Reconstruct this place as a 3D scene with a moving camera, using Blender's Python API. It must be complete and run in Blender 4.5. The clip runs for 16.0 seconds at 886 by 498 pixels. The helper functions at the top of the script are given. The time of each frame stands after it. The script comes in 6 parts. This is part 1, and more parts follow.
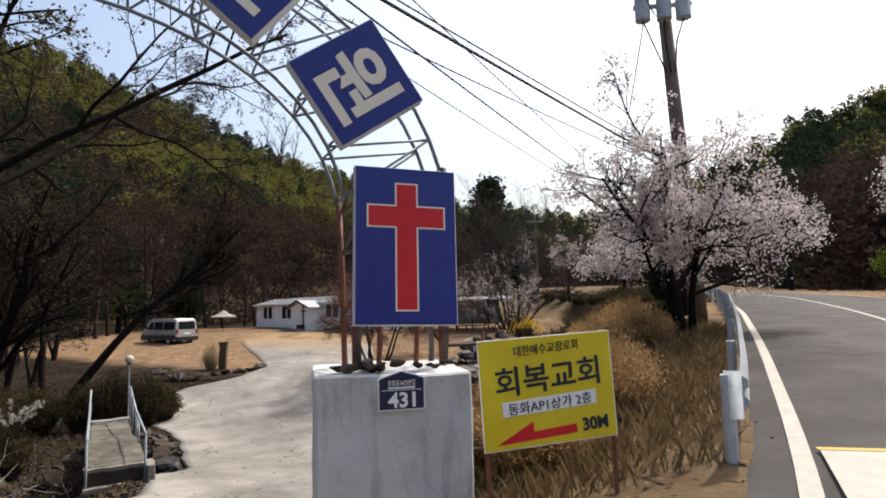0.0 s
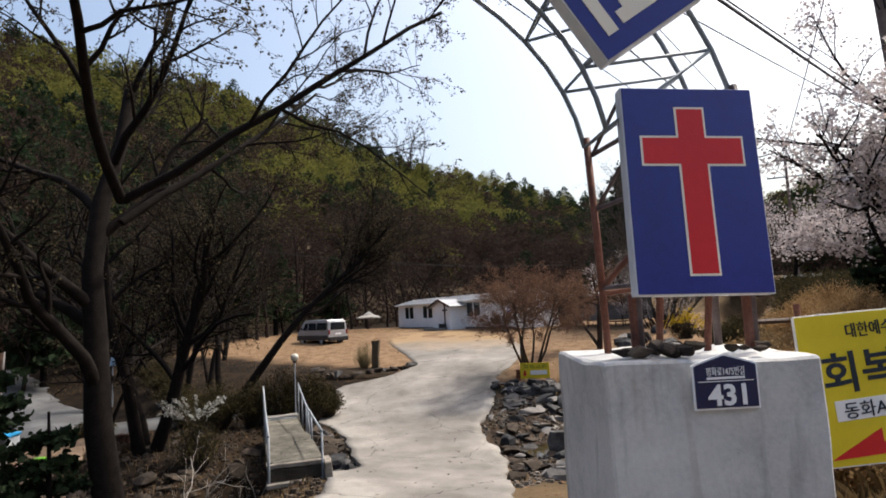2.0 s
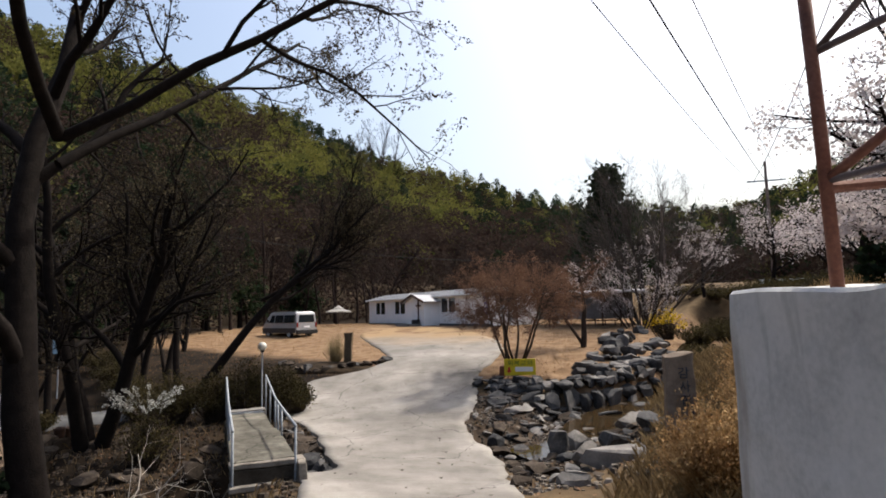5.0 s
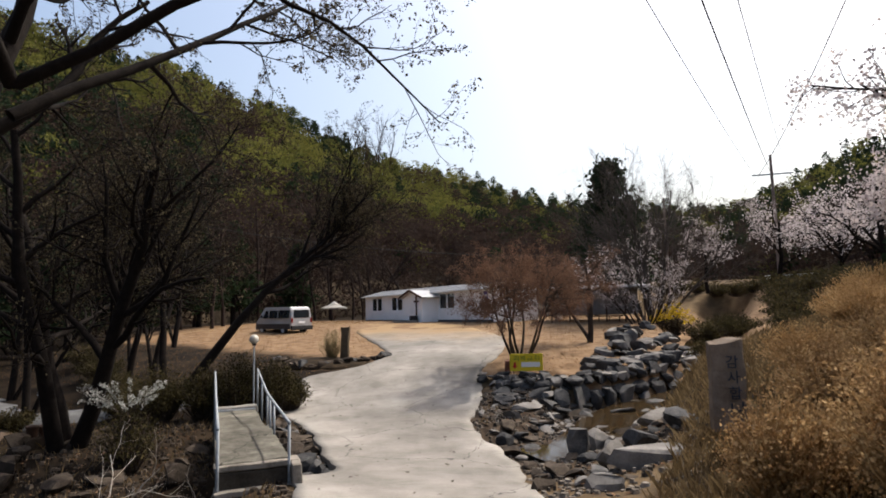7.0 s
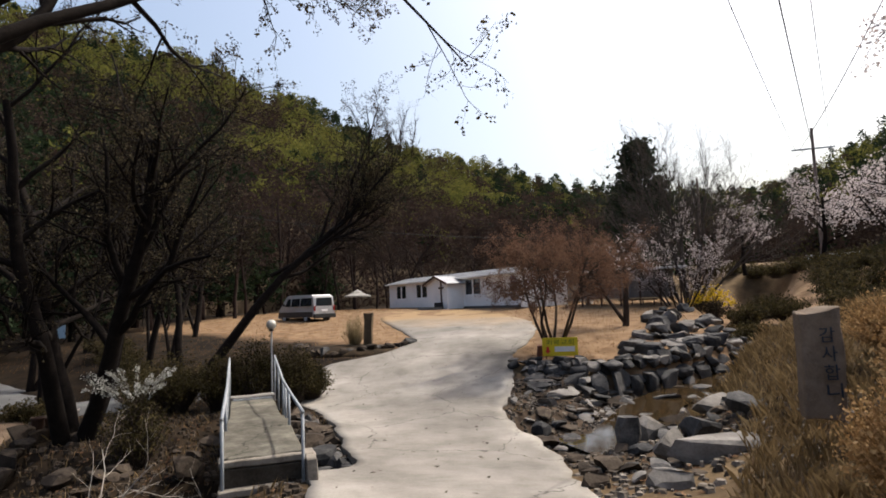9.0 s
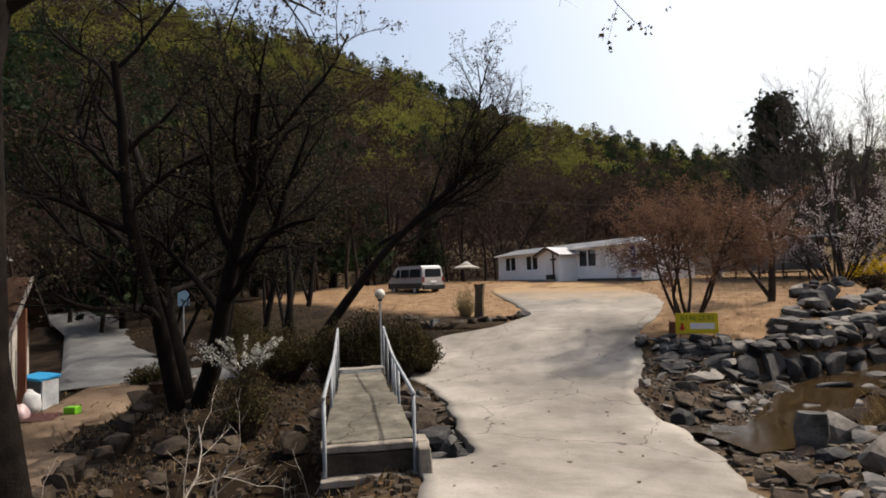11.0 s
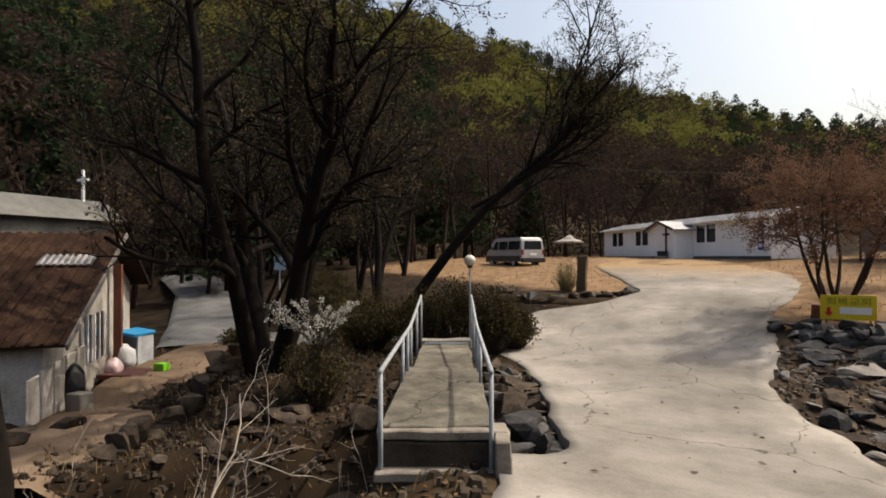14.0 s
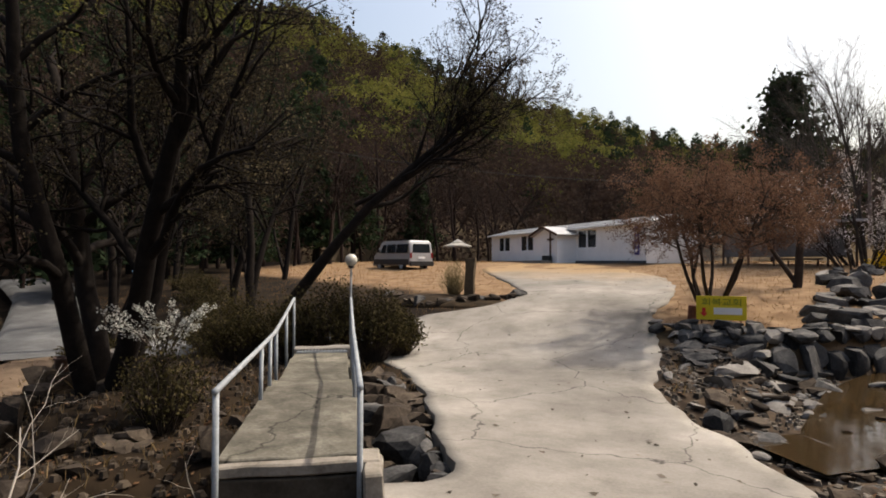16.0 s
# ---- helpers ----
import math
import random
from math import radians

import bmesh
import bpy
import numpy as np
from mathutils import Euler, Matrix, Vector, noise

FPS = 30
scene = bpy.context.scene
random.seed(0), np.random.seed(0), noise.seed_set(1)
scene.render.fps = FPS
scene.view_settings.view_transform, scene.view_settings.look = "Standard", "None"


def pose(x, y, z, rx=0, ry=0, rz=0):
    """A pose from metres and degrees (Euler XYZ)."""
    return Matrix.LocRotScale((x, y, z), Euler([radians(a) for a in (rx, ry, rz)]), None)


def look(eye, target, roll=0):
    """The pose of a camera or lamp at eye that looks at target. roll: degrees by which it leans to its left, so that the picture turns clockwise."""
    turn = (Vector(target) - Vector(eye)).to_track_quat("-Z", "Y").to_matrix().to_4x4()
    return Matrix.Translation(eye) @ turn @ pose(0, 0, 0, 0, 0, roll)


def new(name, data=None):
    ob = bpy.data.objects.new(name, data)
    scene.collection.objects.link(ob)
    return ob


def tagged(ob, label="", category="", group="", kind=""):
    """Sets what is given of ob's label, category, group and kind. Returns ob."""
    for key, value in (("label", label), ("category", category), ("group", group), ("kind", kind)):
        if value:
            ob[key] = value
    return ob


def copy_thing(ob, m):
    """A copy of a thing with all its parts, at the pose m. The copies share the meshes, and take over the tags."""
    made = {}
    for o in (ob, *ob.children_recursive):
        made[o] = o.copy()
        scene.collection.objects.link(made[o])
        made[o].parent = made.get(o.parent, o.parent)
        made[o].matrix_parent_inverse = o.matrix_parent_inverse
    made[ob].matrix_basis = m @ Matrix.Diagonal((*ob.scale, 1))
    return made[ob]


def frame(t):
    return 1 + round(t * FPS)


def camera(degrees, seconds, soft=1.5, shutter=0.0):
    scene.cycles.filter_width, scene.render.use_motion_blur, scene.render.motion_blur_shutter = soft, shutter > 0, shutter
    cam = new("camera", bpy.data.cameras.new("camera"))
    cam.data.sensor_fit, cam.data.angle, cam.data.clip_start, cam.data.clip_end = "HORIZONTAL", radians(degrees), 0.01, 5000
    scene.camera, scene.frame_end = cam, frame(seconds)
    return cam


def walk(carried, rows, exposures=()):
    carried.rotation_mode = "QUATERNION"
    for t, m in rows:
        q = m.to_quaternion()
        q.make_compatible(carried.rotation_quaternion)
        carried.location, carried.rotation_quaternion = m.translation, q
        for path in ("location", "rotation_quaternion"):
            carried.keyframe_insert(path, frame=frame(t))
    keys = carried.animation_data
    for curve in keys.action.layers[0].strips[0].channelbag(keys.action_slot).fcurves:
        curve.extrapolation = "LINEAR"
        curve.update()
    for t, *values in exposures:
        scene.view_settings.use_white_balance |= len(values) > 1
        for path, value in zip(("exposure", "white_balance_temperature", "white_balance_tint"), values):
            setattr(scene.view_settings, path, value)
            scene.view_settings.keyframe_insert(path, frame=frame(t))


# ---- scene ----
cam = camera(73.1, 16.0, soft=1.8)
PATH = [
    (0, (0.54, -0.219, 1.63), (0.31, 1.758, 1.825), -1.6),
    (0.5, (0.245, 0.066, 1.599), (-0.129, 2.02, 1.798), -2.2),
    (1, (-0.019, 0.234, 1.556), (-0.547, 2.153, 1.752), -1.7),
    (1.5, (-0.359, 0.437, 1.524), (-0.966, 2.333, 1.717), -2.8),
    (2, (-0.626, 0.666, 1.471), (-1.269, 2.548, 1.682), -2.9),
    (2.5, (-0.887, 0.868, 1.397), (-1.542, 2.745, 1.614), -2.2),
    (3, (-1.113, 1.063, 1.348), (-1.752, 2.946, 1.561), -2.5),
    (3.5, (-1.266, 1.369, 1.261), (-1.891, 3.256, 1.48), -2.0),
    (4, (-1.501, 1.643, 1.158), (-2.097, 3.54, 1.375), -1.7),
    (4.5, (-1.647, 1.889, 1.122), (-2.203, 3.798, 1.334), -1.5),
    (7, (-2.412, 3.265, 0.825), (-2.938, 5.183, 1.032), -1.4),
    (7.5, (-2.556, 3.615, 0.738), (-3.081, 5.534, 0.945), -1.4),
    (8, (-2.659, 3.863, 0.674), (-3.199, 5.779, 0.868), -1.7),
    (8.5, (-2.761, 4.215, 0.619), (-3.343, 6.12, 0.801), -2.6),
    (8.7, (-2.8, 4.343, 0.592), (-3.382, 6.248, 0.771), -2.4),
    (10.8, (-3.703, 5.836, 0.485), (-4.616, 7.612, 0.602), -1.8),
    (11, (-3.73, 5.926, 0.457), (-4.664, 7.692, 0.557), -1.8),
    (11.5, (-3.862, 6.175, 0.419), (-4.896, 7.886, 0.492), -0.7),
    (12, (-4.011, 6.414, 0.362), (-5.128, 8.071, 0.43), -1.2),
    (12.5, (-4.109, 6.723, 0.299), (-5.24, 8.371, 0.35), -1.2),
    (13, (-4.198, 6.951, 0.246), (-5.378, 8.566, 0.276), -1.0),
    (13.5, (-4.31, 7.204, 0.218), (-5.5, 8.811, 0.242), -1.5),
    (14, (-4.401, 7.461, 0.178), (-5.624, 9.043, 0.204), -0.2),
    (14.5, (-4.578, 7.747, 0.116), (-5.78, 9.345, 0.127), 0.2),
    (15, (-4.697, 8.046, 0.065), (-5.826, 9.698, 0.078), 0.5),
    (15.5, (-4.785, 8.285, 0.045), (-5.845, 9.98, 0.071), 0.6),
    (16, (-4.893, 8.514, 0.027), (-5.807, 10.292, 0.072), 0.1),
]
walk(cam, [(t, look(eye, target, roll)) for t, eye, target, roll in PATH],
     exposures=[(0, 0.68, 6450, 10), (8.7, 0.66, 6600, 10), (11, 0.57, 6900, 10), (13, 0.52, 7300, 10), (16, 0.62, 7000, 10)])

# world and sun
SUN_AZ, SUN_EL = radians(40), radians(55)     # from +y towards +x
world = bpy.data.worlds.new("sky")
scene.world = world
world.use_nodes = True
wt = world.node_tree
sky = wt.nodes.new("ShaderNodeTexSky")
sky.sky_type = "NISHITA"
sky.sun_disc = False
sky.sun_elevation, sky.sun_rotation = SUN_EL, SUN_AZ
sky.dust_density, sky.air_density, sky.ozone_density = 6.0, 1.2, 1.0
wt.nodes["Background"].inputs["Strength"].default_value = 0.15
wt.links.new(sky.outputs["Color"], wt.nodes["Background"].inputs["Color"])
sun_lamp = bpy.data.lights.new("sun", "SUN")
sun_lamp.energy, sun_lamp.angle, sun_lamp.color = 3.1, radians(0.53), (1.0, 0.94, 0.85)
sun = new("sun", sun_lamp)
sun_dir = Vector((math.sin(SUN_AZ) * math.cos(SUN_EL), math.cos(SUN_AZ) * math.cos(SUN_EL), math.sin(SUN_EL)))
sun.matrix_world = look(sun_dir * 60, (0, 0, 0))


# ---- materials ----
def material(name, stops, scale=4.0, rough=0.8, bump=0.3, fine=40.0, metal=0.0, spec=0.3, rand=0.0, island=0.0, detail=6.0, spots=None):
    """A surface with two scales of variation. stops: colours from dark to light."""
    m = bpy.data.materials.new(name)
    m.use_nodes = True
    nt = m.node_tree
    b = nt.nodes["Principled BSDF"]
    tc = nt.nodes.new("ShaderNodeTexCoord")
    n1 = nt.nodes.new("ShaderNodeTexNoise")
    n1.inputs["Scale"].default_value, n1.inputs["Detail"].default_value = scale, detail
    n1.inputs["Roughness"].default_value = 0.65
    n2 = nt.nodes.new("ShaderNodeTexNoise")
    n2.inputs["Scale"].default_value, n2.inputs["Detail"].default_value = fine, 3.0
    geo = nt.nodes.new("ShaderNodeNewGeometry")
    for n in (n1, n2):
        nt.links.new(geo.outputs["Position"], n.inputs["Vector"])
    mix = nt.nodes.new("ShaderNodeMath")
    mix.operation = "MULTIPLY_ADD"
    nt.links.new(n2.outputs["Fac"], mix.inputs[0])
    mix.inputs[1].default_value = 0.35
    nt.links.new(n1.outputs["Fac"], mix.inputs[2])
    last = mix.outputs[0]
    if rand or island:
        src = nt.nodes.new("ShaderNodeObjectInfo").outputs["Random"] if rand else geo.outputs["Random Per Island"]
        add = nt.nodes.new("ShaderNodeMath")
        add.operation = "MULTIPLY_ADD"
        nt.links.new(src, add.inputs[0])
        add.inputs[1].default_value = rand or island
        nt.links.new(last, add.inputs[2])
        sub = nt.nodes.new("ShaderNodeMath")
        sub.operation = "SUBTRACT"
        nt.links.new(add.outputs[0], sub.inputs[0])
        sub.inputs[1].default_value = (rand or island) / 2
        last = sub.outputs[0]
    ramp = nt.nodes.new("ShaderNodeValToRGB")
    els = ramp.color_ramp.elements
    n = len(stops)
    for i, c in enumerate(stops):
        p = 0.42 + 0.52 * i / max(1, n - 1)
        e = els[i] if i < 2 else els.new(p)
        e.position, e.color = p, (*c, 1)
    if n == 1:
        els[1].color = (*stops[0], 1)
    nt.links.new(last, ramp.inputs["Fac"])
    nt.links.new(ramp.outputs["Color"], b.inputs["Base Color"])
    b.inputs["Roughness"].default_value, b.inputs["Metallic"].default_value = rough, metal
    b.inputs["Specular IOR Level"].default_value = spec if rough < 0.84 else 0.08
    if bump:
        bp = nt.nodes.new("ShaderNodeBump")
        bp.inputs["Strength"].default_value, bp.inputs["Distance"].default_value = bump, 0.02
        nt.links.new(mix.outputs[0], bp.inputs["Height"])
        nt.links.new(bp.outputs["Normal"], b.inputs["Normal"])
    return m


def ground_material():
    """Soil darkened for the trees' shade by the rock garden, straw on the lawn, brown bank by the road."""
    m = material("soil_and_dry_grass", [(0.045, 0.03, 0.017), (0.095, 0.065, 0.036), (0.16, 0.115, 0.065)], 0.9, 0.95, 0.6, 22)
    nt = m.node_tree
    b = nt.nodes["Principled BSDF"]
    own = b.inputs["Base Color"].links[0].from_socket
    geo = nt.nodes.new("ShaderNodeNewGeometry")
    sep = nt.nodes.new("ShaderNodeSeparateXYZ")
    nz = nt.nodes.new("ShaderNodeTexNoise")
    nz.inputs["Scale"].default_value, nz.inputs["Detail"].default_value = 0.5, 5
    nt.links.new(geo.outputs["Position"], nz.inputs["Vector"])
    nt.links.new(geo.outputs["Position"], sep.inputs[0])

    def ramp(src, a, b_, wob):
        ad = nt.nodes.new("ShaderNodeMath")
        ad.operation = "MULTIPLY_ADD"
        nt.links.new(nz.outputs["Fac"], ad.inputs[0])
        ad.inputs[1].default_value = wob
        nt.links.new(src, ad.inputs[2])
        mr = nt.nodes.new("ShaderNodeMapRange")
        mr.inputs[1].default_value, mr.inputs[2].default_value = a + wob / 2, b_ + wob / 2
        nt.links.new(ad.outputs[0], mr.inputs[0])
        return mr.outputs[0]

    def blend(fac, colour, under, scale):
        g = nt.nodes.new("ShaderNodeTexNoise")
        g.inputs["Scale"].default_value, g.inputs["Detail"].default_value = scale, 8
        nt.links.new(geo.outputs["Position"], g.inputs["Vector"])
        cr = nt.nodes.new("ShaderNodeValToRGB")
        cr.color_ramp.elements[0].position, cr.color_ramp.elements[1].position = 0.35, 0.7
        cr.color_ramp.elements[0].color, cr.color_ramp.elements[1].color = (*colour[0], 1), (*colour[1], 1)
        nt.links.new(g.outputs["Fac"], cr.inputs["Fac"])
        mx = nt.nodes.new("ShaderNodeMix")
        mx.data_type = "RGBA"
        nt.links.new(fac, mx.inputs[0])
        nt.links.new(under, mx.inputs[6])
        nt.links.new(cr.outputs["Color"], mx.inputs[7])
        return mx.outputs[2]

    # west of the drive the soil colour itself carries the trees' shade
    tree_shade = ramp(sep.outputs["X"], -6.5, -8.5, 1.5)
    c = blend(tree_shade, ((0.006, 0.004, 0.0026), (0.027, 0.018, 0.0105)), own, 1.3)
    slant = nt.nodes.new("ShaderNodeMath")
    slant.operation = "MULTIPLY_ADD"
    nt.links.new(sep.outputs["X"], slant.inputs[0])
    slant.inputs[1].default_value = 0.35
    nt.links.new(sep.outputs["Y"], slant.inputs[2])
    both = nt.nodes.new("ShaderNodeMath")
    both.operation = "MULTIPLY"
    nt.links.new(ramp(slant.outputs[0], 23.6, 25.0, 2.0), both.inputs[0])
    nt.links.new(ramp(sep.outputs["X"], -38.0, -34.0, 3.0), both.inputs[1])
    west = nt.nodes.new("ShaderNodeMath")
    west.operation = "MULTIPLY"
    nt.links.new(both.outputs[0], west.inputs[0])
    nt.links.new(ramp(sep.outputs["Y"], 62.0, 59.0, 3.0), west.inputs[1])
    lawn = west.outputs[0]
    c = blend(lawn, ((0.125, 0.077, 0.042), (0.225, 0.15, 0.09)), c, 1.7)
    # wet stones and mud of the stream bed
    bed = nt.nodes.new("ShaderNodeMath")
    bed.operation = "MULTIPLY"
    nt.links.new(ramp(sep.outputs["X"], -8.2, -7.0, 0.8), bed.inputs[0])
    nt.links.new(ramp(sep.outputs["X"], 1.5, 0.2, 0.8), bed.inputs[1])
    span = nt.nodes.new("ShaderNodeMath")
    span.operation = "MULTIPLY"
    nt.links.new(ramp(sep.outputs["Y"], 14.6, 16.2, 1.2), span.inputs[0])
    nt.links.new(ramp(sep.outputs["Y"], 25.6, 24.9, 0.6), span.inputs[1])
    wet = nt.nodes.new("ShaderNodeMath")
    wet.operation = "MULTIPLY"
    nt.links.new(bed.outputs[0], wet.inputs[0])
    nt.links.new(span.outputs[0], wet.inputs[1])
    c = blend(wet.outputs[0], ((0.018, 0.0125, 0.009), (0.075, 0.054, 0.037)), c, 2.2)
    nt.links.new(c, b.inputs["Base Color"])
    return m


def stain_runs(m):
    """Brown rain runs down a cast concrete face."""
    nt = m.node_tree
    b = nt.nodes["Principled BSDF"]
    own = b.inputs["Base Color"].links[0].from_socket
    geo = nt.nodes.new("ShaderNodeNewGeometry")
    mp = nt.nodes.new("ShaderNodeMapping")
    mp.inputs["Scale"].default_value = (2.3, 2.3, 0.3)
    nt.links.new(geo.outputs["Position"], mp.inputs["Vector"])
    for scale, lo, hi, colour, top in ((1.5, 0.56, 0.68, (0.22, 0.17, 0.12), 0.8), (4.2, 0.58, 0.74, (0.14, 0.132, 0.12), 0.5)):
        n = nt.nodes.new("ShaderNodeTexNoise")
        n.inputs["Scale"].default_value, n.inputs["Detail"].default_value = scale, 5
        nt.links.new(mp.outputs[0], n.inputs["Vector"])
        mr = nt.nodes.new("ShaderNodeMapRange")
        mr.inputs[1].default_value, mr.inputs[2].default_value, mr.inputs[4].default_value = lo, hi, top
        nt.links.new(n.outputs["Fac"], mr.inputs[0])
        mx = nt.nodes.new("ShaderNodeMix")
        mx.data_type = "RGBA"
        nt.links.new(mr.outputs[0], mx.inputs[0])
        nt.links.new(own, mx.inputs[6])
        mx.inputs[7].default_value = (*colour, 1)
        own = mx.outputs[2]
    nt.links.new(own, b.inputs["Base Color"])


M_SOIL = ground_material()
M_CONC = material("driveway_concrete", [(0.13, 0.12, 0.108), (0.2, 0.187, 0.17), (0.27, 0.255, 0.235)], 0.7, 0.85, 0.25, 30)
M_PILLAR = material("weathered_concrete", [(0.3, 0.3, 0.292), (0.45, 0.447, 0.438), (0.54, 0.535, 0.52)], 1.6, 0.82, 0.3, 35)
stain_runs(M_PILLAR)
M_ASPHALT = material("asphalt", [(0.045, 0.042, 0.04), (0.07, 0.066, 0.063), (0.1, 0.095, 0.09)], 0.8, 0.85, 0.3, 60)
M_WHITE = material("white_painted_wall", [(0.66, 0.67, 0.68), (0.76, 0.77, 0.78), (0.8, 0.8, 0.8)], 0.8, 0.6, 0.05, 20)
M_ROOFW = material("pale_sheet_roof", [(0.24, 0.24, 0.245), (0.36, 0.36, 0.365), (0.46, 0.46, 0.46)], 0.7, 0.45, 0.05, 12)
M_BLUE = material("blue_vinyl_sign", [(0.008, 0.014, 0.14), (0.012, 0.02, 0.19), (0.016, 0.026, 0.22)], 1.5, 0.35, 0.05, 20, spec=0.5)
M_NAVY = material("navy_enamel", [(0.006, 0.009, 0.045), (0.009, 0.013, 0.06)], 2, 0.35, 0.0, spec=0.5)
M_RED = material("red_vinyl", [(0.5, 0.015, 0.02), (0.6, 0.025, 0.03)], 2, 0.4, 0.03, 20)
M_CREAM = material("cream_vinyl", [(0.76, 0.7, 0.58), (0.82, 0.77, 0.66)], 2, 0.45, 0.03, 20)
M_YELLOW = material("yellow_banner_vinyl", [(0.6, 0.47, 0.02), (0.72, 0.57, 0.03)], 2, 0.45, 0.05, 20)
M_INK = material("dark_ink", [(0.012, 0.02, 0.03), (0.02, 0.03, 0.05)], 4, 0.5, 0.0)
M_WHITEP = material("white_print", [(0.74, 0.74, 0.74), (0.8, 0.8, 0.8)], 4, 0.45, 0.0)
M_STEEL = material("grey_painted_steel", [(0.28, 0.31, 0.34), (0.42, 0.45, 0.48), (0.5, 0.53, 0.55)], 5, 0.45, 0.1, 50, metal=0.2)
M_ARCH = material("blue_grey_steel", [(0.10, 0.125, 0.15), (0.17, 0.2, 0.23), (0.22, 0.25, 0.28)], 5, 0.5, 0.1, 50, metal=0.2)
M_RUST = material("rusty_red_steel", [(0.07, 0.03, 0.022), (0.15, 0.06, 0.04), (0.22, 0.11, 0.08)], 6, 0.7, 0.3, 60, metal=0.2)
M_RUSTDARK = material("dark_rusted_steel", [(0.06, 0.045, 0.045), (0.11, 0.085, 0.085), (0.18, 0.15, 0.15)], 6, 0.65, 0.3, 60, metal=0.2)
M_BOX = material("white_sheet_metal", [(0.5, 0.52, 0.54), (0.66, 0.67, 0.68)], 3, 0.4, 0.05, 30)
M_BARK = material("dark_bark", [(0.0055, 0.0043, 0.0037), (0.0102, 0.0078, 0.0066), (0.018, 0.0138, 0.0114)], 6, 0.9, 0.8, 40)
M_GLASSD = material("window_glass", [(0.012, 0.016, 0.02), (0.02, 0.025, 0.03)], 2, 0.02, 0.0, spec=0.4)
M_VAN = material("silver_car_paint", [(0.44, 0.445, 0.45), (0.54, 0.545, 0.55)], 1, 0.25, 0.0, metal=0.3, spec=0.6)
M_TYRE = material("black_rubber", [(0.012, 0.012, 0.012), (0.03, 0.03, 0.03)], 8, 0.8, 0.2)
M_WOOD = material("dark_wood", [(0.035, 0.018, 0.012), (0.07, 0.035, 0.022)], 6, 0.6, 0.2)


# ---- mesh helpers ----
def obj(name, bm, mat, parent=None, label="", smooth=False, m=None):
    me = bpy.data.meshes.new(name)
    if m is not None:
        bm.transform(m)
    bm.normal_update()
    bm.to_mesh(me)
    bm.free()
    for one in (mat if isinstance(mat, (list, tuple)) else [mat]):
        me.materials.append(one)
    if smooth:
        for p in me.polygons:
            p.use_smooth = True
    ob = new(name, me)
    if parent is not None:
        ob.parent = parent
    if label:
        ob["label"] = label
    return ob


def part(name, bm, material_, parent, label="", smooth=False, m=None):
    return obj(name, bm, material_, parent, label, smooth, m)


def raw(name, verts, faces, mat, parent=None, label="", smooth=False):
    me = bpy.data.meshes.new(name)
    me.from_pydata([tuple(v) for v in verts], [], [tuple(f) for f in faces])
    me.materials.append(mat)
    if smooth:
        me.polygons.foreach_set("use_smooth", [True] * len(me.polygons))
    ob = new(name, me)
    if parent is not None:
        ob.parent = parent
    if label:
        ob["label"] = label
    return ob


def box(sx, sy, sz, m=None, bevel=0.0, bm=None):
    """A box centred in x and y that stands on z = 0."""
    own = bmesh.new()
    bmesh.ops.create_cube(own, size=1, matrix=Matrix.Translation((0, 0, sz / 2)) @ Matrix.Diagonal((sx, sy, sz, 1)))
    if bevel:
        bmesh.ops.bevel(own, geom=own.edges[:], offset=bevel, segments=2, affect="EDGES", profile=0.6)
    if m is not None:
        own.transform(m)
    if bm is None:
        return own
    tmp = bpy.data.meshes.new("tmp")
    own.to_mesh(tmp)
    own.free()
    bm.from_mesh(tmp)
    bpy.data.meshes.remove(tmp)
    return bm


def tube(points, radii, sides=8, bm=None, caps=True):
    """A tube along points with a radius for each."""
    bm = bm or bmesh.new()
    pts = [Vector(p) for p in points]
    if not isinstance(radii, (list, tuple)):
        radii = [radii] * len(pts)
    rings = []
    up = Vector((0.13, 0.21, 0.97))
    for i, p in enumerate(pts):
        d = (pts[min(i + 1, len(pts) - 1)] - pts[max(i - 1, 0)]).normalized()
        u = d.cross(up)
        if u.length < 0.05:
            u = d.cross(Vector((1, 0, 0)))
        u.normalize()
        v = d.cross(u)
        rings.append([bm.verts.new(p + radii[i] * (math.cos(2 * math.pi * k / sides) * u + math.sin(2 * math.pi * k / sides) * v)) for k in range(sides)])
    for a, b in zip(rings, rings[1:]):
        for k in range(sides):
            bm.faces.new((a[k], a[(k + 1) % sides], b[(k + 1) % sides], b[k]))
    if caps:
        bm.faces.new(rings[0][::-1])
        bm.faces.new(rings[-1])
    return bm


def prism(outline, depth, m=None):
    """A flat outline in x and z, drawn out in +y by depth."""
    bm = bmesh.new()
    a = [bm.verts.new((x, 0, z)) for x, z in outline]
    b = [bm.verts.new((x, depth, z)) for x, z in outline]
    n = len(outline)
    bm.faces.new(a)
    bm.faces.new(b[::-1])
    for i in range(n):
        bm.faces.new((a[i], b[i], b[(i + 1) % n], a[(i + 1) % n]))
    bmesh.ops.recalc_face_normals(bm, faces=bm.faces[:])
    if m is not None:
        bm.transform(m)
    return bm


def empty(name, m, label="", category="", group="", kind=""):
    e = new(name)
    e.empty_display_size = 0.2
    e.matrix_basis = m
    return tagged(e, label, category, group, kind)


def facing(x, y, z, dx, dy):
    """A pose whose local +x runs along (dx, dy)."""
    return pose(x, y, z, 0, 0, math.degrees(math.atan2(dy, dx)))


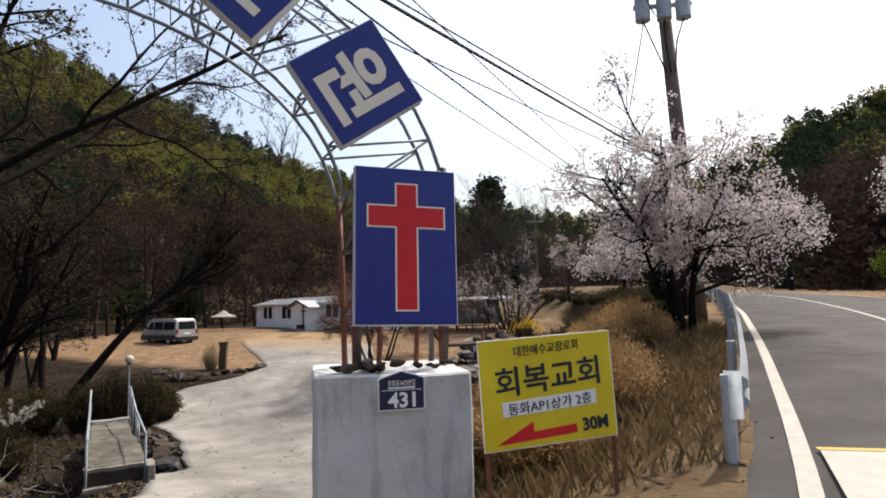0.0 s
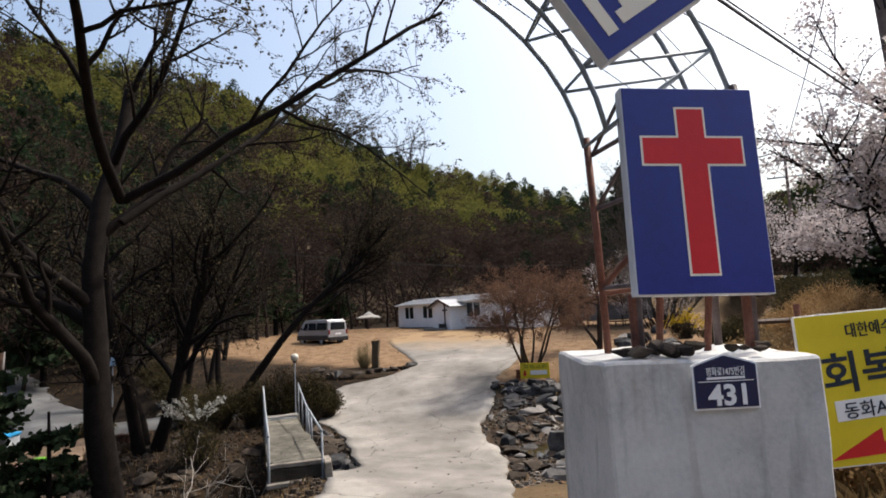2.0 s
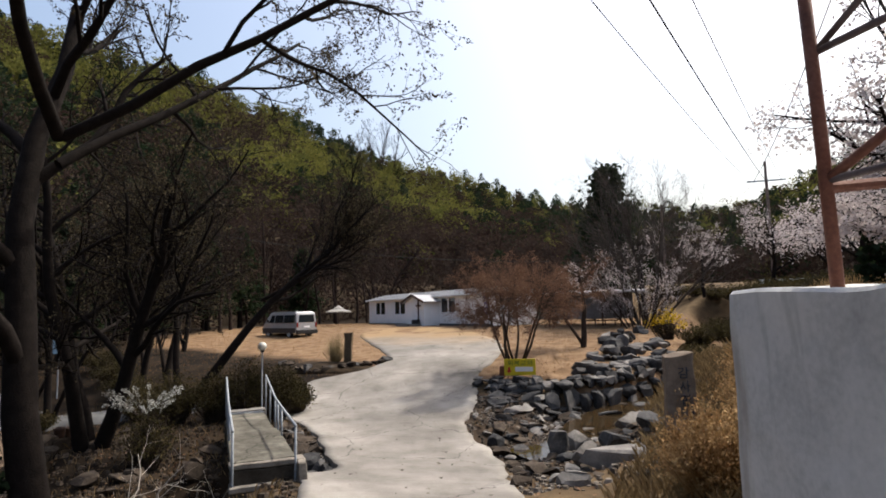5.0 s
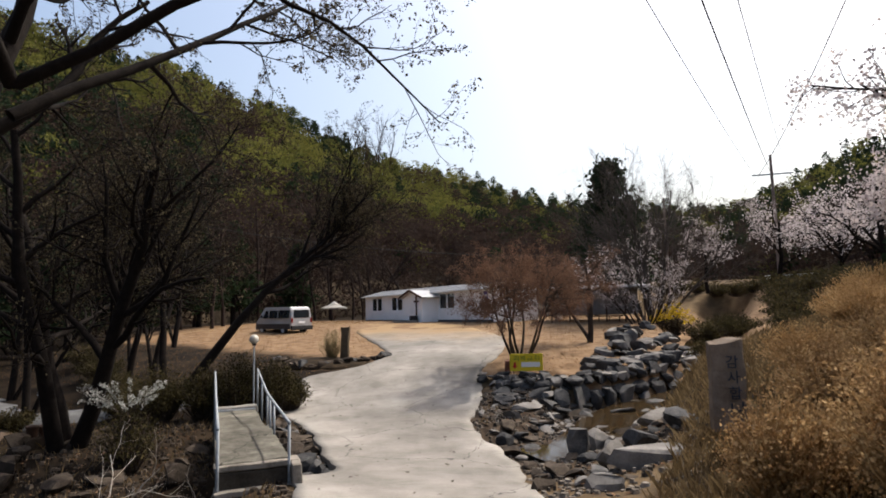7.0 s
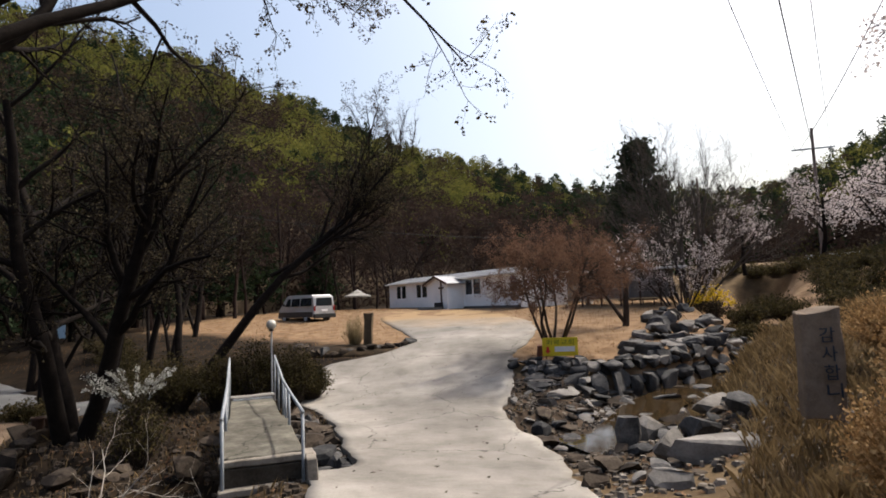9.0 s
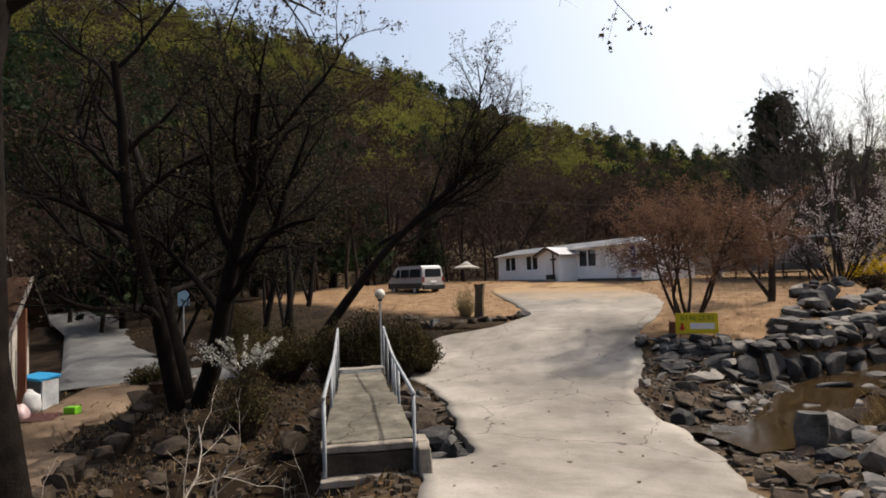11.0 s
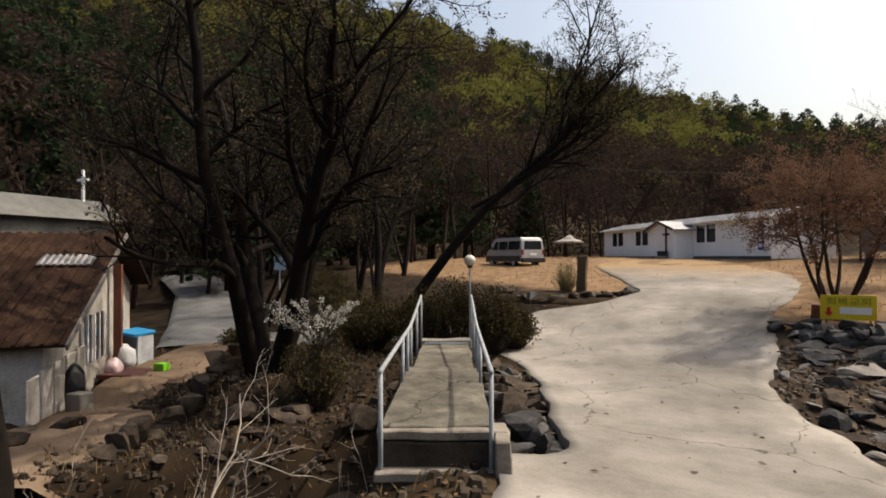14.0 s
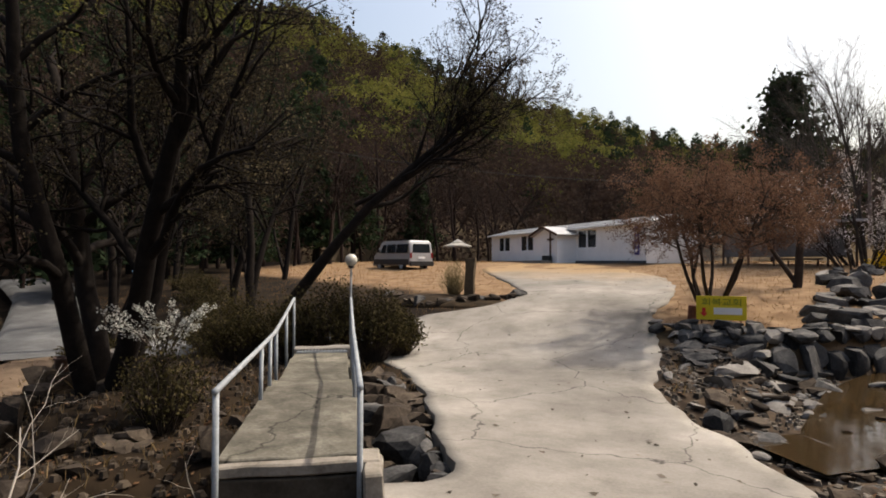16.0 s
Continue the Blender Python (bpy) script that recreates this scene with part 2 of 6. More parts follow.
# ---- terrain ----
def lerp_table(v, table):
    if v <= table[0][0]:
        return table[0][1]
    for (a, za), (b, zb) in zip(table, table[1:]):
        if v <= b:
            i = table.index((a, za))
            p = table[i - 1] if i else (2 * a - b, 2 * za - zb)
            q = table[i + 2] if i + 2 < len(table) else (2 * b - a, 2 * zb - za)
            k, h = (v - a) / (b - a), b - a
            ma, mb = (zb - p[1]) / (b - p[0]) * h, (q[1] - za) / (q[0] - a) * h
            return za * (1 + 2 * k) * (1 - k) ** 2 + ma * k * (1 - k) ** 2 + zb * k * k * (3 - 2 * k) + mb * k * k * (k - 1)
    return table[-1][1]


PROFILE = [(-3, 0.28), (0, 0.10), (1.7, -0.34), (3.9, -0.83), (6, -1.05), (8.5, -1.46), (12, -1.92), (15, -2.28), (18, -2.48), (22, -2.48),
           (24.5, -2.2), (27.5, -1.62), (31, -1.1), (36, -0.66), (41, -0.36), (47, 0.0), (75, 0.15)]
LEFT = [(-3, -2.6), (0, -2.9), (4, -4.7), (8, -5.8), (11, -6.8), (12, -7.35), (12.8, -7.9), (13.25, -8.15), (13.6, -7.8), (14.1, -7.68), (14.9, -8.05), (15.6, -8.6), (17.7, -9.9), (20.1, -11.7), (21.5, -13.4), (23, -15.0), (25, -15.4), (26.6, -14.7), (28, -13.3),
        (30, -12.7), (32, -13.6), (36, -16.2), (41, -19.0), (47, -21.0)]
RIGHT = [(-3, 3.2), (0, 1.6), (2.5, 0.1), (4.5, -1.3), (8, -2.3), (12.5, -3.5), (15.5, -4.3), (17.6, -5.05), (19, -5.8), (21.4, -6.6), (24.6, -6.95), (27.7, -7.5), (31.3, -7.3), (36, -8.2), (41, -10.5), (47, -13.0)]
ROAD_X = [(-40, -12.0), (-10, 0.2), (0, 4.3), (4.5, 6.1), (7, 6.98), (11, 8.35), (15, 9.65), (24, 12.5), (36, 15.5), (50, 16.0), (65, 12.0), (80, 4.0), (100, -12.0), (130, -40.0)]
ROAD_Z = [(-40, -0.6), (0, 0.12), (4.5, 0.2), (7, 0.3), (11, 0.55), (15, 0.8), (24, 1.2), (40, 1.8), (60, 2.4), (100, 3.6), (130, 4.2)]
STREAM = [(-20, -17.0, -4.3), (2, -14.5, -4.0), (8, -12.5, -3.8), (13, -10.6, -3.6), (16.5, -8.6, -3.3), (18.2, -5.6, -3.1), (20, -3.4, -3.0), (24, -2.6, -2.9), (28, -0.4, -2.6), (34, 1.2, -2.2), (44, 3.0, -1.6), (60, 7, -0.8)]


def smooth(a, b, v):
    k = min(1.0, max(0.0, (v - a) / (b - a)))
    return k * k * (3 - 2 * k)


def stream_dist(x, y):
    best, zb = 1e9, 0
    for (ya, xa, za), (yb, xb, zb_) in zip(STREAM, STREAM[1:]):
        dx, dy = xb - xa, yb - ya
        k = min(1, max(0, ((x - xa) * dx + (y - ya) * dy) / (dx * dx + dy * dy)))
        d = math.hypot(x - xa - k * dx, y - ya - k * dy)
        if d < best:
            best, zb = d, za + (zb_ - za) * k
    return best, zb


def height(x, y, rough=True):
    base = lerp_table(y, PROFILE)
    xl, xr = lerp_table(y, LEFT), lerp_table(y, RIGHT)
    z = base
    if x < xl:
        # low ground on the left, with the lane
        low = -2.75 + 0.35 * smooth(-13, -15, x) * (1 - smooth(-16.5, -18, x)) * smooth(13.2, 15.0, y) - 0.3 * smooth(-13, -15.5, x) * (1 - smooth(13.2, 15.0, y)) - 0.25 * smooth(-17, -19, x) + 0.09 * max(0.0, y - 20)
        k = smooth(0.0, 3.2, xl - x) * (1 - smooth(22, 29, y))
        z = base + k * (min(base, low) - base)
    if x > xr:
        rx, rz = lerp_table(y, ROAD_X), lerp_table(y, ROAD_Z)
        edge = rx - 3.7
        k = smooth(xr + 0.15, max(edge - 0.2, xr + 1.2), x)
        if y > 24:
            k = smooth(edge - 7.5, edge - 0.2, x)
        z = base + (rz - 0.08 - base) * k
        if y > 24.6 and x < 3:
            # terrace behind the dry-stone wall
            k = smooth(0.0, 0.9, y - wall_line(x)) * (1 - smooth(29, 35, y))
            z += k * (max(z, -1.72 + 0.05 * (y - 26)) - z) if x < 0.5 else 0
    inside = smooth(-0.25, 0.1, x - xl) * (1 - smooth(-0.1, 0.25, x - xr))
    d, zs = stream_dist(x, y)
    width = 1.4 if x < -6 else 2.2
    cut = 1 - smooth(width * 0.5, width * 1.4, d)
    if y > 24.6 and x < 0.5 and y > wall_line(x):
        cut *= 1 - smooth(0.0, 0.5, y - wall_line(x))
    z += (min(z, zs) - z) * cut * (1 - inside)
    if 13 < y < 20.5 and x < xl + 0.3:
        # the rocky pit between the footbridge and the driveway
        k = smooth(0.02, 0.2, xl - x) * (1 - smooth(1.0, 1.7, xl - x)) * smooth(13.2, 13.7, y) * (1 - smooth(18.0, 19.6, y))
        z += (min(z, -2.85) - z) * k
    z += 0.9 * smooth(70, 90, y)
    if rough:
        amp = 0.09 * (1 - inside) * (1 - 0.6 * smooth(28, 34, y))
        z += amp * noise.noise((x * 0.9, y * 0.9, 0)) + amp * 0.7 * noise.noise((x * 2.7, y * 2.7, 3))
    return z - 0.03 * inside


def wall_line(x):
    """The foot of the dry-stone wall beside the stream: y for x."""
    return lerp_table(x, [(-7.4, 26.2), (-6.8, 25.4), (-5.5, 25.1), (-3.5, 25.7), (-1.5, 27.3), (0.0, 29.5), (1.0, 32.0), (2.0, 35.0)])


def grid_sheet(name, xs, ys, fn, mat, label="", kind="structure", category="ground"):
    verts = [(x, y, fn(x, y)) for y in ys for x in xs]
    n = len(xs)
    faces = [(j * n + i, j * n + i + 1, (j + 1) * n + i + 1, (j + 1) * n + i) for j in range(len(ys) - 1) for i in range(n - 1)]
    return tagged(raw(name, verts, faces, mat, smooth=True), label, category, kind=kind)


def steps(a, b, d):
    n = max(1, round((b - a) / d))
    return [a + (b - a) * i / n for i in range(n + 1)]


gx = [-600, -350, -200, -120, -80, -60, -48] + steps(-40, -24, 1.0) + steps(-23.5, 8, 0.35) + steps(9, 24, 1.0) + [30, 40, 60, 100, 180, 350, 600]
gy = [-300, -120, -60, -40, -28] + steps(-20, -4, 2.0) + steps(-3, 36, 0.4) + steps(37, 64, 1.0) + [70, 80, 100, 140, 220, 400, 700]
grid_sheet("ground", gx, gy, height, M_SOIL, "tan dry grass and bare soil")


def drive_sheet():
    verts, faces = [], []
    ys = steps(-2.5, 46, 0.3)
    n = 21
    for y in ys:
        xl = lerp_table(y, LEFT) + 0.16 * noise.noise((y * 1.1, 0, 5)) + 0.09 * noise.noise((y * 4.2, 0, 5))
        xr = lerp_table(y, RIGHT) + 0.16 * noise.noise((y * 1.1, 4, 5)) + 0.09 * noise.noise((y * 4.2, 4, 5))
        for i in range(n):
            k = max(0, min(1, (i - 1) / (n - 3)))
            x = xl + k * (xr - xl)
            dip = -0.3 if i in (0, n - 1) else 0.0
            verts.append((x, y, lerp_table(y, PROFILE) + 0.02 + dip + 0.02 * noise.noise((x * 0.7, y * 0.7, 9)) - 0.05 * smooth(33, 44, y)))
    for j in range(len(ys) - 1):
        for i in range(n - 1):
            faces.append((j * n + i, j * n + i + 1, (j + 1) * n + i + 1, (j + 1) * n + i))
    ob = raw("driveway", verts, faces, M_DRIVE, smooth=True)
    for i, p in enumerate(ob.data.polygons):
        if i % (n - 1) in (0, n - 2):
            p.use_smooth = False
    return ob


def crack_network(m, dust=False):
    """Adds thin dark cracks and pale worn patches to the driveway's concrete."""
    nt = m.node_tree
    b = nt.nodes["Principled BSDF"]
    ramp = b.inputs["Base Color"].links[0].from_socket
    geo = nt.nodes.new("ShaderNodeNewGeometry")
    wob = nt.nodes.new("ShaderNodeTexNoise")
    wob.inputs["Scale"].default_value, wob.inputs["Detail"].default_value = 1.6, 4
    nt.links.new(geo.outputs["Position"], wob.inputs["Vector"])
    add = nt.nodes.new("ShaderNodeVectorMath")
    add.operation = "MULTIPLY_ADD"
    nt.links.new(wob.outputs["Color"], add.inputs[0])
    add.inputs[1].default_value = (0.9, 0.9, 0.0)
    nt.links.new(geo.outputs["Position"], add.inputs[2])
    vor = nt.nodes.new("ShaderNodeTexVoronoi")
    vor.voronoi_dimensions, vor.feature = "2D", "DISTANCE_TO_EDGE"
    vor.inputs["Scale"].default_value = 0.26
    nt.links.new(add.outputs[0], vor.inputs["Vector"])
    thin = nt.nodes.new("ShaderNodeMapRange")
    thin.inputs[1].default_value, thin.inputs[2].default_value = 0.0, 0.006
    nt.links.new(vor.outputs["Distance"], thin.inputs[0])
    patch = nt.nodes.new("ShaderNodeTexNoise")
    patch.inputs["Scale"].default_value, patch.inputs["Detail"].default_value = 0.28, 5
    nt.links.new(geo.outputs["Position"], patch.inputs["Vector"])
    pr = nt.nodes.new("ShaderNodeMapRange")
    pr.inputs[1].default_value, pr.inputs[2].default_value, pr.inputs[3].default_value, pr.inputs[4].default_value = 0.35, 0.65, 0.72, 1.2
    nt.links.new(patch.outputs["Fac"], pr.inputs[0])
    cr = nt.nodes.new("ShaderNodeMapRange")
    cr.inputs[3].default_value, cr.inputs[4].default_value = 0.25, 1.0
    nt.links.new(thin.outputs[0], cr.inputs[0])
    mul = nt.nodes.new("ShaderNodeMath")
    mul.operation = "MULTIPLY"
    nt.links.new(pr.outputs[0], mul.inputs[0])
    nt.links.new(cr.outputs[0], mul.inputs[1])
    sc = nt.nodes.new("ShaderNodeVectorMath")
    sc.operation = "SCALE"
    nt.links.new(ramp, sc.inputs[0])
    nt.links.new(mul.outputs[0], sc.inputs["Scale"])
    out = sc.outputs[0]
    if dust:
        sep = nt.nodes.new("ShaderNodeSeparateXYZ")
        nt.links.new(geo.outputs["Position"], sep.inputs[0])
        ad = nt.nodes.new("ShaderNodeMath")
        ad.operation = "MULTIPLY_ADD"
        nt.links.new(patch.outputs["Fac"], ad.inputs[0])
        ad.inputs[1].default_value = 14.0
        nt.links.new(sep.outputs["Y"], ad.inputs[2])
        mr = nt.nodes.new("ShaderNodeMapRange")
        mr.inputs[1].default_value, mr.inputs[2].default_value = 40.0, 49.0
        nt.links.new(ad.outputs[0], mr.inputs[0])
        mx = nt.nodes.new("ShaderNodeMix")
        mx.data_type = "RGBA"
        nt.links.new(mr.outputs[0], mx.inputs[0])
        nt.links.new(out, mx.inputs[6])
        mx.inputs[7].default_value = (0.24, 0.165, 0.09, 1)
        out = mx.outputs[2]
    nt.links.new(out, b.inputs["Base Color"])
    return m


M_DRIVE = crack_network(material("driveway_concrete_worn", [(0.14, 0.128, 0.113), (0.215, 0.2, 0.18), (0.285, 0.268, 0.245)], 1.1, 0.85, 0.25, 30), True)
tagged(drive_sheet(), "pale grey cracked concrete driveway", "driveway", kind="structure")


def strip(name, centre, half, mat, lift=0.0, skirt=0.0):
    """A ribbon along centre points (x, y, z)."""
    verts, faces = [], []
    pts = [Vector(c) for c in centre]
    offs = [-half, half] if not skirt else [-half - 0.3, -half, 0, half, half + 0.4]
    for i, p in enumerate(pts):
        d = pts[min(i + 1, len(pts) - 1)] - pts[max(i - 1, 0)]
        side = Vector((d.y, -d.x, 0)).normalized()
        for j, o in enumerate(offs):
            q = p + side * o
            verts.append((q.x, q.y, p.z + lift - (skirt if skirt and j in (0, 4) else 0) + (0.05 if skirt and j == 2 else 0)))
    n = len(offs)
    faces = [(j * n + i, j * n + i + 1, (j + 1) * n + i + 1, (j + 1) * n + i) for j in range(len(pts) - 1) for i in range(n - 1)]
    return raw(name, verts, faces, mat, smooth=True)


def road_points(off, y0=-40, y1=128, d=1.0):
    out = []
    for y in steps(y0, y1, d):
        a, b = Vector((lerp_table(y - 1, ROAD_X), y - 1)), Vector((lerp_table(y + 1, ROAD_X), y + 1))
        side = Vector((b.y - a.y, a.x - b.x)).normalized()
        c = (a + b) / 2 + side * off
        out.append((c.x, c.y, lerp_table(y, ROAD_Z)))
    return out


tagged(strip("road", road_points(0), 3.6, M_ASPHALT, 0.02, 0.3), "grey asphalt country road curving uphill", "road", kind="structure")

M_LINE = material("worn_white_road_paint", [(0.27, 0.255, 0.225), (0.37, 0.35, 0.31)], 5, 0.7, 0.1, 40)
M_YLINE = material("worn_yellow_road_paint", [(0.4, 0.24, 0.04), (0.5, 0.32, 0.06)], 5, 0.7, 0.1, 40)
tagged(strip("road_line", road_points(-3.25), 0.08, M_LINE, 0.045), "white painted edge line on the road", "road line", kind="structure")
tagged(strip("road_line", road_points(3.25), 0.06, M_LINE, 0.045), "white painted edge line on the road", "road line", kind="structure")
tagged(strip("road_line", road_points(0.0), 0.06, M_LINE, 0.082), "pale centre line on the road", "road line", kind="structure")
# the pale crossing apron with its yellow border, where the driveway leaves the road
tagged(raw("road_marking", [(2.75, 4.3, 0.25), (5.6, 3.6, 0.30), (6.1, 5.05, 0.31), (3.2, 5.62, 0.27)], [(0, 1, 2, 3)], M_LINE), "pale painted hump on the road", "road marking", kind="structure")
tagged(strip("road_line", [(3.2, 5.68, 0.275), (6.1, 5.11, 0.315)], 0.05, M_YLINE), "yellow painted border of the hump", "road line", kind="structure")

# ---- hills ----
RIDGE = [(-100, 14), (-60, 16), (-30, 15.5), (-18, 11.5), (-10, 8.8), (0, 10.0), (9, 11.8), (16, 13.8), (24, 16.4), (31, 19.5), (40, 22), (60, 24), (100, 22), (140, 18), (180, 14), (260, 14)]
M_HILL = material("hill_floor", [(0.03, 0.025, 0.016), (0.06, 0.045, 0.03), (0.08, 0.065, 0.035)], 0.1, 0.95, 0.4, 2)
HX, HY, HZ = -4.0, 6.0, 0.4


def foot(az):
    return lerp_table(az, [(-100, 45), (-40, 45), (-15, 100), (0, 95), (15, 80), (30, 66), (50, 50), (80, 45), (180, 60), (260, 60)])


def hill_point(az, k):
    r0 = foot(az)
    r1 = r0 + 130
    r = r0 + (r1 - r0) * k
    top = r1 * math.tan(radians(lerp_table(az, RIDGE) - 1.6))
    z = HZ - 7 * (1 - smooth(0, 0.1, k)) + top * (0.75 * k + 0.25 * k * k) + 2.5 * k * noise.noise((az * 0.12, k * 4, 1))
    a = radians(az)
    return (HX - math.sin(a) * r, HY + math.cos(a) * r, z)


def hills():
    azs, ks = steps(-100, 260, 3), steps(0, 1, 0.05) + [1.3]
    verts = [hill_point(a, k) if k <= 1 else tuple(Vector(hill_point(a, 1)) * 1.4 - Vector((0, 0, 60))) for a in azs for k in ks]
    n = len(ks)
    faces = [(j * n + i, (j + 1) * n + i, (j + 1) * n + i + 1, j * n + i + 1) for j in range(len(azs) - 1) for i in range(n - 1)]
    return raw("hillside", verts, faces, M_HILL, smooth=True)


tagged(hills(), "steep wooded hillside behind the valley", "hillside", kind="structure")

# ---- gate pillar and sign ----
PA = 24.0      # the gate's front runs along this way, in degrees
GATE = pose(-0.30, 4.55, 0, 0, 0, PA)      # local x along the front, y away from the road, z up


def text_mesh(words, size, mat, parent, m, label="", extrude=0.004, name="lettering", width=None, mirror=False, bold=0.0):
    """Lettering as a thin solid mesh, centred, its front towards local -y."""
    cu = bpy.data.curves.new("words", "FONT")
    cu.body, cu.size, cu.extrude, cu.align_x, cu.align_y = words, size, extrude, "CENTER", "CENTER"
    cu.resolution_u, cu.offset = 3, bold
    tmp = bpy.data.objects.new("words", cu)
    me = bpy.data.meshes.new_from_object(tmp)
    bpy.data.objects.remove(tmp)
    bpy.data.curves.remove(cu)
    me.name = name
    co = [v.co.copy() for v in me.vertices]
    if co:
        x0, x1 = min(c.x for c in co), max(c.x for c in co)
        y0, y1 = min(c.y for c in co), max(c.y for c in co)
        k = width / (x1 - x0) if width else 1.0
        me.transform(Matrix.Diagonal((k * (-1 if mirror else 1), 1, 1, 1)) @ Matrix.Translation((-(x0 + x1) / 2, -(y0 + y1) / 2, 0)))
    if mirror:
        me.flip_normals()
    me.transform(m @ pose(0, 0, 0, 90, 0, 0))
    me.materials.clear()
    me.materials.append(mat)
    ob = new(name, me)
    ob.parent = parent
    if label:
        ob["label"] = label
    return ob


def rough_box(sx, sy, sz, seg, amp, seed, m=None):
    """A cast block with uneven, worn faces and edges."""
    bm = bmesh.new()
    bmesh.ops.create_cube(bm, size=1, matrix=Matrix.Translation((0, 0, sz / 2)) @ Matrix.Diagonal((sx, sy, sz, 1)))
    bmesh.ops.bevel(bm, geom=bm.edges[:], offset=0.015, segments=1, affect="EDGES")
    bmesh.ops.subdivide_edges(bm, edges=[e for e in bm.edges if e.calc_length() > 0.1], cuts=seg, use_grid_fill=True)
    for v in bm.verts:
        n = Vector((noise.noise(v.co * 3 + Vector((seed, 0, 0))), noise.noise(v.co * 3 + Vector((0, seed, 0))), noise.noise(v.co * 3 + Vector((0, 0, seed)))))
        top = 2.2 if v.co.z > sz - 0.02 else 1.0
        v.co += n * amp * top
    if m is not None:
        bm.transform(m)
    return bm


pillar = empty("gate_pillar", GATE @ pose(-0.165, 0.235, -0.75, 0, 0, -4), "low weathered concrete gate pillar with rubble on top", "pillar")
part("block", rough_box(1.15, 1.2, 1.9, 12, 0.012, 3), M_PILLAR, pillar, smooth=False)


def stone_mesh(sx, sy, sz, seed, cuts=2, rough=0.22, flat=0.0):
    """An angular stone round the origin, resting on z = 0."""
    rnd = random.Random(seed)
    bm = bmesh.new()
    bmesh.ops.create_icosphere(bm, subdivisions=cuts, radius=0.5)
    planes = [(Vector((rnd.uniform(-1, 1), rnd.uniform(-1, 1), rnd.uniform(-0.6, 1))).normalized(), rnd.uniform(0.13, 0.32)) for _ in range(9)]
    for v in bm.verts:
        for n, d in planes:
            k = v.co.dot(n) - d
            if k > 0:
                v.co -= n * k
        v.co *= 1 + rough * 0.25 * noise.noise(v.co * 3.1 + Vector((seed * 1.7, 0, 0)))
        if v.co.z > 0.3 - flat * 0.2:
            v.co.z = 0.3 - flat * 0.2
    bm.transform(Matrix.Diagonal((sx * 1.2, sy * 1.2, sz * 1.3, 1)))
    low = min(v.co.z for v in bm.verts)
    bm.transform(Matrix.Translation((0, 0, -low - 0.08 * sz)))
    return bm


def house_outline(w, h, k=0.2):
    return [(-w / 2, 0), (w / 2, 0), (w / 2, h * (1 - k)), (w / 2 - 0.02, h * (1 - k) + 0.01), (0, h), (-w / 2 + 0.02, h * (1 - k) + 0.01), (-w / 2, h * (1 - k))]


plate = empty("house_number_plate", GATE @ pose(-0.17, -0.392, 0.9, 0, 0, -4), "dark blue pentagonal house number plate with white figures", "number plate")
part("panel", prism(house_outline(0.345, 0.285), 0.012), M_WHITEP, plate, "white rim")
part("face", prism(house_outline(0.325, 0.265), 0.006, pose(0, -0.004, 0.01)), M_NAVY, plate, "dark blue face")
text_mesh("431", 0.145, M_WHITEP, plate, pose(0, -0.006, 0.075), bold=0.004, width=0.2, name="number")
text_mesh("평화로1475번길", 0.05, M_WHITEP, plate, pose(0, -0.006, 0.195), width=0.2, extrude=0.002)
part("small_writing", box(0.2, 0.004, 0.012, pose(0, -0.006, 0.155)), M_WHITEP, plate)
part("rule", box(0.29, 0.003, 0.004, pose(0, -0.006, 0.143)), M_WHITEP, plate)

# the cross sign on its posts
sign = empty("cross_sign", GATE @ pose(-0.03, 0.035, 1.49, -4.5, 1.8, 0), "dark blue box sign with a white-edged red cross", "sign")
part("case", box(0.855, 0.085, 1.30, pose(0, -0.0325, 0), 0.008), M_BOX, sign, "pale sheet metal case")
part("face", box(0.835, 0.012, 1.285, pose(0, -0.0765, 0.0075), 0.003), M_BLUE, sign)


def cross_outline(w, h, t, arm_z, grow):
    a, b = t / 2 + grow, w / 2 + grow
    z0, z1, c0, c1 = -grow, h + grow, arm_z - t / 2 - grow, arm_z + t / 2 + grow
    return [(-a, z0), (a, z0), (a, c0), (b, c0), (b, c1), (a, c1), (a, z1), (-a, z1), (-a, c1), (-b, c1), (-b, c0), (-a, c0)]


part("cross_border", prism(cross_outline(0.63, 1.03, 0.165, 0.76, 0.014), 0.004, pose(0.0, -0.0865, 0.125)), M_CREAM, sign, "cream outline")
part("cross", prism(cross_outline(0.63, 1.03, 0.165, 0.76, 0), 0.004, pose(0.0, -0.0895, 0.125)), M_RED, sign, "red cross")

arch = empty("gate_arch", GATE @ pose(0, 0.1, 0), "grey steel lattice arch on rusty red posts", "gate")


def arc(cx, cz, rx, rz, a0, a1, n=28):
    return [(cx + rx * math.cos(radians(a0 + (a1 - a0) * i / n)), cz + rz * math.sin(radians(a0 + (a1 - a0) * i / n))) for i in range(n + 1)]


INNER = arc(-3.35, 2.35, 2.86, 1.95, 6, 174)
OUTER = arc(-3.35, 2.35, 3.72, 2.62, 10, 170)
for y in (0.0, 0.42):
    part("inner_chord", tube([(x, y, z) for x, z in INNER], 0.017, 8), M_ARCH, arch, smooth=True)
    part("outer_chord", tube([(x, y, z) for x, z in OUTER], 0.017, 8), M_ARCH, arch, smooth=True)
    for i in range(0, 28, 2):
        a, b, c = INNER[i], OUTER[i + 1], INNER[i + 2]
        part("lacing_bar", tube([(a[0], y, a[1]), (b[0], y, b[1])], 0.011, 6), M_ARCH, arch, smooth=True)
        part("lacing_bar", tube([(b[0], y, b[1]), (c[0], y, c[1])], 0.011, 6), M_ARCH, arch, smooth=True)
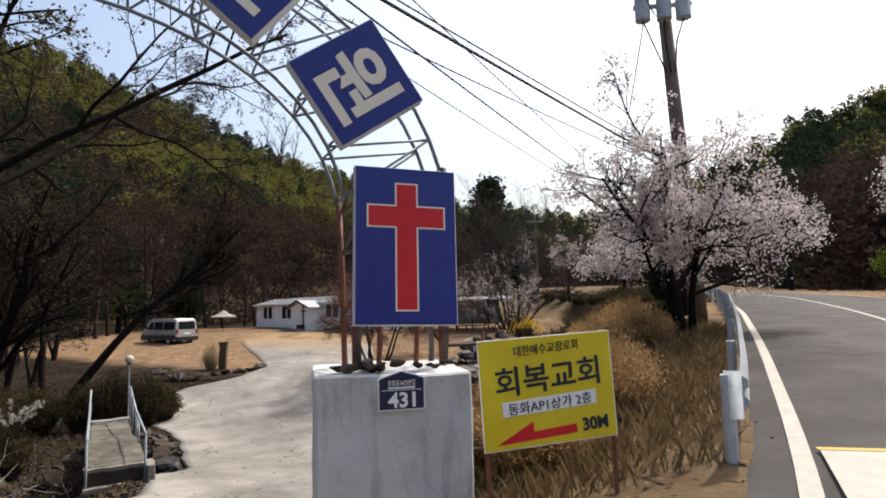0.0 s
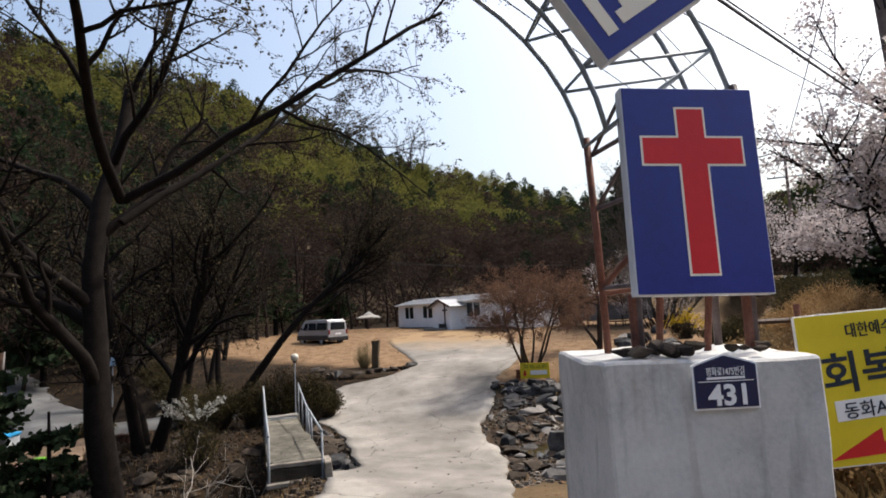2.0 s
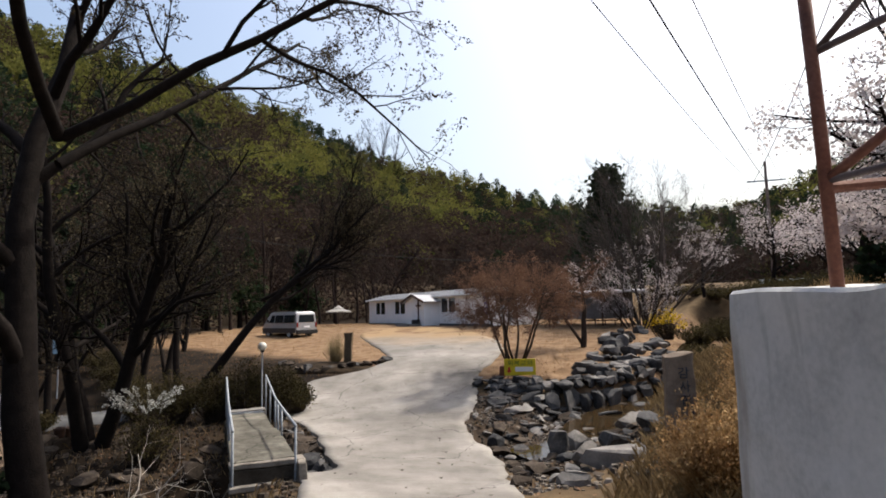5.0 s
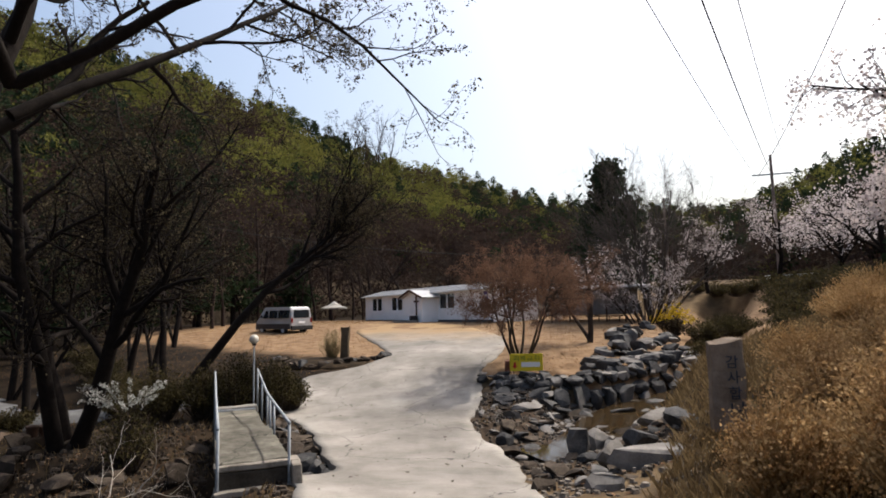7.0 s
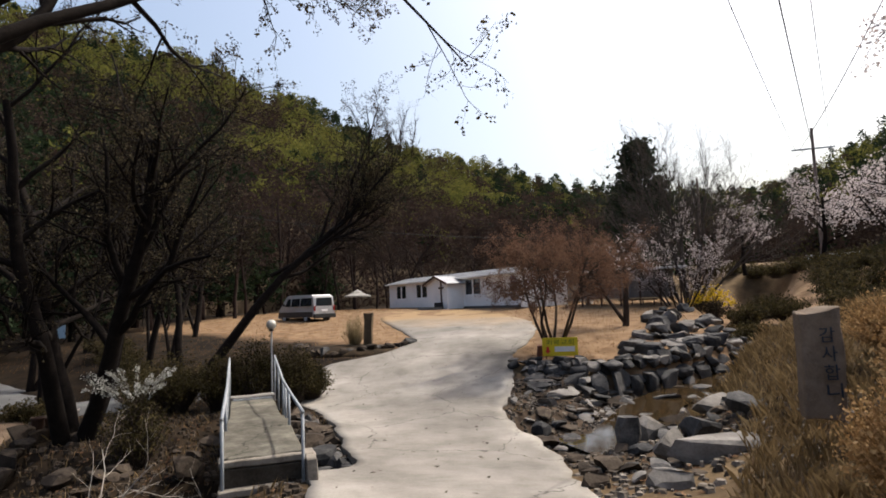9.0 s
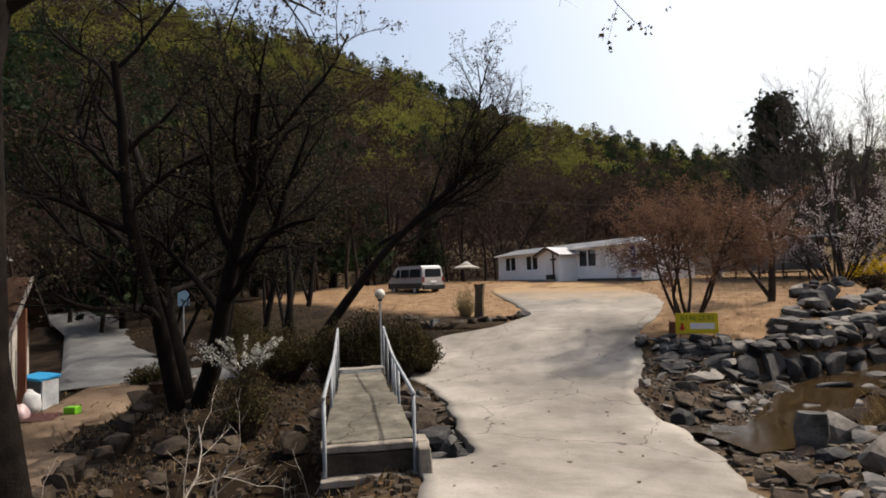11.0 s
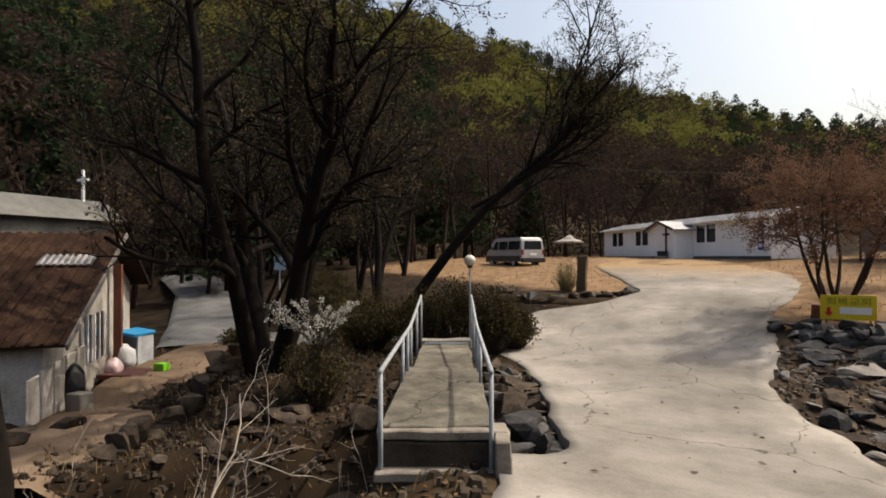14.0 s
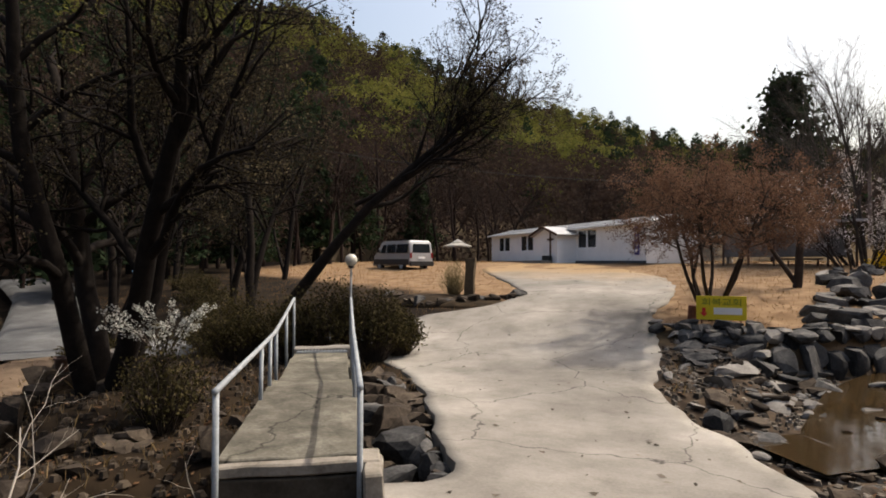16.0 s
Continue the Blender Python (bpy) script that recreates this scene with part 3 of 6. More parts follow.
for i in range(0, 29, 4):
    for ring in (INNER, OUTER):
        x, z = ring[i]
        part("cross_tie", tube([(x, 0, z), (x, 0.42, z)], 0.011, 6), M_ARCH, arch)
for x, y in ((-0.4, 0.0), (-0.45, 0.42), (0.32, 0.0), (0.32, 0.42), (-6.2, 0.0), (-6.2, 0.42)):
    lean = -0.04 if -5 < x < -0.42 else (0.03 if x > 0 else 0)
    rust = x < 0 and y > 0 or x < -5
    part("post", tube([(x, y, 1.1 if x > -5 else -1.0), (x + lean * 0.4, y, 1.9), (x + lean, y, 2.62 if x < 0 else 2.82)], 0.026, 8), M_RUST if rust else M_RUSTDARK, arch, "rusty red pipe", smooth=True)
for z, up in ((1.58, 0.2), (2.12, 0.24), (2.5, 0.26)):
    part("brace", tube([(-0.455, 0.42, z), (-0.4, 0.0, z + up)], 0.02 if z < 2 else 0.014, 8), M_RUST if z < 2 else M_RUSTDARK, arch, smooth=True)
    part("brace", tube([(-0.455, 0.42, z), (-0.4, 0.0, z)], 0.016, 8), M_RUSTDARK, arch, smooth=True)
    part("brace", tube([(0.32, 0.42, z), (0.32, 0.0, z + up)], 0.014, 8), M_RUSTDARK, arch, smooth=True)
part("brace", tube([(-0.45, 0.42, 1.55), (0.1, 0.42, 1.6), (0.32, 0.42, 1.55)], 0.025, 8), M_RUST, arch)
for x in (-0.42, 0.3):
    part("post", tube([(x, 0.01, 1.12), (x, 0.01, 1.52)], 0.032, 8), M_RUST, arch, "rusty red pipe")
for x in (-0.2, 0.12):
    part("strut", tube([(x, 0.2, 1.12), (x, 0.12, 1.5)], 0.022, 8), M_RUST, arch)


def diamond(cx, cz, w, h, turn, glyph):
    s = empty("letter_board", GATE @ pose(cx, -0.02, cz, 0, turn, 0), "dark blue square board with one cream letter", "sign", "letter boards on the arch")
    part("case", box(w, 0.13, h, pose(0, 0.0, -h / 2), 0.006), M_BOX, s, "pale purple-grey metal rim")
    part("face", box(w - 0.02, 0.01, h - 0.02, pose(0, -0.066, -h / 2 + 0.01), 0.003), M_BLUE, s)
    text_mesh(glyph, 0.64, M_CREAM, s, pose(0, -0.073, 0), "cream letter", bold=0.017, name="letter")
    return s


diamond(-0.41, 3.45, 0.78, 0.80, 57, "원")
diamond(-1.25, 4.26, 0.78, 0.80, 41, "도")

# the yellow banner on two thin posts
BAN = pose(0.24, 5.0, 0.36, 0, 0, 22)
banner = empty("church_banner", BAN, "yellow printed church direction banner on thin dark posts", "banner")
tilt = pose(0, 0, 0, 0, -5.5, 0)
part("panel", box(1.26, 0.025, 0.93, tilt @ pose(0.64, 0, 0, 0, 3, 0), 0.004), M_YELLOW, banner)
part("rim", box(1.275, 0.018, 0.945, tilt @ pose(0.64, 0.001, -0.008, 0, 3, 0)), M_WHITEP, banner, "white rim")
face = tilt @ pose(0.64, -0.015, 0, 0, 3, 0)
text_mesh("대한예수교장로회", 0.1, M_INK, banner, face @ pose(0.0, 0, 0.83, 0, -2, 0), width=0.62)
text_mesh("회복교회", 0.27, M_INK, banner, face @ pose(0.0, 0, 0.58, 0, -2, 0), width=1.0, bold=0.004)
part("label_strip", box(0.9, 0.004, 0.125, face @ pose(0.0, 0, 0.285, 0, -2, 0)), M_WHITEP, banner, "white strip")
text_mesh("동화AP1상가 2층", 0.11, M_INK, banner, face @ pose(0.0, -0.003, 0.345, 0, -2, 0), width=0.8)
text_mesh("30M", 0.15, M_INK, banner, face @ pose(0.42, 0, 0.13, 0, -2, 0), width=0.25, bold=0.005)
part("arrow", prism([(-0.52, 0.06), (-0.17, 0.06), (0.24, 0.06), (0.24, 0.135), (-0.17, 0.13), (-0.17, 0.215)], 0.004, face @ pose(0, -0.002, 0.0, 0, -2, 0)), M_RED, banner, "red arrow")
for x in (0.06, 1.28):
    part("post", tube([(x, 0.06, -0.9), (x - 0.02, 0.06, 1.05)], 0.02, 8), M_RUST, banner)
for z in (0.06, 0.95):
    part("batten", tube([(-0.32, 0.05, z), (0.1, 0.05, z)], 0.018, 6), M_WOOD, banner)

# ---- church house ----
HL, HR = Vector((-25.7, 58.65, 0.05)), Vector((-10.3, 44.9, 0.05))
hx = (HR - HL).normalized()
HLEN, HDEP, HWALL, HRIDGE = (HR - HL).length, 4.2, 2.5, 3.0
house = empty("church_house", facing(HL.x, HL.y, 0.0, hx.x, hx.y), "long low white church building with pale ribbed roof", "house")
WINS = [(2.0, 0.9, 0.95, 1.2), (3.05, 0.9, 0.95, 1.2), (6.0, 0.9, 0.95, 1.2), (7.05, 0.9, 0.95, 1.2), (14.2, 0.95, 1.0, 1.2), (15.3, 0.95, 1.0, 1.2)]


def wall_with_openings(length, h, t, holes):
    """A wall along x whose outer face is y = 0, with rectangular openings (x, width, sill, height)."""
    bm = bmesh.new()
    xs = sorted({0.0, length, *[v for x, w, s, hh in holes for v in (x - w / 2, x + w / 2)]})
    for a, b in zip(xs, xs[1:]):
        hole = [q for q in holes if q[0] - q[1] / 2 <= a + 1e-6 and q[0] + q[1] / 2 >= b - 1e-6]
        spans = [(0, h)] if not hole else [(0, hole[0][2]), (hole[0][2] + hole[0][3], h)]
        for z0, z1 in spans:
            box(b - a, t, z1 - z0, pose((a + b) / 2, t / 2, z0), 0, bm)
    bmesh.ops.remove_doubles(bm, verts=bm.verts[:], dist=0.0005)
    return bm


part("front_wall", wall_with_openings(HLEN, HWALL, 0.2, WINS), M_WHITE, house)
part("back_wall", box(HLEN, 0.2, HWALL, pose(HLEN / 2, HDEP - 0.1, 0)), M_WHITE, house)
for x in (0.1, HLEN - 0.1):
    part("gable_wall", prism([(0.2, 0), (HDEP - 0.2, 0), (HDEP - 0.2, HWALL), (HDEP / 2, HRIDGE - 0.05), (0.2, HWALL)], 0.2, Matrix(((0, -1, 0, x + 0.1), (1, 0, 0, 0), (0, 0, 1, 0), (0, 0, 0, 1)))), M_WHITE, house)
slope = math.degrees(math.atan2(HRIDGE - HWALL, HDEP / 2))
run = math.hypot(HRIDGE - HWALL, HDEP / 2) + 0.35
for side in (0, 1):
    rm = pose(0, -0.3, HWALL - 0.2, slope) if side == 0 else pose(HLEN, HDEP + 0.3, HWALL - 0.2) @ pose(0, 0, 0, 0, 0, 180) @ pose(0, 0, 0, slope)
    r = part("roof_slope", box(HLEN + 0.7, run, 0.06, rm @ pose(HLEN / 2, run / 2, 0)), M_ROOFW, house)
    for i in range(int((HLEN + 0.6) / 0.35)):
        part("roof_rib", box(0.05, run, 0.04, rm @ pose(0.35 * i - 0.3, run / 2, 0.06)), M_ROOFW, r)
part("plinth", box(HLEN + 0.06, 0.04, 0.16, pose(HLEN / 2, -0.02, 0)), material("dark_plinth", [(0.05, 0.055, 0.06), (0.08, 0.085, 0.09)], 3, 0.8), house)
M_FRAME = material("dark_window_frame", [(0.03, 0.03, 0.032), (0.05, 0.05, 0.052)], 5, 0.5, 0)
for x, w, s, hh in WINS:
    wn = part("window", box(w, 0.03, hh, pose(x, 0.1, s)), M_GLASSD, house)
    part("frame", box(w, 0.07, 0.06, pose(x, 0.07, s)), M_WHITE, wn)
    part("frame", box(0.05, 0.07, hh - 0.07, pose(x - w / 2 + 0.026, 0.07, s + 0.065)), M_FRAME, wn)
    part("frame", box(0.05, 0.07, hh - 0.07, pose(x + w / 2 - 0.026, 0.07, s + 0.065)), M_FRAME, wn)
# porch with its gable roof and cross
porch = part("porch", prism([(0, 0), (3.1, 0), (3.1, 1.95), (1.55, 2.45), (0, 1.95)], 1.5, pose(10.35, -1.5, 0)), M_WHITE, house, "white gabled porch")
ps = math.degrees(math.atan2(0.5, 1.55))
for a, x in ((-ps, 10.05), (ps, 13.75)):
    part("porch_roof", box(1.98, 1.8, 0.09, pose(x, -0.85, 1.9, 0, a, 0) @ pose(0.96 if a < 0 else -0.96, 0, 0)), M_ROOFW, porch)
    part("fascia", box(2.0, 0.06, 0.16, pose(x, -1.79, 1.87, 0, a, 0) @ pose(0.96 if a < 0 else -0.96, 0, 0)), M_WOOD, porch, "dark brown roof edge")
part("wall_cross", prism(cross_outline(0.75, 1.75, 0.14, 1.25, 0), 0.06, pose(12.6, -1.57, 0.4)), M_WOOD, porch, "dark wooden cross")
part("step", box(2.4, 1.0, 0.18, pose(11.8, -2.1, 0.0), 0.02), M_CONC, porch)
part("mat", box(0.9, 0.3, 0.35, pose(12.5, -1.75, 0.17), 0.04), M_TYRE, porch, "dark planter by the door")
sb = part("wall_banner", box(0.42, 0.03, 1.7, pose(HLEN - 0.75, -0.03, 0.5)), M_BLUE, house, "blue and white vertical banner")
for i in range(4):
    part("letter_bar", box(0.24, 0.012, 0.2, pose(HLEN - 0.75, -0.046, 0.66 + 0.36 * i)), M_WHITEP, sb)
part("wall_disc", tube([(HLEN - 0.75, -0.04, 2.35), (HLEN - 0.75, -0.01, 2.35)], 0.14, 14), M_STEEL, house)

# the shed behind the terrace
M_SHED = material("weathered_grey_boards", [(0.1, 0.09, 0.084), (0.17, 0.155, 0.145), (0.23, 0.21, 0.2)], 2, 0.85, 0.2, 30)
shed = empty("open_shed", facing(-6.3, 44.3, -0.25, 1, -0.05), "grey board shed with a flat sheet roof on dark posts", "shed")
part("wall", box(5.6, 0.12, 1.75, pose(2.9, 0.5, 0.6)), M_SHED, shed)
for i in range(18):
    part("board", box(0.26, 0.03, 1.7, pose(0.3 + 0.31 * i, 0.42, 0.62)), M_SHED, shed)
part("wall", box(0.12, 3.0, 2.3, pose(0.2, 3.0, 0.1)), M_SHED, shed)
part("roof", box(6.9, 4.6, 0.12, pose(3.1, 2.0, 2.45, 3), 0.01), M_ROOFW, shed)
for i in range(6):
    part("post", box(0.1, 0.1, 2.5, pose(0.1 + 1.2 * i, 0.2, -0.05)), M_WOOD, shed)
part("bench", box(2.4, 0.5, 0.08, pose(3.5, 0.8, 0.45)), M_WOOD, shed)
for i in range(4):
    part("bench_leg", box(0.07, 0.4, 0.45, pose(2.5 + 0.66 * i, 0.8, 0.0)), M_WOOD, shed)
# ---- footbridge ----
# riser and lower step are darker than the treads
M_RISER = material("dark_concrete", [(0.022, 0.018, 0.014), (0.045, 0.038, 0.03), (0.08, 0.068, 0.054)], 3, 0.9, 0.4, 30)
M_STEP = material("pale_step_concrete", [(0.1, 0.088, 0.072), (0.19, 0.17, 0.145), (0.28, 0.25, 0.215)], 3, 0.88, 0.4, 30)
M_DECK = crack_network(material("bridge_concrete", [(0.055, 0.052, 0.042), (0.115, 0.107, 0.088), (0.22, 0.204, 0.17)], 2.6, 0.85, 0.35, 30))
bd = Vector((-4.45, 6.0, 0)).normalized()
bridge = empty("footbridge", facing(-8.28, 12.35, -1.8, bd.x, bd.y), "narrow concrete footbridge with grey pipe handrails", "bridge")
part("deck", rough_box(3.75, 1.2, 0.26, 6, 0.014, 8, pose(1.95, 0, -0.1, 0, 1.3, 0)), M_DECK, bridge)
part("far_deck", rough_box(3.6, 1.05, 0.24, 6, 0.014, 18, pose(5.5, 0.02, -0.2, 0, 0.6, 0)), M_DECK, bridge)
part("riser", rough_box(0.24, 1.26, 0.62, 4, 0.014, 20, pose(0.1, -0.03, -0.56)), M_RISER, bridge, "dark concrete riser")
part("nosing", rough_box(0.3, 1.36, 0.1, 4, 0.012, 19, pose(0.12, -0.06, 0.075)), M_STEP, bridge, "pale worn concrete nosing")
part("kerb_block", rough_box(0.55, 0.16, 0.75, 3, 0.012, 17, pose(-0.06, -0.68, -0.6)), M_STEP, bridge)
part("approach_step", rough_box(0.42, 1.3, 0.1, 4, 0.012, 9, pose(0.0, -0.02, -0.3)), M_STEP, bridge)
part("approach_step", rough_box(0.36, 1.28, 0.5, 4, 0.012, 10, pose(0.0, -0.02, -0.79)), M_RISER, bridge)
part("abutment", rough_box(0.8, 1.2, 1.1, 3, 0.02, 12, pose(0.5, 0, -1.25)), M_DECK, bridge)
part("abutment", rough_box(0.8, 1.2, 1.1, 3, 0.02, 13, pose(7.5, 0, -1.36)), M_DECK, bridge)
part("end_step", rough_box(0.45, 1.15, 0.2, 3, 0.01, 11, pose(7.55, 0.0, -0.12)), M_CONC, bridge)
grate = part("grating", box(0.14, 1.0, 0.03, pose(7.2, 0, 0.02)), M_STEEL, bridge)
for i in range(16):
    part("bar", box(0.1, 0.03, 0.02, pose(7.2, -0.48 + i * 0.064, 0.05)), M_TYRE, grate)
M_PIPE = material("blue_grey_pipe", [(0.16, 0.175, 0.19), (0.24, 0.26, 0.28), (0.33, 0.35, 0.37)], 6, 0.6, 0.1, 50)
for s in (-0.57, 0.57):
    part("handrail", tube([(-0.12, s, 0.80), (2.2, s, 0.79), (4.0, s, 0.79), (4.6, s, 0.83), (7.42, s, 1.09)], 0.028, 10), M_PIPE, bridge, smooth=True)
    for i, x in enumerate((-0.08, 2.5, 3.4, 4.2, 5.8, 7.4)):
        part("post", tube([(x, s, -0.75 if i == 0 else -0.1), (x + (0.1 if 0 < i < 3 else 0), s, 0.79 + max(0, x - 4.1) * 0.09)], 0.026, 8), M_PIPE, bridge, smooth=True)
lamp = empty("garden_lamp", pose(-13.4, 20.25, -2.05), "small globe lamp on a thin grey pole", "lamp")
part("pole", tube([(0, 0, 0), (0, 0, 1.98)], 0.025, 8), M_STEEL, lamp)
gl = bmesh.new()
bmesh.ops.create_uvsphere(gl, u_segments=18, v_segments=12, radius=0.15, matrix=pose(0, 0, 2.13))
part("globe", gl, material("milky_globe", [(0.45, 0.42, 0.36), (0.55, 0.52, 0.45)], 3, 0.15, 0, spec=0.6), lamp, smooth=True)
part("collar", tube([(0, 0, 1.93), (0, 0, 2.02)], 0.07, 12), M_TYRE, lamp)

# ---- van ----
van = empty("van", facing(-26.7, 42.4, -0.5, 0.88, -0.47) @ Matrix.Scale(0.96, 4), "silver minivan parked on the dry lawn", "van")


def van_body():
    """Side outline, front at x = 0, drawn across y and narrowed towards the roof."""
    side = [(0.02, 0.35), (0.0, 0.62), (0.06, 0.98), (0.42, 1.22), (0.95, 1.88), (1.35, 1.97), (4.45, 1.95), (4.66, 1.80), (4.75, 1.1), (4.75, 0.38)]
    bm = prism(side, 1.78, pose(0, -0.89, 0))
    for v in bm.verts:
        k = smooth(1.0, 2.0, v.co.z)
        v.co.y *= 1 - 0.13 * k
    bmesh.ops.bevel(bm, geom=[e for e in bm.edges if e.calc_length() > 0.15], offset=0.06, segments=2, affect="EDGES")
    return bm


body = part("body", van_body(), M_VAN, van, smooth=False)
for x in (0.85, 3.75):
    for s in (-0.80, 0.80):
        w = part("wheel", tube([(x, s - 0.1, 0.32), (x, s + 0.1, 0.32)], 0.32, 20), M_TYRE, van)
        part("rim", tube([(x, s - 0.112, 0.32), (x, s + 0.112, 0.32)], 0.19, 14), M_STEEL, w)
for s in (-1, 1):
    for x0, x1, lean in ((0.98, 1.7, 0.3), (1.82, 2.95, 0), (3.07, 4.5, 0)):
        q = [(x0 + 0.0, 1.16), (x1, 1.16), (x1, 1.72), (x0 + lean, 1.72)]
        g = prism(q, 0.02, pose(0, 0, 0))
        for v in g.verts:
            v.co.y = s * ((0.895 - 0.115 * smooth(1.0, 2.0, v.co.z)) + (v.co.y - 0.005)) * 1.0
        bmesh.ops.recalc_face_normals(g, faces=g.faces[:])
        part("side_window", g, M_GLASSD, van)
    part("rub_strip", box(4.6, 0.03, 0.36, pose(2.35, s * 0.9, 0.4), 0.01), material("grey_cladding", [(0.03, 0.03, 0.033), (0.045, 0.045, 0.05)], 3, 0.5, 0), van, "dark grey lower trim")
    part("headlight", box(0.08, 0.32, 0.2, pose(0.06, s * 0.62, 0.78), 0.03), M_WHITEP, van, "clear headlight")
    part("mirror", box(0.1, 0.16, 0.2, pose(0.95, s * 0.98, 1.2), 0.03), M_TYRE, van)
ws = bmesh.new()
vs = [ws.verts.new(p) for p in ((0.46, -0.76, 1.285), (0.46, 0.76, 1.285), (0.90, 0.70, 1.83), (0.90, -0.70, 1.83))]
vb = [ws.verts.new(v.co + Vector((-0.03, 0, 0.03))) for v in vs]
ws.faces.new(vb)
for i in range(4):
    ws.faces.new((vs[i], vs[(i + 1) % 4], vb[(i + 1) % 4], vb[i]))
part("windscreen", ws, M_GLASSD, van)
part("bumper", box(0.2, 1.76, 0.24, pose(0.0, 0, 0.3), 0.05), material("bumper_grey", [(0.2, 0.2, 0.2), (0.26, 0.26, 0.26)], 3, 0.5, 0), van)
tailm = material("red_tail_lamp", [(0.16, 0.012, 0.012), (0.24, 0.02, 0.02)], 3, 0.25, 0)
part("rear_window", prism([(-0.66, 1.16), (0.66, 1.16), (0.6, 1.72), (-0.6, 1.72)], 0.05, Matrix(((0, -1, 0, 4.755), (1, 0, 0, 0), (0, 0, 1, 0), (0, 0, 0, 1))) @ pose(0, 0, 0)), M_GLASSD, van)
part("rear_bumper", box(0.18, 1.76, 0.3, pose(4.78, 0, 0.32), 0.05), M_TYRE, van, "dark rear bumper")
part("licence_plate", box(0.03, 0.5, 0.14, pose(4.77, 0, 0.78), 0.005), M_WHITEP, van)
for s in (-1, 1):
    part("tail_lamp", box(0.06, 0.14, 0.34, pose(4.75, s * 0.78, 0.82), 0.02), tailm, van, "red tail lamp")
part("grille", box(0.05, 0.8, 0.12, pose(0.03, 0, 0.76), 0.01), M_TYRE, van)

# parasol on the lawn
para = empty("parasol", pose(-25.9, 52.0, -0.35), "cream two-tier garden parasol on a pole", "parasol")
part("pole", tube([(0, 0, 0), (0, 0, 2.2)], 0.025, 8), M_WOOD, para)


def cone(r0, z0, r1, z1, n=8):
    bm = bmesh.new()
    a = [bm.verts.new((r0 * math.cos(2 * math.pi * i / n), r0 * math.sin(2 * math.pi * i / n), z0)) for i in range(n)]
    b = [bm.verts.new((r1 * math.cos(2 * math.pi * i / n), r1 * math.sin(2 * math.pi * i / n), z1)) for i in range(n)]
    c = [bm.verts.new((v.co.x, v.co.y, v.co.z - 0.1)) for v in a]
    for i in range(n):
        bm.faces.new((a[i], a[(i + 1) % n], b[(i + 1) % n], b[i]))
        bm.faces.new((c[i], c[(i + 1) % n], a[(i + 1) % n], a[i]))
    bm.faces.new(b)
    return bm


M_PARA = material("grey_parasol_cloth", [(0.2, 0.19, 0.17), (0.3, 0.285, 0.26)], 2, 0.8, 0.05, 20)
part("canopy", cone(1.2, 1.72, 0.42, 1.98), M_PARA, para)
part("top_canopy", cone(0.5, 2.0, 0.03, 2.28), M_PARA, para)

# ---- plants ----
def leaf_material(name, stops, glow=0.35, scale=1.2, island=0.35, rough=0.9):
    """Thin foliage: part of the light passes through."""
    m = material(name, stops, scale, rough, 0.0, 8, island=island)
    nt = m.node_tree
    b = nt.nodes["Principled BSDF"]
    tr = nt.nodes.new("ShaderNodeBsdfTranslucent")
    mix = nt.nodes.new("ShaderNodeMixShader")
    mix.inputs[0].default_value = glow
    nt.links.new(b.inputs["Base Color"].links[0].from_socket, tr.inputs["Color"])
    nt.links.new(b.outputs[0], mix.inputs[1])
    nt.links.new(tr.outputs[0], mix.inputs[2])
    nt.links.new(mix.outputs[0], nt.nodes["Material Output"].inputs["Surface"])
    return m


M_TWIG = material("grey_brown_twigs", [(0.022, 0.016, 0.013), (0.04, 0.03, 0.024), (0.065, 0.05, 0.04)], 3, 0.9, 0.0)
M_TWIGPALE = material("pale_grey_twigs", [(0.03, 0.025, 0.022), (0.06, 0.05, 0.045), (0.09, 0.078, 0.07)], 3, 0.9, 0.0)
M_BARE = material("bare_wood_far", [(0.014, 0.0095, 0.008), (0.023, 0.0155, 0.013), (0.036, 0.025, 0.021)], 0.3, 0.9, 0.0, 3)
M_BUD = leaf_material("young_brown_buds", [(0.018, 0.013, 0.008), (0.035, 0.027, 0.015), (0.13, 0.11, 0.065)])
M_BUDRED = leaf_material("red_brown_buds", [(0.09, 0.048, 0.03), (0.15, 0.085, 0.055), (0.2, 0.12, 0.08)])
M_PETAL = leaf_material("pale_pink_blossom", [(0.4, 0.34, 0.335), (0.56, 0.5, 0.49), (0.7, 0.65, 0.64)], 0.35)
M_PINE = leaf_material("dark_pine_needles", [(0.011, 0.018, 0.010), (0.018, 0.029, 0.014), (0.029, 0.043, 0.019)], 0.35, 0.15, 0.2)
M_OLIVE = leaf_material("spring_green_leaves", [(0.05, 0.054, 0.015), (0.105, 0.106, 0.026), (0.175, 0.166, 0.042)], 0.45, 0.12, 0.2)
M_FRESH = leaf_material("fresh_green_leaves", [(0.06, 0.085, 0.012), (0.11, 0.15, 0.02), (0.17, 0.22, 0.035)], 0.4)
M_BROWNLEAF = leaf_material("bare_brown_canopy", [(0.024, 0.0155, 0.0125), (0.037, 0.0245, 0.0195), (0.054, 0.0365, 0.029)], 0.4, 0.12, 0.15)
M_EVER = leaf_material("dark_evergreen_leaves", [(0.022, 0.02, 0.0085), (0.048, 0.04, 0.016), (0.095, 0.074, 0.032)], 0.3)
M_DRY = leaf_material("dry_brown_grass", [(0.18, 0.105, 0.045), (0.34, 0.21, 0.095), (0.48, 0.34, 0.175)], 0.3, 1.5)
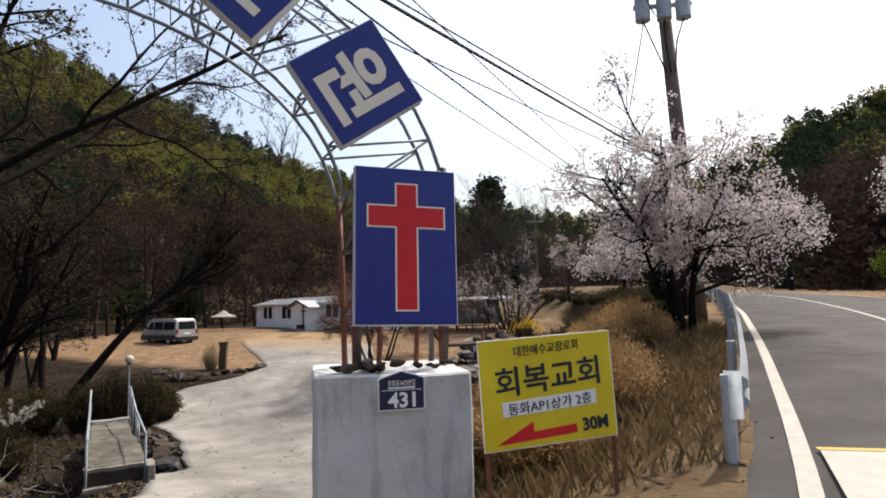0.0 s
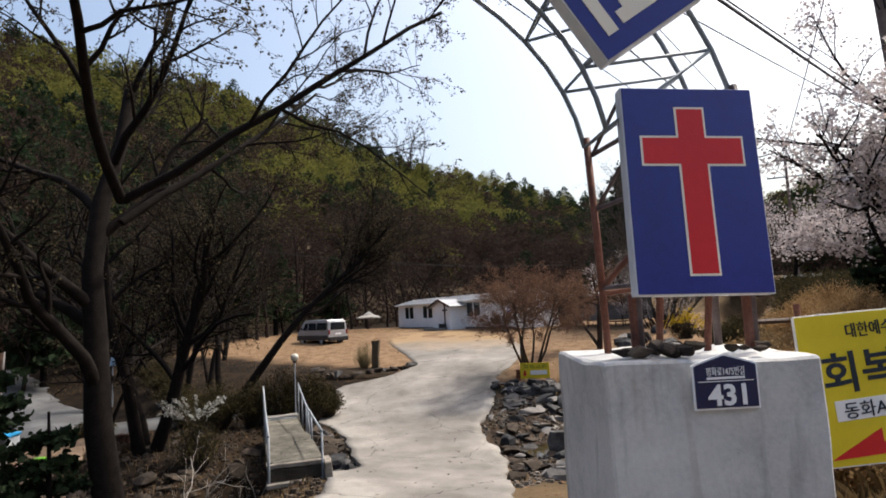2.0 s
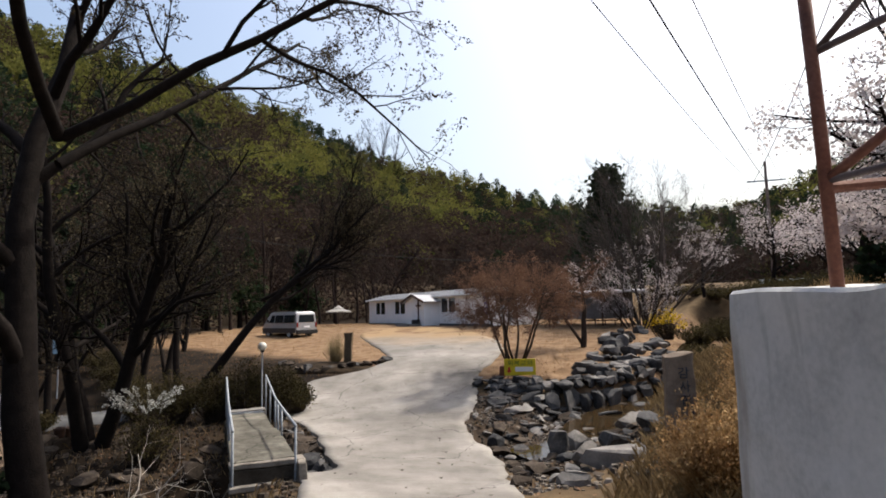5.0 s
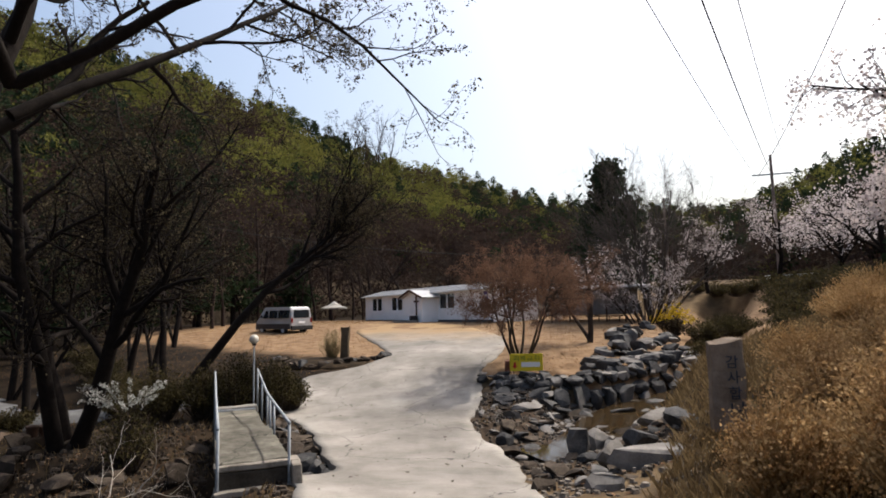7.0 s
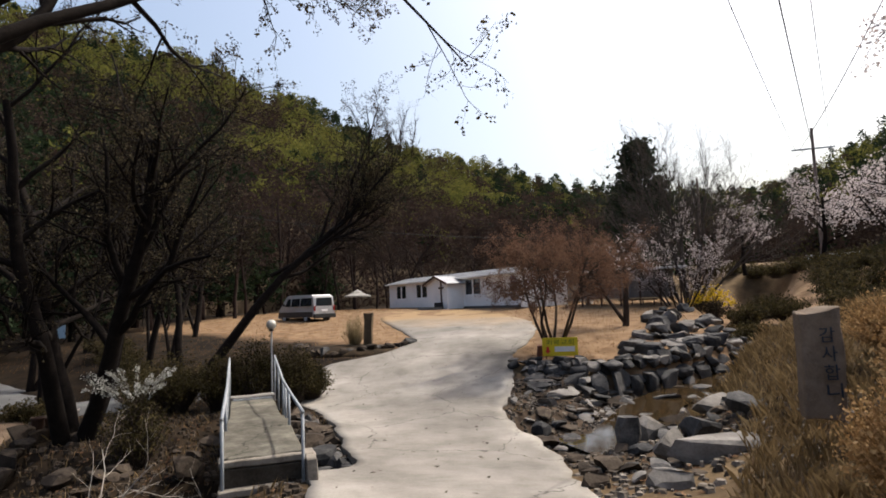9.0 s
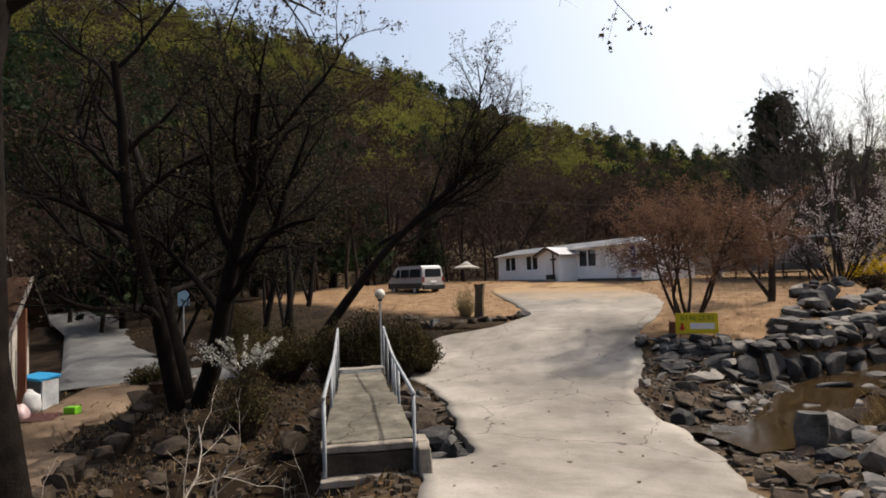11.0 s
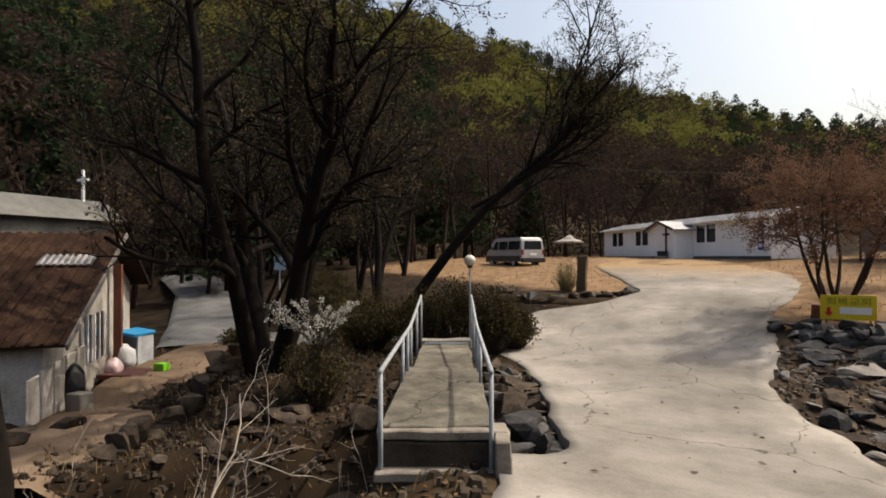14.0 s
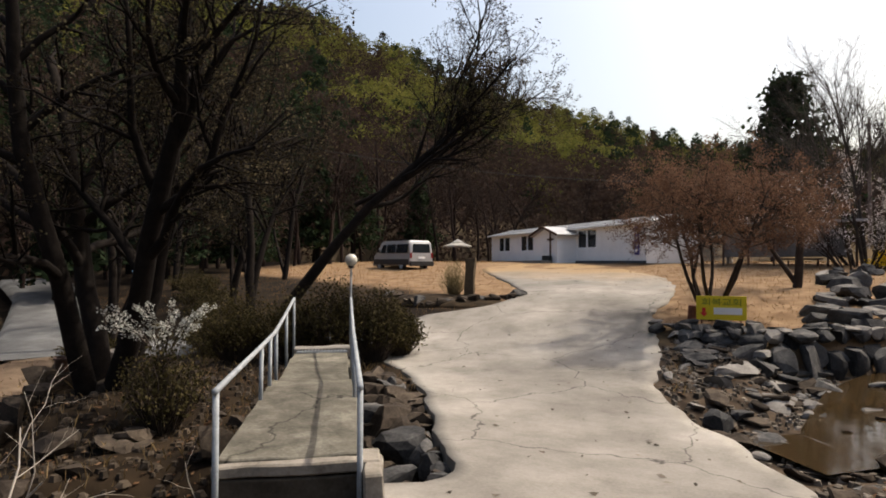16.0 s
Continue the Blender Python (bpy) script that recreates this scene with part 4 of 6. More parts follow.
M_STRAW = leaf_material("pale_straw_stems", [(0.22, 0.17, 0.09), (0.34, 0.28, 0.16)], 0.3)
M_YFLOWER = leaf_material("yellow_forsythia_flowers", [(0.5, 0.33, 0.01), (0.7, 0.5, 0.02)], 0.3)
M_WFLOWER = leaf_material("white_spirea_flowers", [(0.42, 0.42, 0.38), (0.6, 0.6, 0.56)], 0.3)
M_PALETWIG = material("pale_sapling_bark", [(0.3, 0.26, 0.22), (0.45, 0.41, 0.36)], 5, 0.8, 0.2)


class Wood:
    """Collects tubes and leaves as plain lists."""

    def __init__(self, seed):
        self.r = random.Random(seed)
        self.v, self.f, self.lv, self.lf, self.tips = [], [], [], [], []

    def tube(self, pts, rads, sides):
        base = len(self.v)
        for i, p in enumerate(pts):
            d = (pts[min(i + 1, len(pts) - 1)] - pts[max(i - 1, 0)]).normalized()
            u = d.cross(Vector((0.31, 0.17, 0.93)))
            u = u.normalized() if u.length > 0.05 else Vector((1, 0, 0))
            w = d.cross(u)
            for k in range(sides):
                a = 2 * math.pi * k / sides
                self.v.append(p + rads[i] * (math.cos(a) * u + math.sin(a) * w))
        for i in range(len(pts) - 1):
            for k in range(sides):
                a, b = base + i * sides + k, base + i * sides + (k + 1) % sides
                self.f.append((a, b, b + sides, a + sides))

    def leaf(self, p, size):
        r = self.r
        a = Vector((r.uniform(-1, 1), r.uniform(-1, 1), r.uniform(-1, 1))).normalized() * size
        b = a.cross(Vector((r.uniform(-1, 1), r.uniform(-1, 1), r.uniform(-1, 1)))).normalized() * size * 0.7
        n = len(self.lv)
        self.lv += [p - a * 0.5, p + b * 0.5, p + a * 0.5, p - b * 0.5]
        self.lf.append((n, n + 1, n + 2, n + 3))

    def grow(self, p, d, length, rad, level, spec):
        """spec: dict of lists by level: n children, ratio, angle, wander, lift, sides; leaves and leaf size at the last."""
        r = self.r
        segs = spec["segs"][level]
        pts, rads = [p.copy()], [rad]
        q, dd = p.copy(), d.normalized()
        taper = spec["taper"][level]
        for i in range(segs):
            wv = spec["wander"][level]
            dd = (dd + Vector((r.gauss(0, wv), r.gauss(0, wv), r.gauss(0, wv) + spec["lift"][level]))).normalized()
            q = q + dd * (length / segs)
            pts.append(q.copy())
            rads.append(rad * (1 - (1 - taper) * (i + 1) / segs))
        self.tube(pts, rads, spec["sides"][level])
        last = level == len(spec["segs"]) - 1
        if last:
            for _ in range(spec["leaves"]):
                k = r.uniform(0.25, 1.0) * segs
                i = min(int(k), segs - 1)
                pt = pts[i].lerp(pts[i + 1], k - i)
                self.leaf(pt + Vector((r.gauss(0, 1), r.gauss(0, 1), r.gauss(0, 1))) * spec["spread"], spec["size"] * r.uniform(0.6, 1.3))
            return
        n = spec["n"][level]
        for c in range(n):
            k = (spec["start"][level] + (1 - spec["start"][level]) * (c + r.uniform(0.2, 0.9)) / n) * segs
            i = min(int(k), segs - 1)
            pt = pts[i].lerp(pts[i + 1], k - i)
            axis = (pts[i + 1] - pts[i]).normalized()
            side = axis.cross(Vector((r.uniform(-1, 1), r.uniform(-1, 1), r.uniform(-1, 1)))).normalized()
            ang = radians(spec["angle"][level] * r.uniform(0.7, 1.25))
            nd = axis * math.cos(ang) + side * math.sin(ang)
            nl = length * spec["ratio"][level] * r.uniform(0.7, 1.15) * (1 - 0.35 * k / segs)
            nr = (rads[i] + (rads[i + 1] - rads[i]) * (k - i)) * spec["thin"][level]
            self.grow(pt, nd, nl, nr, level + 1, spec)


def smooth_mesh(name, v, f, mat, parent, label="", shade=True):
    return raw(name, v, f, mat, parent, label, smooth=shade)


def make_tree(name, m, seed, stems, spec, wood_mat, leaf_mat, label, category="tree", group="", leaf_name="crown"):
    """stems: list of (start, direction, length, radius)."""
    w = Wood(seed)
    for p, d, length, rad in stems:
        w.grow(Vector(p), Vector(d), length, rad, 0, spec)
    t = empty(name, m, label, category, group)
    smooth_mesh("trunk", w.v, w.f, wood_mat, t)
    if w.lf:
        smooth_mesh(leaf_name, w.lv, w.lf, leaf_mat, t, shade=False)["kind"] = "stuff"
    return t


BIG = dict(segs=[7, 6, 5, 4, 3], sides=[10, 7, 5, 4, 3], n=[9, 8, 7, 6], ratio=[0.62, 0.55, 0.5, 0.45], angle=[48, 46, 44, 44], wander=[0.09, 0.15, 0.18, 0.2, 0.2], lift=[0.02, 0.05, 0.04, 0.02, 0.0],
           taper=[0.4, 0.3, 0.3, 0.35, 0.5], start=[0.28, 0.2, 0.15, 0.15], thin=[0.6, 0.6, 0.6, 0.65], leaves=2, size=0.055, spread=0.03)


def vary(spec, **kw):
    out = dict(spec)
    out.update(kw)
    return out


def at_ground(x, y, sink=0.08):
    return pose(x, y, height(x, y) - sink)


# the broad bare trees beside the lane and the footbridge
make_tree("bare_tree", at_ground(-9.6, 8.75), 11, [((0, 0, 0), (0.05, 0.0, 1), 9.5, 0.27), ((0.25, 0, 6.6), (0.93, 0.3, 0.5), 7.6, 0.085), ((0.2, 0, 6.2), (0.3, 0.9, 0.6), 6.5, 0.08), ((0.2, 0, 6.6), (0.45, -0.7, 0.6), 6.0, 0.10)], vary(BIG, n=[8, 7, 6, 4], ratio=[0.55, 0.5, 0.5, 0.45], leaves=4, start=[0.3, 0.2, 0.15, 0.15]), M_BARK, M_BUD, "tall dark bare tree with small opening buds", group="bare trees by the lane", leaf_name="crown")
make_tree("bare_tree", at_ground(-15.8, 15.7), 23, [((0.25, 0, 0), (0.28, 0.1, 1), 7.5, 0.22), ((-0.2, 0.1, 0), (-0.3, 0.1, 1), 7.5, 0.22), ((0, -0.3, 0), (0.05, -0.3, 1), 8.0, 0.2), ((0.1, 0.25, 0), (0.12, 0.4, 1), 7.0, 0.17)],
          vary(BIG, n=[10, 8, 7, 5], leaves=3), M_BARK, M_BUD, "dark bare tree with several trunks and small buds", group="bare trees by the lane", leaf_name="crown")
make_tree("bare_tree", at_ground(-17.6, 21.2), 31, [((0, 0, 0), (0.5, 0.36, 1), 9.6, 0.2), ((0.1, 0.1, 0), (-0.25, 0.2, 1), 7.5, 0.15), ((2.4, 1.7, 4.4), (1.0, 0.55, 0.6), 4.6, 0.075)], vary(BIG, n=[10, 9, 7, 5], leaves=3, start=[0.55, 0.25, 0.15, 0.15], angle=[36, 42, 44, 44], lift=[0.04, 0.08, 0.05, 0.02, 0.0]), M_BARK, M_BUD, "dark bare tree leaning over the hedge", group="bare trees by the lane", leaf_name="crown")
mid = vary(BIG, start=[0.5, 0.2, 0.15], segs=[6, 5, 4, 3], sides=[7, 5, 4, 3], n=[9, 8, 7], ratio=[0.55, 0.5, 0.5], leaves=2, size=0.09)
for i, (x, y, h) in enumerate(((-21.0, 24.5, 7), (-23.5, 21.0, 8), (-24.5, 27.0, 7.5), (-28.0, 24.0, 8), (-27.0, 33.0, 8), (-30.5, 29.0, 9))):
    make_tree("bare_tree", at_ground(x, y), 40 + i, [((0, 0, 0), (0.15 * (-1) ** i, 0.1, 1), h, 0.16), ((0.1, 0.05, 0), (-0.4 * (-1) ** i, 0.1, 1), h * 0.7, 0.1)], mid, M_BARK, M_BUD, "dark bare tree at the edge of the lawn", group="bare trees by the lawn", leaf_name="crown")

# red-brown maple on the terrace
MAPLE = vary(BIG, segs=[6, 5, 4, 3], sides=[7, 5, 4, 3], n=[9, 9, 9], ratio=[0.62, 0.5, 0.5], angle=[56, 48, 50], lift=[0.03, -0.01, -0.02, 0.0], start=[0.55, 0.2, 0.1], wander=[0.1, 0.16, 0.2, 0.2], leaves=9, size=0.05, spread=0.06)
make_tree("maple_shrub", at_ground(-5.95, 27.7), 77, [((0.14 * math.cos(a), 0.14 * math.sin(a), 0), (0.36 * math.cos(a), 0.36 * math.sin(a), 1), 4.1, 0.065) for a in (0.3, 1.3, 2.2, 3.0, 3.9, 4.8, 5.6)],
          MAPLE, M_TWIG, M_BUDRED, "red-brown budding maple with many thin stems", "shrub", leaf_name="crown")
make_tree("maple_shrub", at_ground(-3.4, 33.5), 78, [((0, 0, 0), (0.1, 0, 1), 4.0, 0.16), ((0.1, 0, 0), (-0.5, 0, 1), 3.6, 0.1)], MAPLE, M_TWIG, M_BUDRED, "red-brown budding tree behind the terrace", "tree", leaf_name="crown")

# bare tree by the stream, with blossom and yellow flowers below
FAN = vary(BIG, segs=[7, 5, 4, 3], sides=[7, 5, 3, 3], n=[11, 9, 8], ratio=[0.5, 0.5, 0.5], angle=[30, 34, 36], lift=[0.05, 0.06, 0.05, 0.03], wander=[0.06, 0.12, 0.16, 0.16], start=[0.3, 0.2, 0.15], thin=[0.55, 0.6, 0.8], taper=[0.2, 0.35, 0.5, 0.6], leaves=1, size=0.05)
make_tree("bare_tree", pose(0.3, 44.8, -1.0), 91, [((0.15 * math.cos(a), 0.15 * math.sin(a), 0), (q * math.cos(a), q * math.sin(a), 1), 11.0 - 3.0 * q, 0.1) for a, q in ((0.2, 0.5), (0.8, 0.25), (1.4, 0.5), (2.0, 0.2), (2.7, 0.55), (3.3, 0.35), (4.1, 0.5), (4.8, 0.2), (5.5, 0.55), (6.0, 0.7), (3.0, 0.75))],
          FAN, M_TWIGPALE, M_BUD, "tall bare tree with many upright stems by the stream")
make_tree("blossom_shrub", pose(-0.4, 42.6, -1.1), 93, [((0.1 * math.cos(a), 0.1 * math.sin(a), 0), (0.7 * math.cos(a), 0.7 * math.sin(a), 1), 4.6, 0.06) for a in (0.1, 0.7, 1.5, 2.4, 3.0, 3.5, 4.2, 5.0, 5.8)],
          vary(FAN, n=[8, 7, 5], leaves=2, size=0.075, spread=0.06, ratio=[0.42, 0.45, 0.45]), M_TWIG, M_PETAL, "low fan-shaped shrub with sparse white blossom", "shrub", leaf_name="blossom")

CHERRY = vary(BIG, segs=[6, 5, 4, 3], sides=[8, 6, 4, 3], n=[9, 9, 8], ratio=[0.85, 0.5, 0.45], angle=[58, 46, 44], lift=[0.03, 0.02, 0.03, 0.0], start=[0.3, 0.15, 0.1], leaves=16, size=0.085, spread=0.09)
make_tree("cherry_tree", pose(4.85, 15.9, 0.25), 101, [((0, 0, 0), (-0.12, 0, 1), 5.2, 0.17), ((0.1, 0.1, 0), (0.35, 0.1, 1), 4.6, 0.12), ((-0.1, -0.1, 0.8), (-0.55, -0.1, 1), 2.7, 0.07)], vary(CHERRY, leaves=10), M_BARK, M_PETAL, "white-pink cherry tree in full blossom by the road", group="cherry trees", leaf_name="blossom")
SMALLC = vary(CHERRY, n=[8, 8, 6], leaves=8, size=0.12, spread=0.14)
csrc = make_tree("cherry_tree", pose(9.5, 34.0, 1.0), 105, [((0, 0, 0), (0.05, 0, 1), 5.0, 0.18)], SMALLC, M_BARK, M_PETAL, "pale pink cherry tree in blossom along the road", group="cherry trees", leaf_name="blossom")
for x, y, z, a, k in ((11.0, 44.0, 1.2, 70, 1.0), (10.0, 53.0, 1.5, 140, 1.1), (6.0, 60.0, 1.8, 210, 1.0), (1.0, 66.0, 2.2, 20, 1.1), (-3.5, 56.0, 0.0, 300, 0.9), (20.5, 24.0, 1.4, 45, 1.2), (24.0, 36.0, 2.0, 100, 1.2), (21.5, 48.0, 2.2, 250, 1.1), (7.3, 24.5, 0.7, 190, 0.85)):
    copy_thing(csrc, pose(x, y, z, 0, 0, a) @ Matrix.Scale(k, 4))


def conifer(name, m, h, r, seed, label, mat=None, n=2600, leaf=0.28):
    rnd = random.Random(seed)
    w = Wood(seed)
    w.tube([Vector((0, 0, 0)), Vector((0.05, 0, h * 0.5)), Vector((0, 0, h))], [r * 0.08, r * 0.05, 0.02], 7)
    tiers = int(h * 2.2)
    for t in range(tiers):
        k = 0.16 + 0.82 * t / tiers
        rr = r * (1 - k) ** 0.75 * rnd.uniform(0.75, 1.15)
        for _ in range(7):
            a = rnd.uniform(0, 2 * math.pi)
            e = Vector((rr * math.cos(a), rr * math.sin(a), h * k + rr * rnd.uniform(-0.15, 0.2)))
            w.tube([Vector((0, 0, h * k)), e], [0.03, 0.01], 3)
            for _ in range(max(2, n // (tiers * 7))):
                q = Vector((0, 0, h * k)).lerp(e, rnd.uniform(0.3, 1.05)) + Vector((rnd.gauss(0, 0.14), rnd.gauss(0, 0.14), rnd.gauss(0, 0.1))) * (r / 2)
                w.leaf(q, leaf * rnd.uniform(0.6, 1.3))
    t = empty(name, m, label, "tree")
    smooth_mesh("trunk", w.v, w.f, M_BARK, t)
    smooth_mesh("needles", w.lv, w.lf, mat or M_PINE, t, shade=False)
    return t


conifer("pine_tree", pose(-1.9, 69.0, 0.6), 16.2, 6.4, 5, "tall dark green pine behind the shed", n=6500, leaf=0.5)
conifer("juniper", at_ground(-11.0, 7.7), 4.3, 1.25, 7, "dark juniper beside the driveway", n=3000, leaf=0.16)
conifer("juniper", at_ground(-10.3, 8.15), 3.0, 1.05, 9, "dark juniper at the foot of the tall tree", n=2600, leaf=0.15)
conifer("juniper", at_ground(-12.6, 6.4), 4.8, 1.3, 8, "dark juniper beside the driveway", n=3000, leaf=0.16)
conifer("juniper", pose(6.9, 25.5, 0.5), 3.2, 1.1, 6, "small dark evergreen tree on the road bank", n=1600)


def bush(name, x, y, z, rx, ry, h, seed, twigs, leaves, wood_mat, leaf_mat, label, size=0.06, group="", flower=None, lean=0.75, low=0.25):
    """A shrub of many stems from one foot, with leaves along them."""
    rnd = random.Random(seed)
    w = Wood(seed)
    fl = Wood(seed + 1)
    for _ in range(twigs):
        a, q = rnd.uniform(0, 2 * math.pi), math.sqrt(rnd.uniform(0, 1))
        top = Vector((rx * q * math.cos(a), ry * q * math.sin(a), h * (1 - 0.45 * q * q) * rnd.uniform(0.65, 1.05)))
        root = Vector((top.x * (1 - lean) + rnd.gauss(0, 0.04), top.y * (1 - lean) + rnd.gauss(0, 0.04), 0))
        mid_ = root.lerp(top, 0.55) + Vector((rnd.gauss(0, 0.06), rnd.gauss(0, 0.06), 0.06)) * h
        w.tube([root, mid_, top], [0.012 * h ** 0.5, 0.008, 0.003], 4)
        for _ in range(leaves):
            k = rnd.uniform(low, 1.0)
            p = (root.lerp(mid_, k / 0.55) if k < 0.55 else mid_.lerp(top, (k - 0.55) / 0.45)) + Vector((rnd.gauss(0, 1), rnd.gauss(0, 1), rnd.gauss(0, 0.8))) * 0.07 * h ** 0.5
            if flower and k > 0.6:
                fl.leaf(p.lerp(top, 0.35), size * 0.9)
            else:
                w.leaf(p, size * rnd.uniform(0.6, 1.4))
    t = empty(name, pose(x, y, z), label, "shrub", group)
    smooth_mesh("wood", w.v, w.f, wood_mat, t)
    if w.lf:
        smooth_mesh("foliage", w.lv, w.lf, leaf_mat, t, shade=False)["kind"] = "stuff"
    if fl.lf:
        smooth_mesh("blossom", fl.lv, fl.lf, flower, t, shade=False)["kind"] = "stuff"
    return t


# hedge at the far end of the footbridge
for i, (x, y, r, h) in enumerate(((-13.5, 21.4, 0.95, 2.1), (-14.4, 20.9, 0.95, 2.3), (-15.4, 20.5, 1.0, 1.9), (-16.5, 19.7, 1.05, 2.0), (-13.3, 22.3, 0.7, 1.4))):
    bush("evergreen_bush", x, y, height(x, y) - 0.05, r, r, h, 200 + i, 170, 34, M_TWIG, M_EVER, "dense dark evergreen bush of the hedge", 0.062, "hedge bushes", low=0.42)
for i, (x, y, r, h) in enumerate(((-18.0, 20.9, 1.1, 1.3), (-19.9, 22.0, 1.1, 1.2), (-21.6, 23.6, 1.2, 1.3), (-23.6, 25.0, 1.2, 1.2), (-25.8, 26.6, 1.3, 1.3), (-28.2, 28.2, 1.3, 1.3))):
    bush("low_shrub", x, y, height(x, y) - 0.05, r, r, h, 260 + i, 150, 22, M_TWIG, M_EVER, "low olive-brown shrub at the lawn's edge", 0.07, "shrubs at the lawn's edge", low=0.3)
bush("spirea_bush", -13.5, 15.2, height(-13.5, 15.2) - 0.05, 0.75, 0.75, 1.75, 220, 120, 22, M_TWIG, M_EVER, "dark green bush with white flower sprays on top", 0.06)
def flower_sprays(x, y, z, n, seed):
    """Arching stems, each thick with small white flowers."""
    rnd = random.Random(seed)
    w, fl = Wood(seed), Wood(seed + 1)
    for _ in range(n):
        a, reach, h = rnd.uniform(0, 2 * math.pi), rnd.uniform(0.3, 1.0), rnd.uniform(0.35, 0.85)
        pts = [Vector((math.cos(a) * (0.25 + reach * k), math.sin(a) * (0.2 + reach * 0.7 * k), h * (1.6 * k - 0.75 * k * k))) for k in (0, 0.25, 0.5, 0.75, 1)]
        w.tube(pts, [0.012, 0.01, 0.008, 0.006, 0.004], 4)
        for _ in range(110):
            k = rnd.uniform(0.8, 3.99)
            fl.leaf(pts[int(k)].lerp(pts[int(k) + 1], k % 1) + Vector((rnd.gauss(0, 0.028), rnd.gauss(0, 0.028), rnd.gauss(0, 0.028))), rnd.uniform(0.022, 0.045))
    t = empty("white_flower_sprays", pose(x, y, z), "white flowering spirea sprays over the bush", "shrub")
    smooth_mesh("wood", w.v, w.f, M_TWIG, t)
    smooth_mesh("blossom", fl.lv, fl.lf, M_WFLOWER, t, shade=False)["kind"] = "stuff"


flower_sprays(-13.5, 15.2, height(-13.5, 15.2) + 1.35, 17, 221)
bush("dry_bush", -15.15, 29.4, -1.3, 0.6, 0.6, 1.5, 222, 90, 14, M_STRAW, M_STRAW, "pale dry garden bush in the stone-edged bed", 0.05)
bush("forsythia", 1.3, 42.5, -1.0, 1.5, 1.2, 2.0, 223, 90, 26, M_TWIG, M_BUD, "yellow forsythia in flower beside the stream", 0.10, flower=M_YFLOWER)
for i, (x, y, r, h) in enumerate(((-0.7, 10.2, 0.75, 1.35), (0.1, 9.0, 0.9, 1.6), (0.9, 10.4, 1.0, 1.5), (1.8, 9.2, 1.0, 1.4), (0.8, 7.6, 0.9, 1.2), (2.2, 11.4, 1.0, 1.3), (0.6, 12.6, 1.0, 1.2), (2.0, 13.8, 1.1, 1.3), (3.6, 15.6, 1.1, 1.3), (1.4, 16.5, 1.1, 1.2), (3.2, 19.0, 1.2, 1.3), (4.6, 22.0, 1.3, 1.4))):
    bush("dry_shrub", x, y, height(x, y) - 0.06, r, r, h, 240 + i, 300, 36, M_DRY, M_DRY, "tangled dry brown shrub on the road bank", 0.038, "dry shrubs on the bank")
for i, (x, y, r, h) in enumerate(((4.5, 40.0, 1.6, 1.5), (6.5, 37.0, 1.6, 1.6), (5.6, 33.0, 1.4, 1.3), (5.5, 28.5, 1.3, 1.3), (3.6, 46.0, 1.6, 1.6), (2.6, 37.0, 1.3, 1.2), (7.6, 42.0, 1.8, 1.8), (8.6, 46.0, 1.8, 1.9), (5.2, 49.0, 1.8, 1.8), (9.6, 38.5, 1.7, 1.7), (7.6, 34.5, 1.5, 1.5), (8.0, 30.0, 1.3, 1.4), (6.4, 26.5, 1.2, 1.2), (10.5, 42.5, 1.6, 1.6))):
    bush("dark_shrub", x, y, height(x, y) - 0.06, r, r, h, 270 + i, 160, 16, M_TWIG, M_EVER, "dark tangled shrub below the road", 0.11, "shrubs below the road")

for i, (x, y, z) in enumerate(road_points(-5.4, 30, 74, 3.2)):
    bush("dark_shrub", x, y, max(height(x, y), z - 0.9) - 0.1, 1.5, 1.5, 1.5, 340 + i, 110, 16, M_TWIG, M_EVER, "dark tangled shrub below the road", 0.13, "shrubs below the road")
for i, (x, y, z, r, h) in enumerate(((20.5, 30.0, 1.2, 2.4, 4.2), (23.0, 27.5, 1.2, 2.6, 4.6), (22.0, 34.0, 1.6, 2.2, 3.6))):
    bush("green_bush", x, y, z, r, r, h, 370 + i, 170, 34, M_TWIG, M_FRESH, "fresh yellow-green bush across the road", 0.17, "bushes across the road")

# dark evergreens between the lane and the hill
for i, (az, r, h) in enumerate(((44, 44, 8), (50, 41, 9), (56, 38, 8), (69, 41, 10), (74, 34, 8.5), (79, 38, 9), (53, 47, 10), (38, 52, 9), (35, 56, 10), (29, 66, 9))):
    px_, py_ = -4.0 - math.sin(radians(az)) * r, 6.0 + math.cos(radians(az)) * r
    conifer("evergreen_tree", pose(px_, py_, height(px_, py_, False) - 0.1), h, h * 0.32, 320 + i, "dark evergreen tree at the foot of the hill", n=2400, leaf=0.42)["group"] = "evergreens at the wood's edge"

# thin pale saplings beside the footbridge
SAP = vary(BIG, segs=[6, 4, 3], sides=[6, 5, 4], n=[5, 3], ratio=[0.55, 0.5], angle=[42, 40], wander=[0.16, 0.2, 0.2], lift=[0.06, 0.1, 0.1], start=[0.25, 0.3], taper=[0.35, 0.4, 0.4], leaves=0)
for i, (x, y, d, h) in enumerate(((-9.6, 10.7, (0.55, -0.1, 0.8), 1.5), (-9.7, 10.6, (-0.2, 0.1, 1), 1.5), (-10.6, 10.4, (0.3, 0.2, 1), 1.3), (-10.3, 12.2, (0.05, 0.05, 1), 1.6), (-12.0, 9.8, (0.3, 0, 1), 1.4))):
    make_tree("sapling", at_ground(x, y), 300 + i, [((0, 0, 0), d, h * 1.25, 0.017)], SAP, M_PALETWIG, M_BUD, "thin pale leafless sapling among the rocks", "sapling", "saplings")


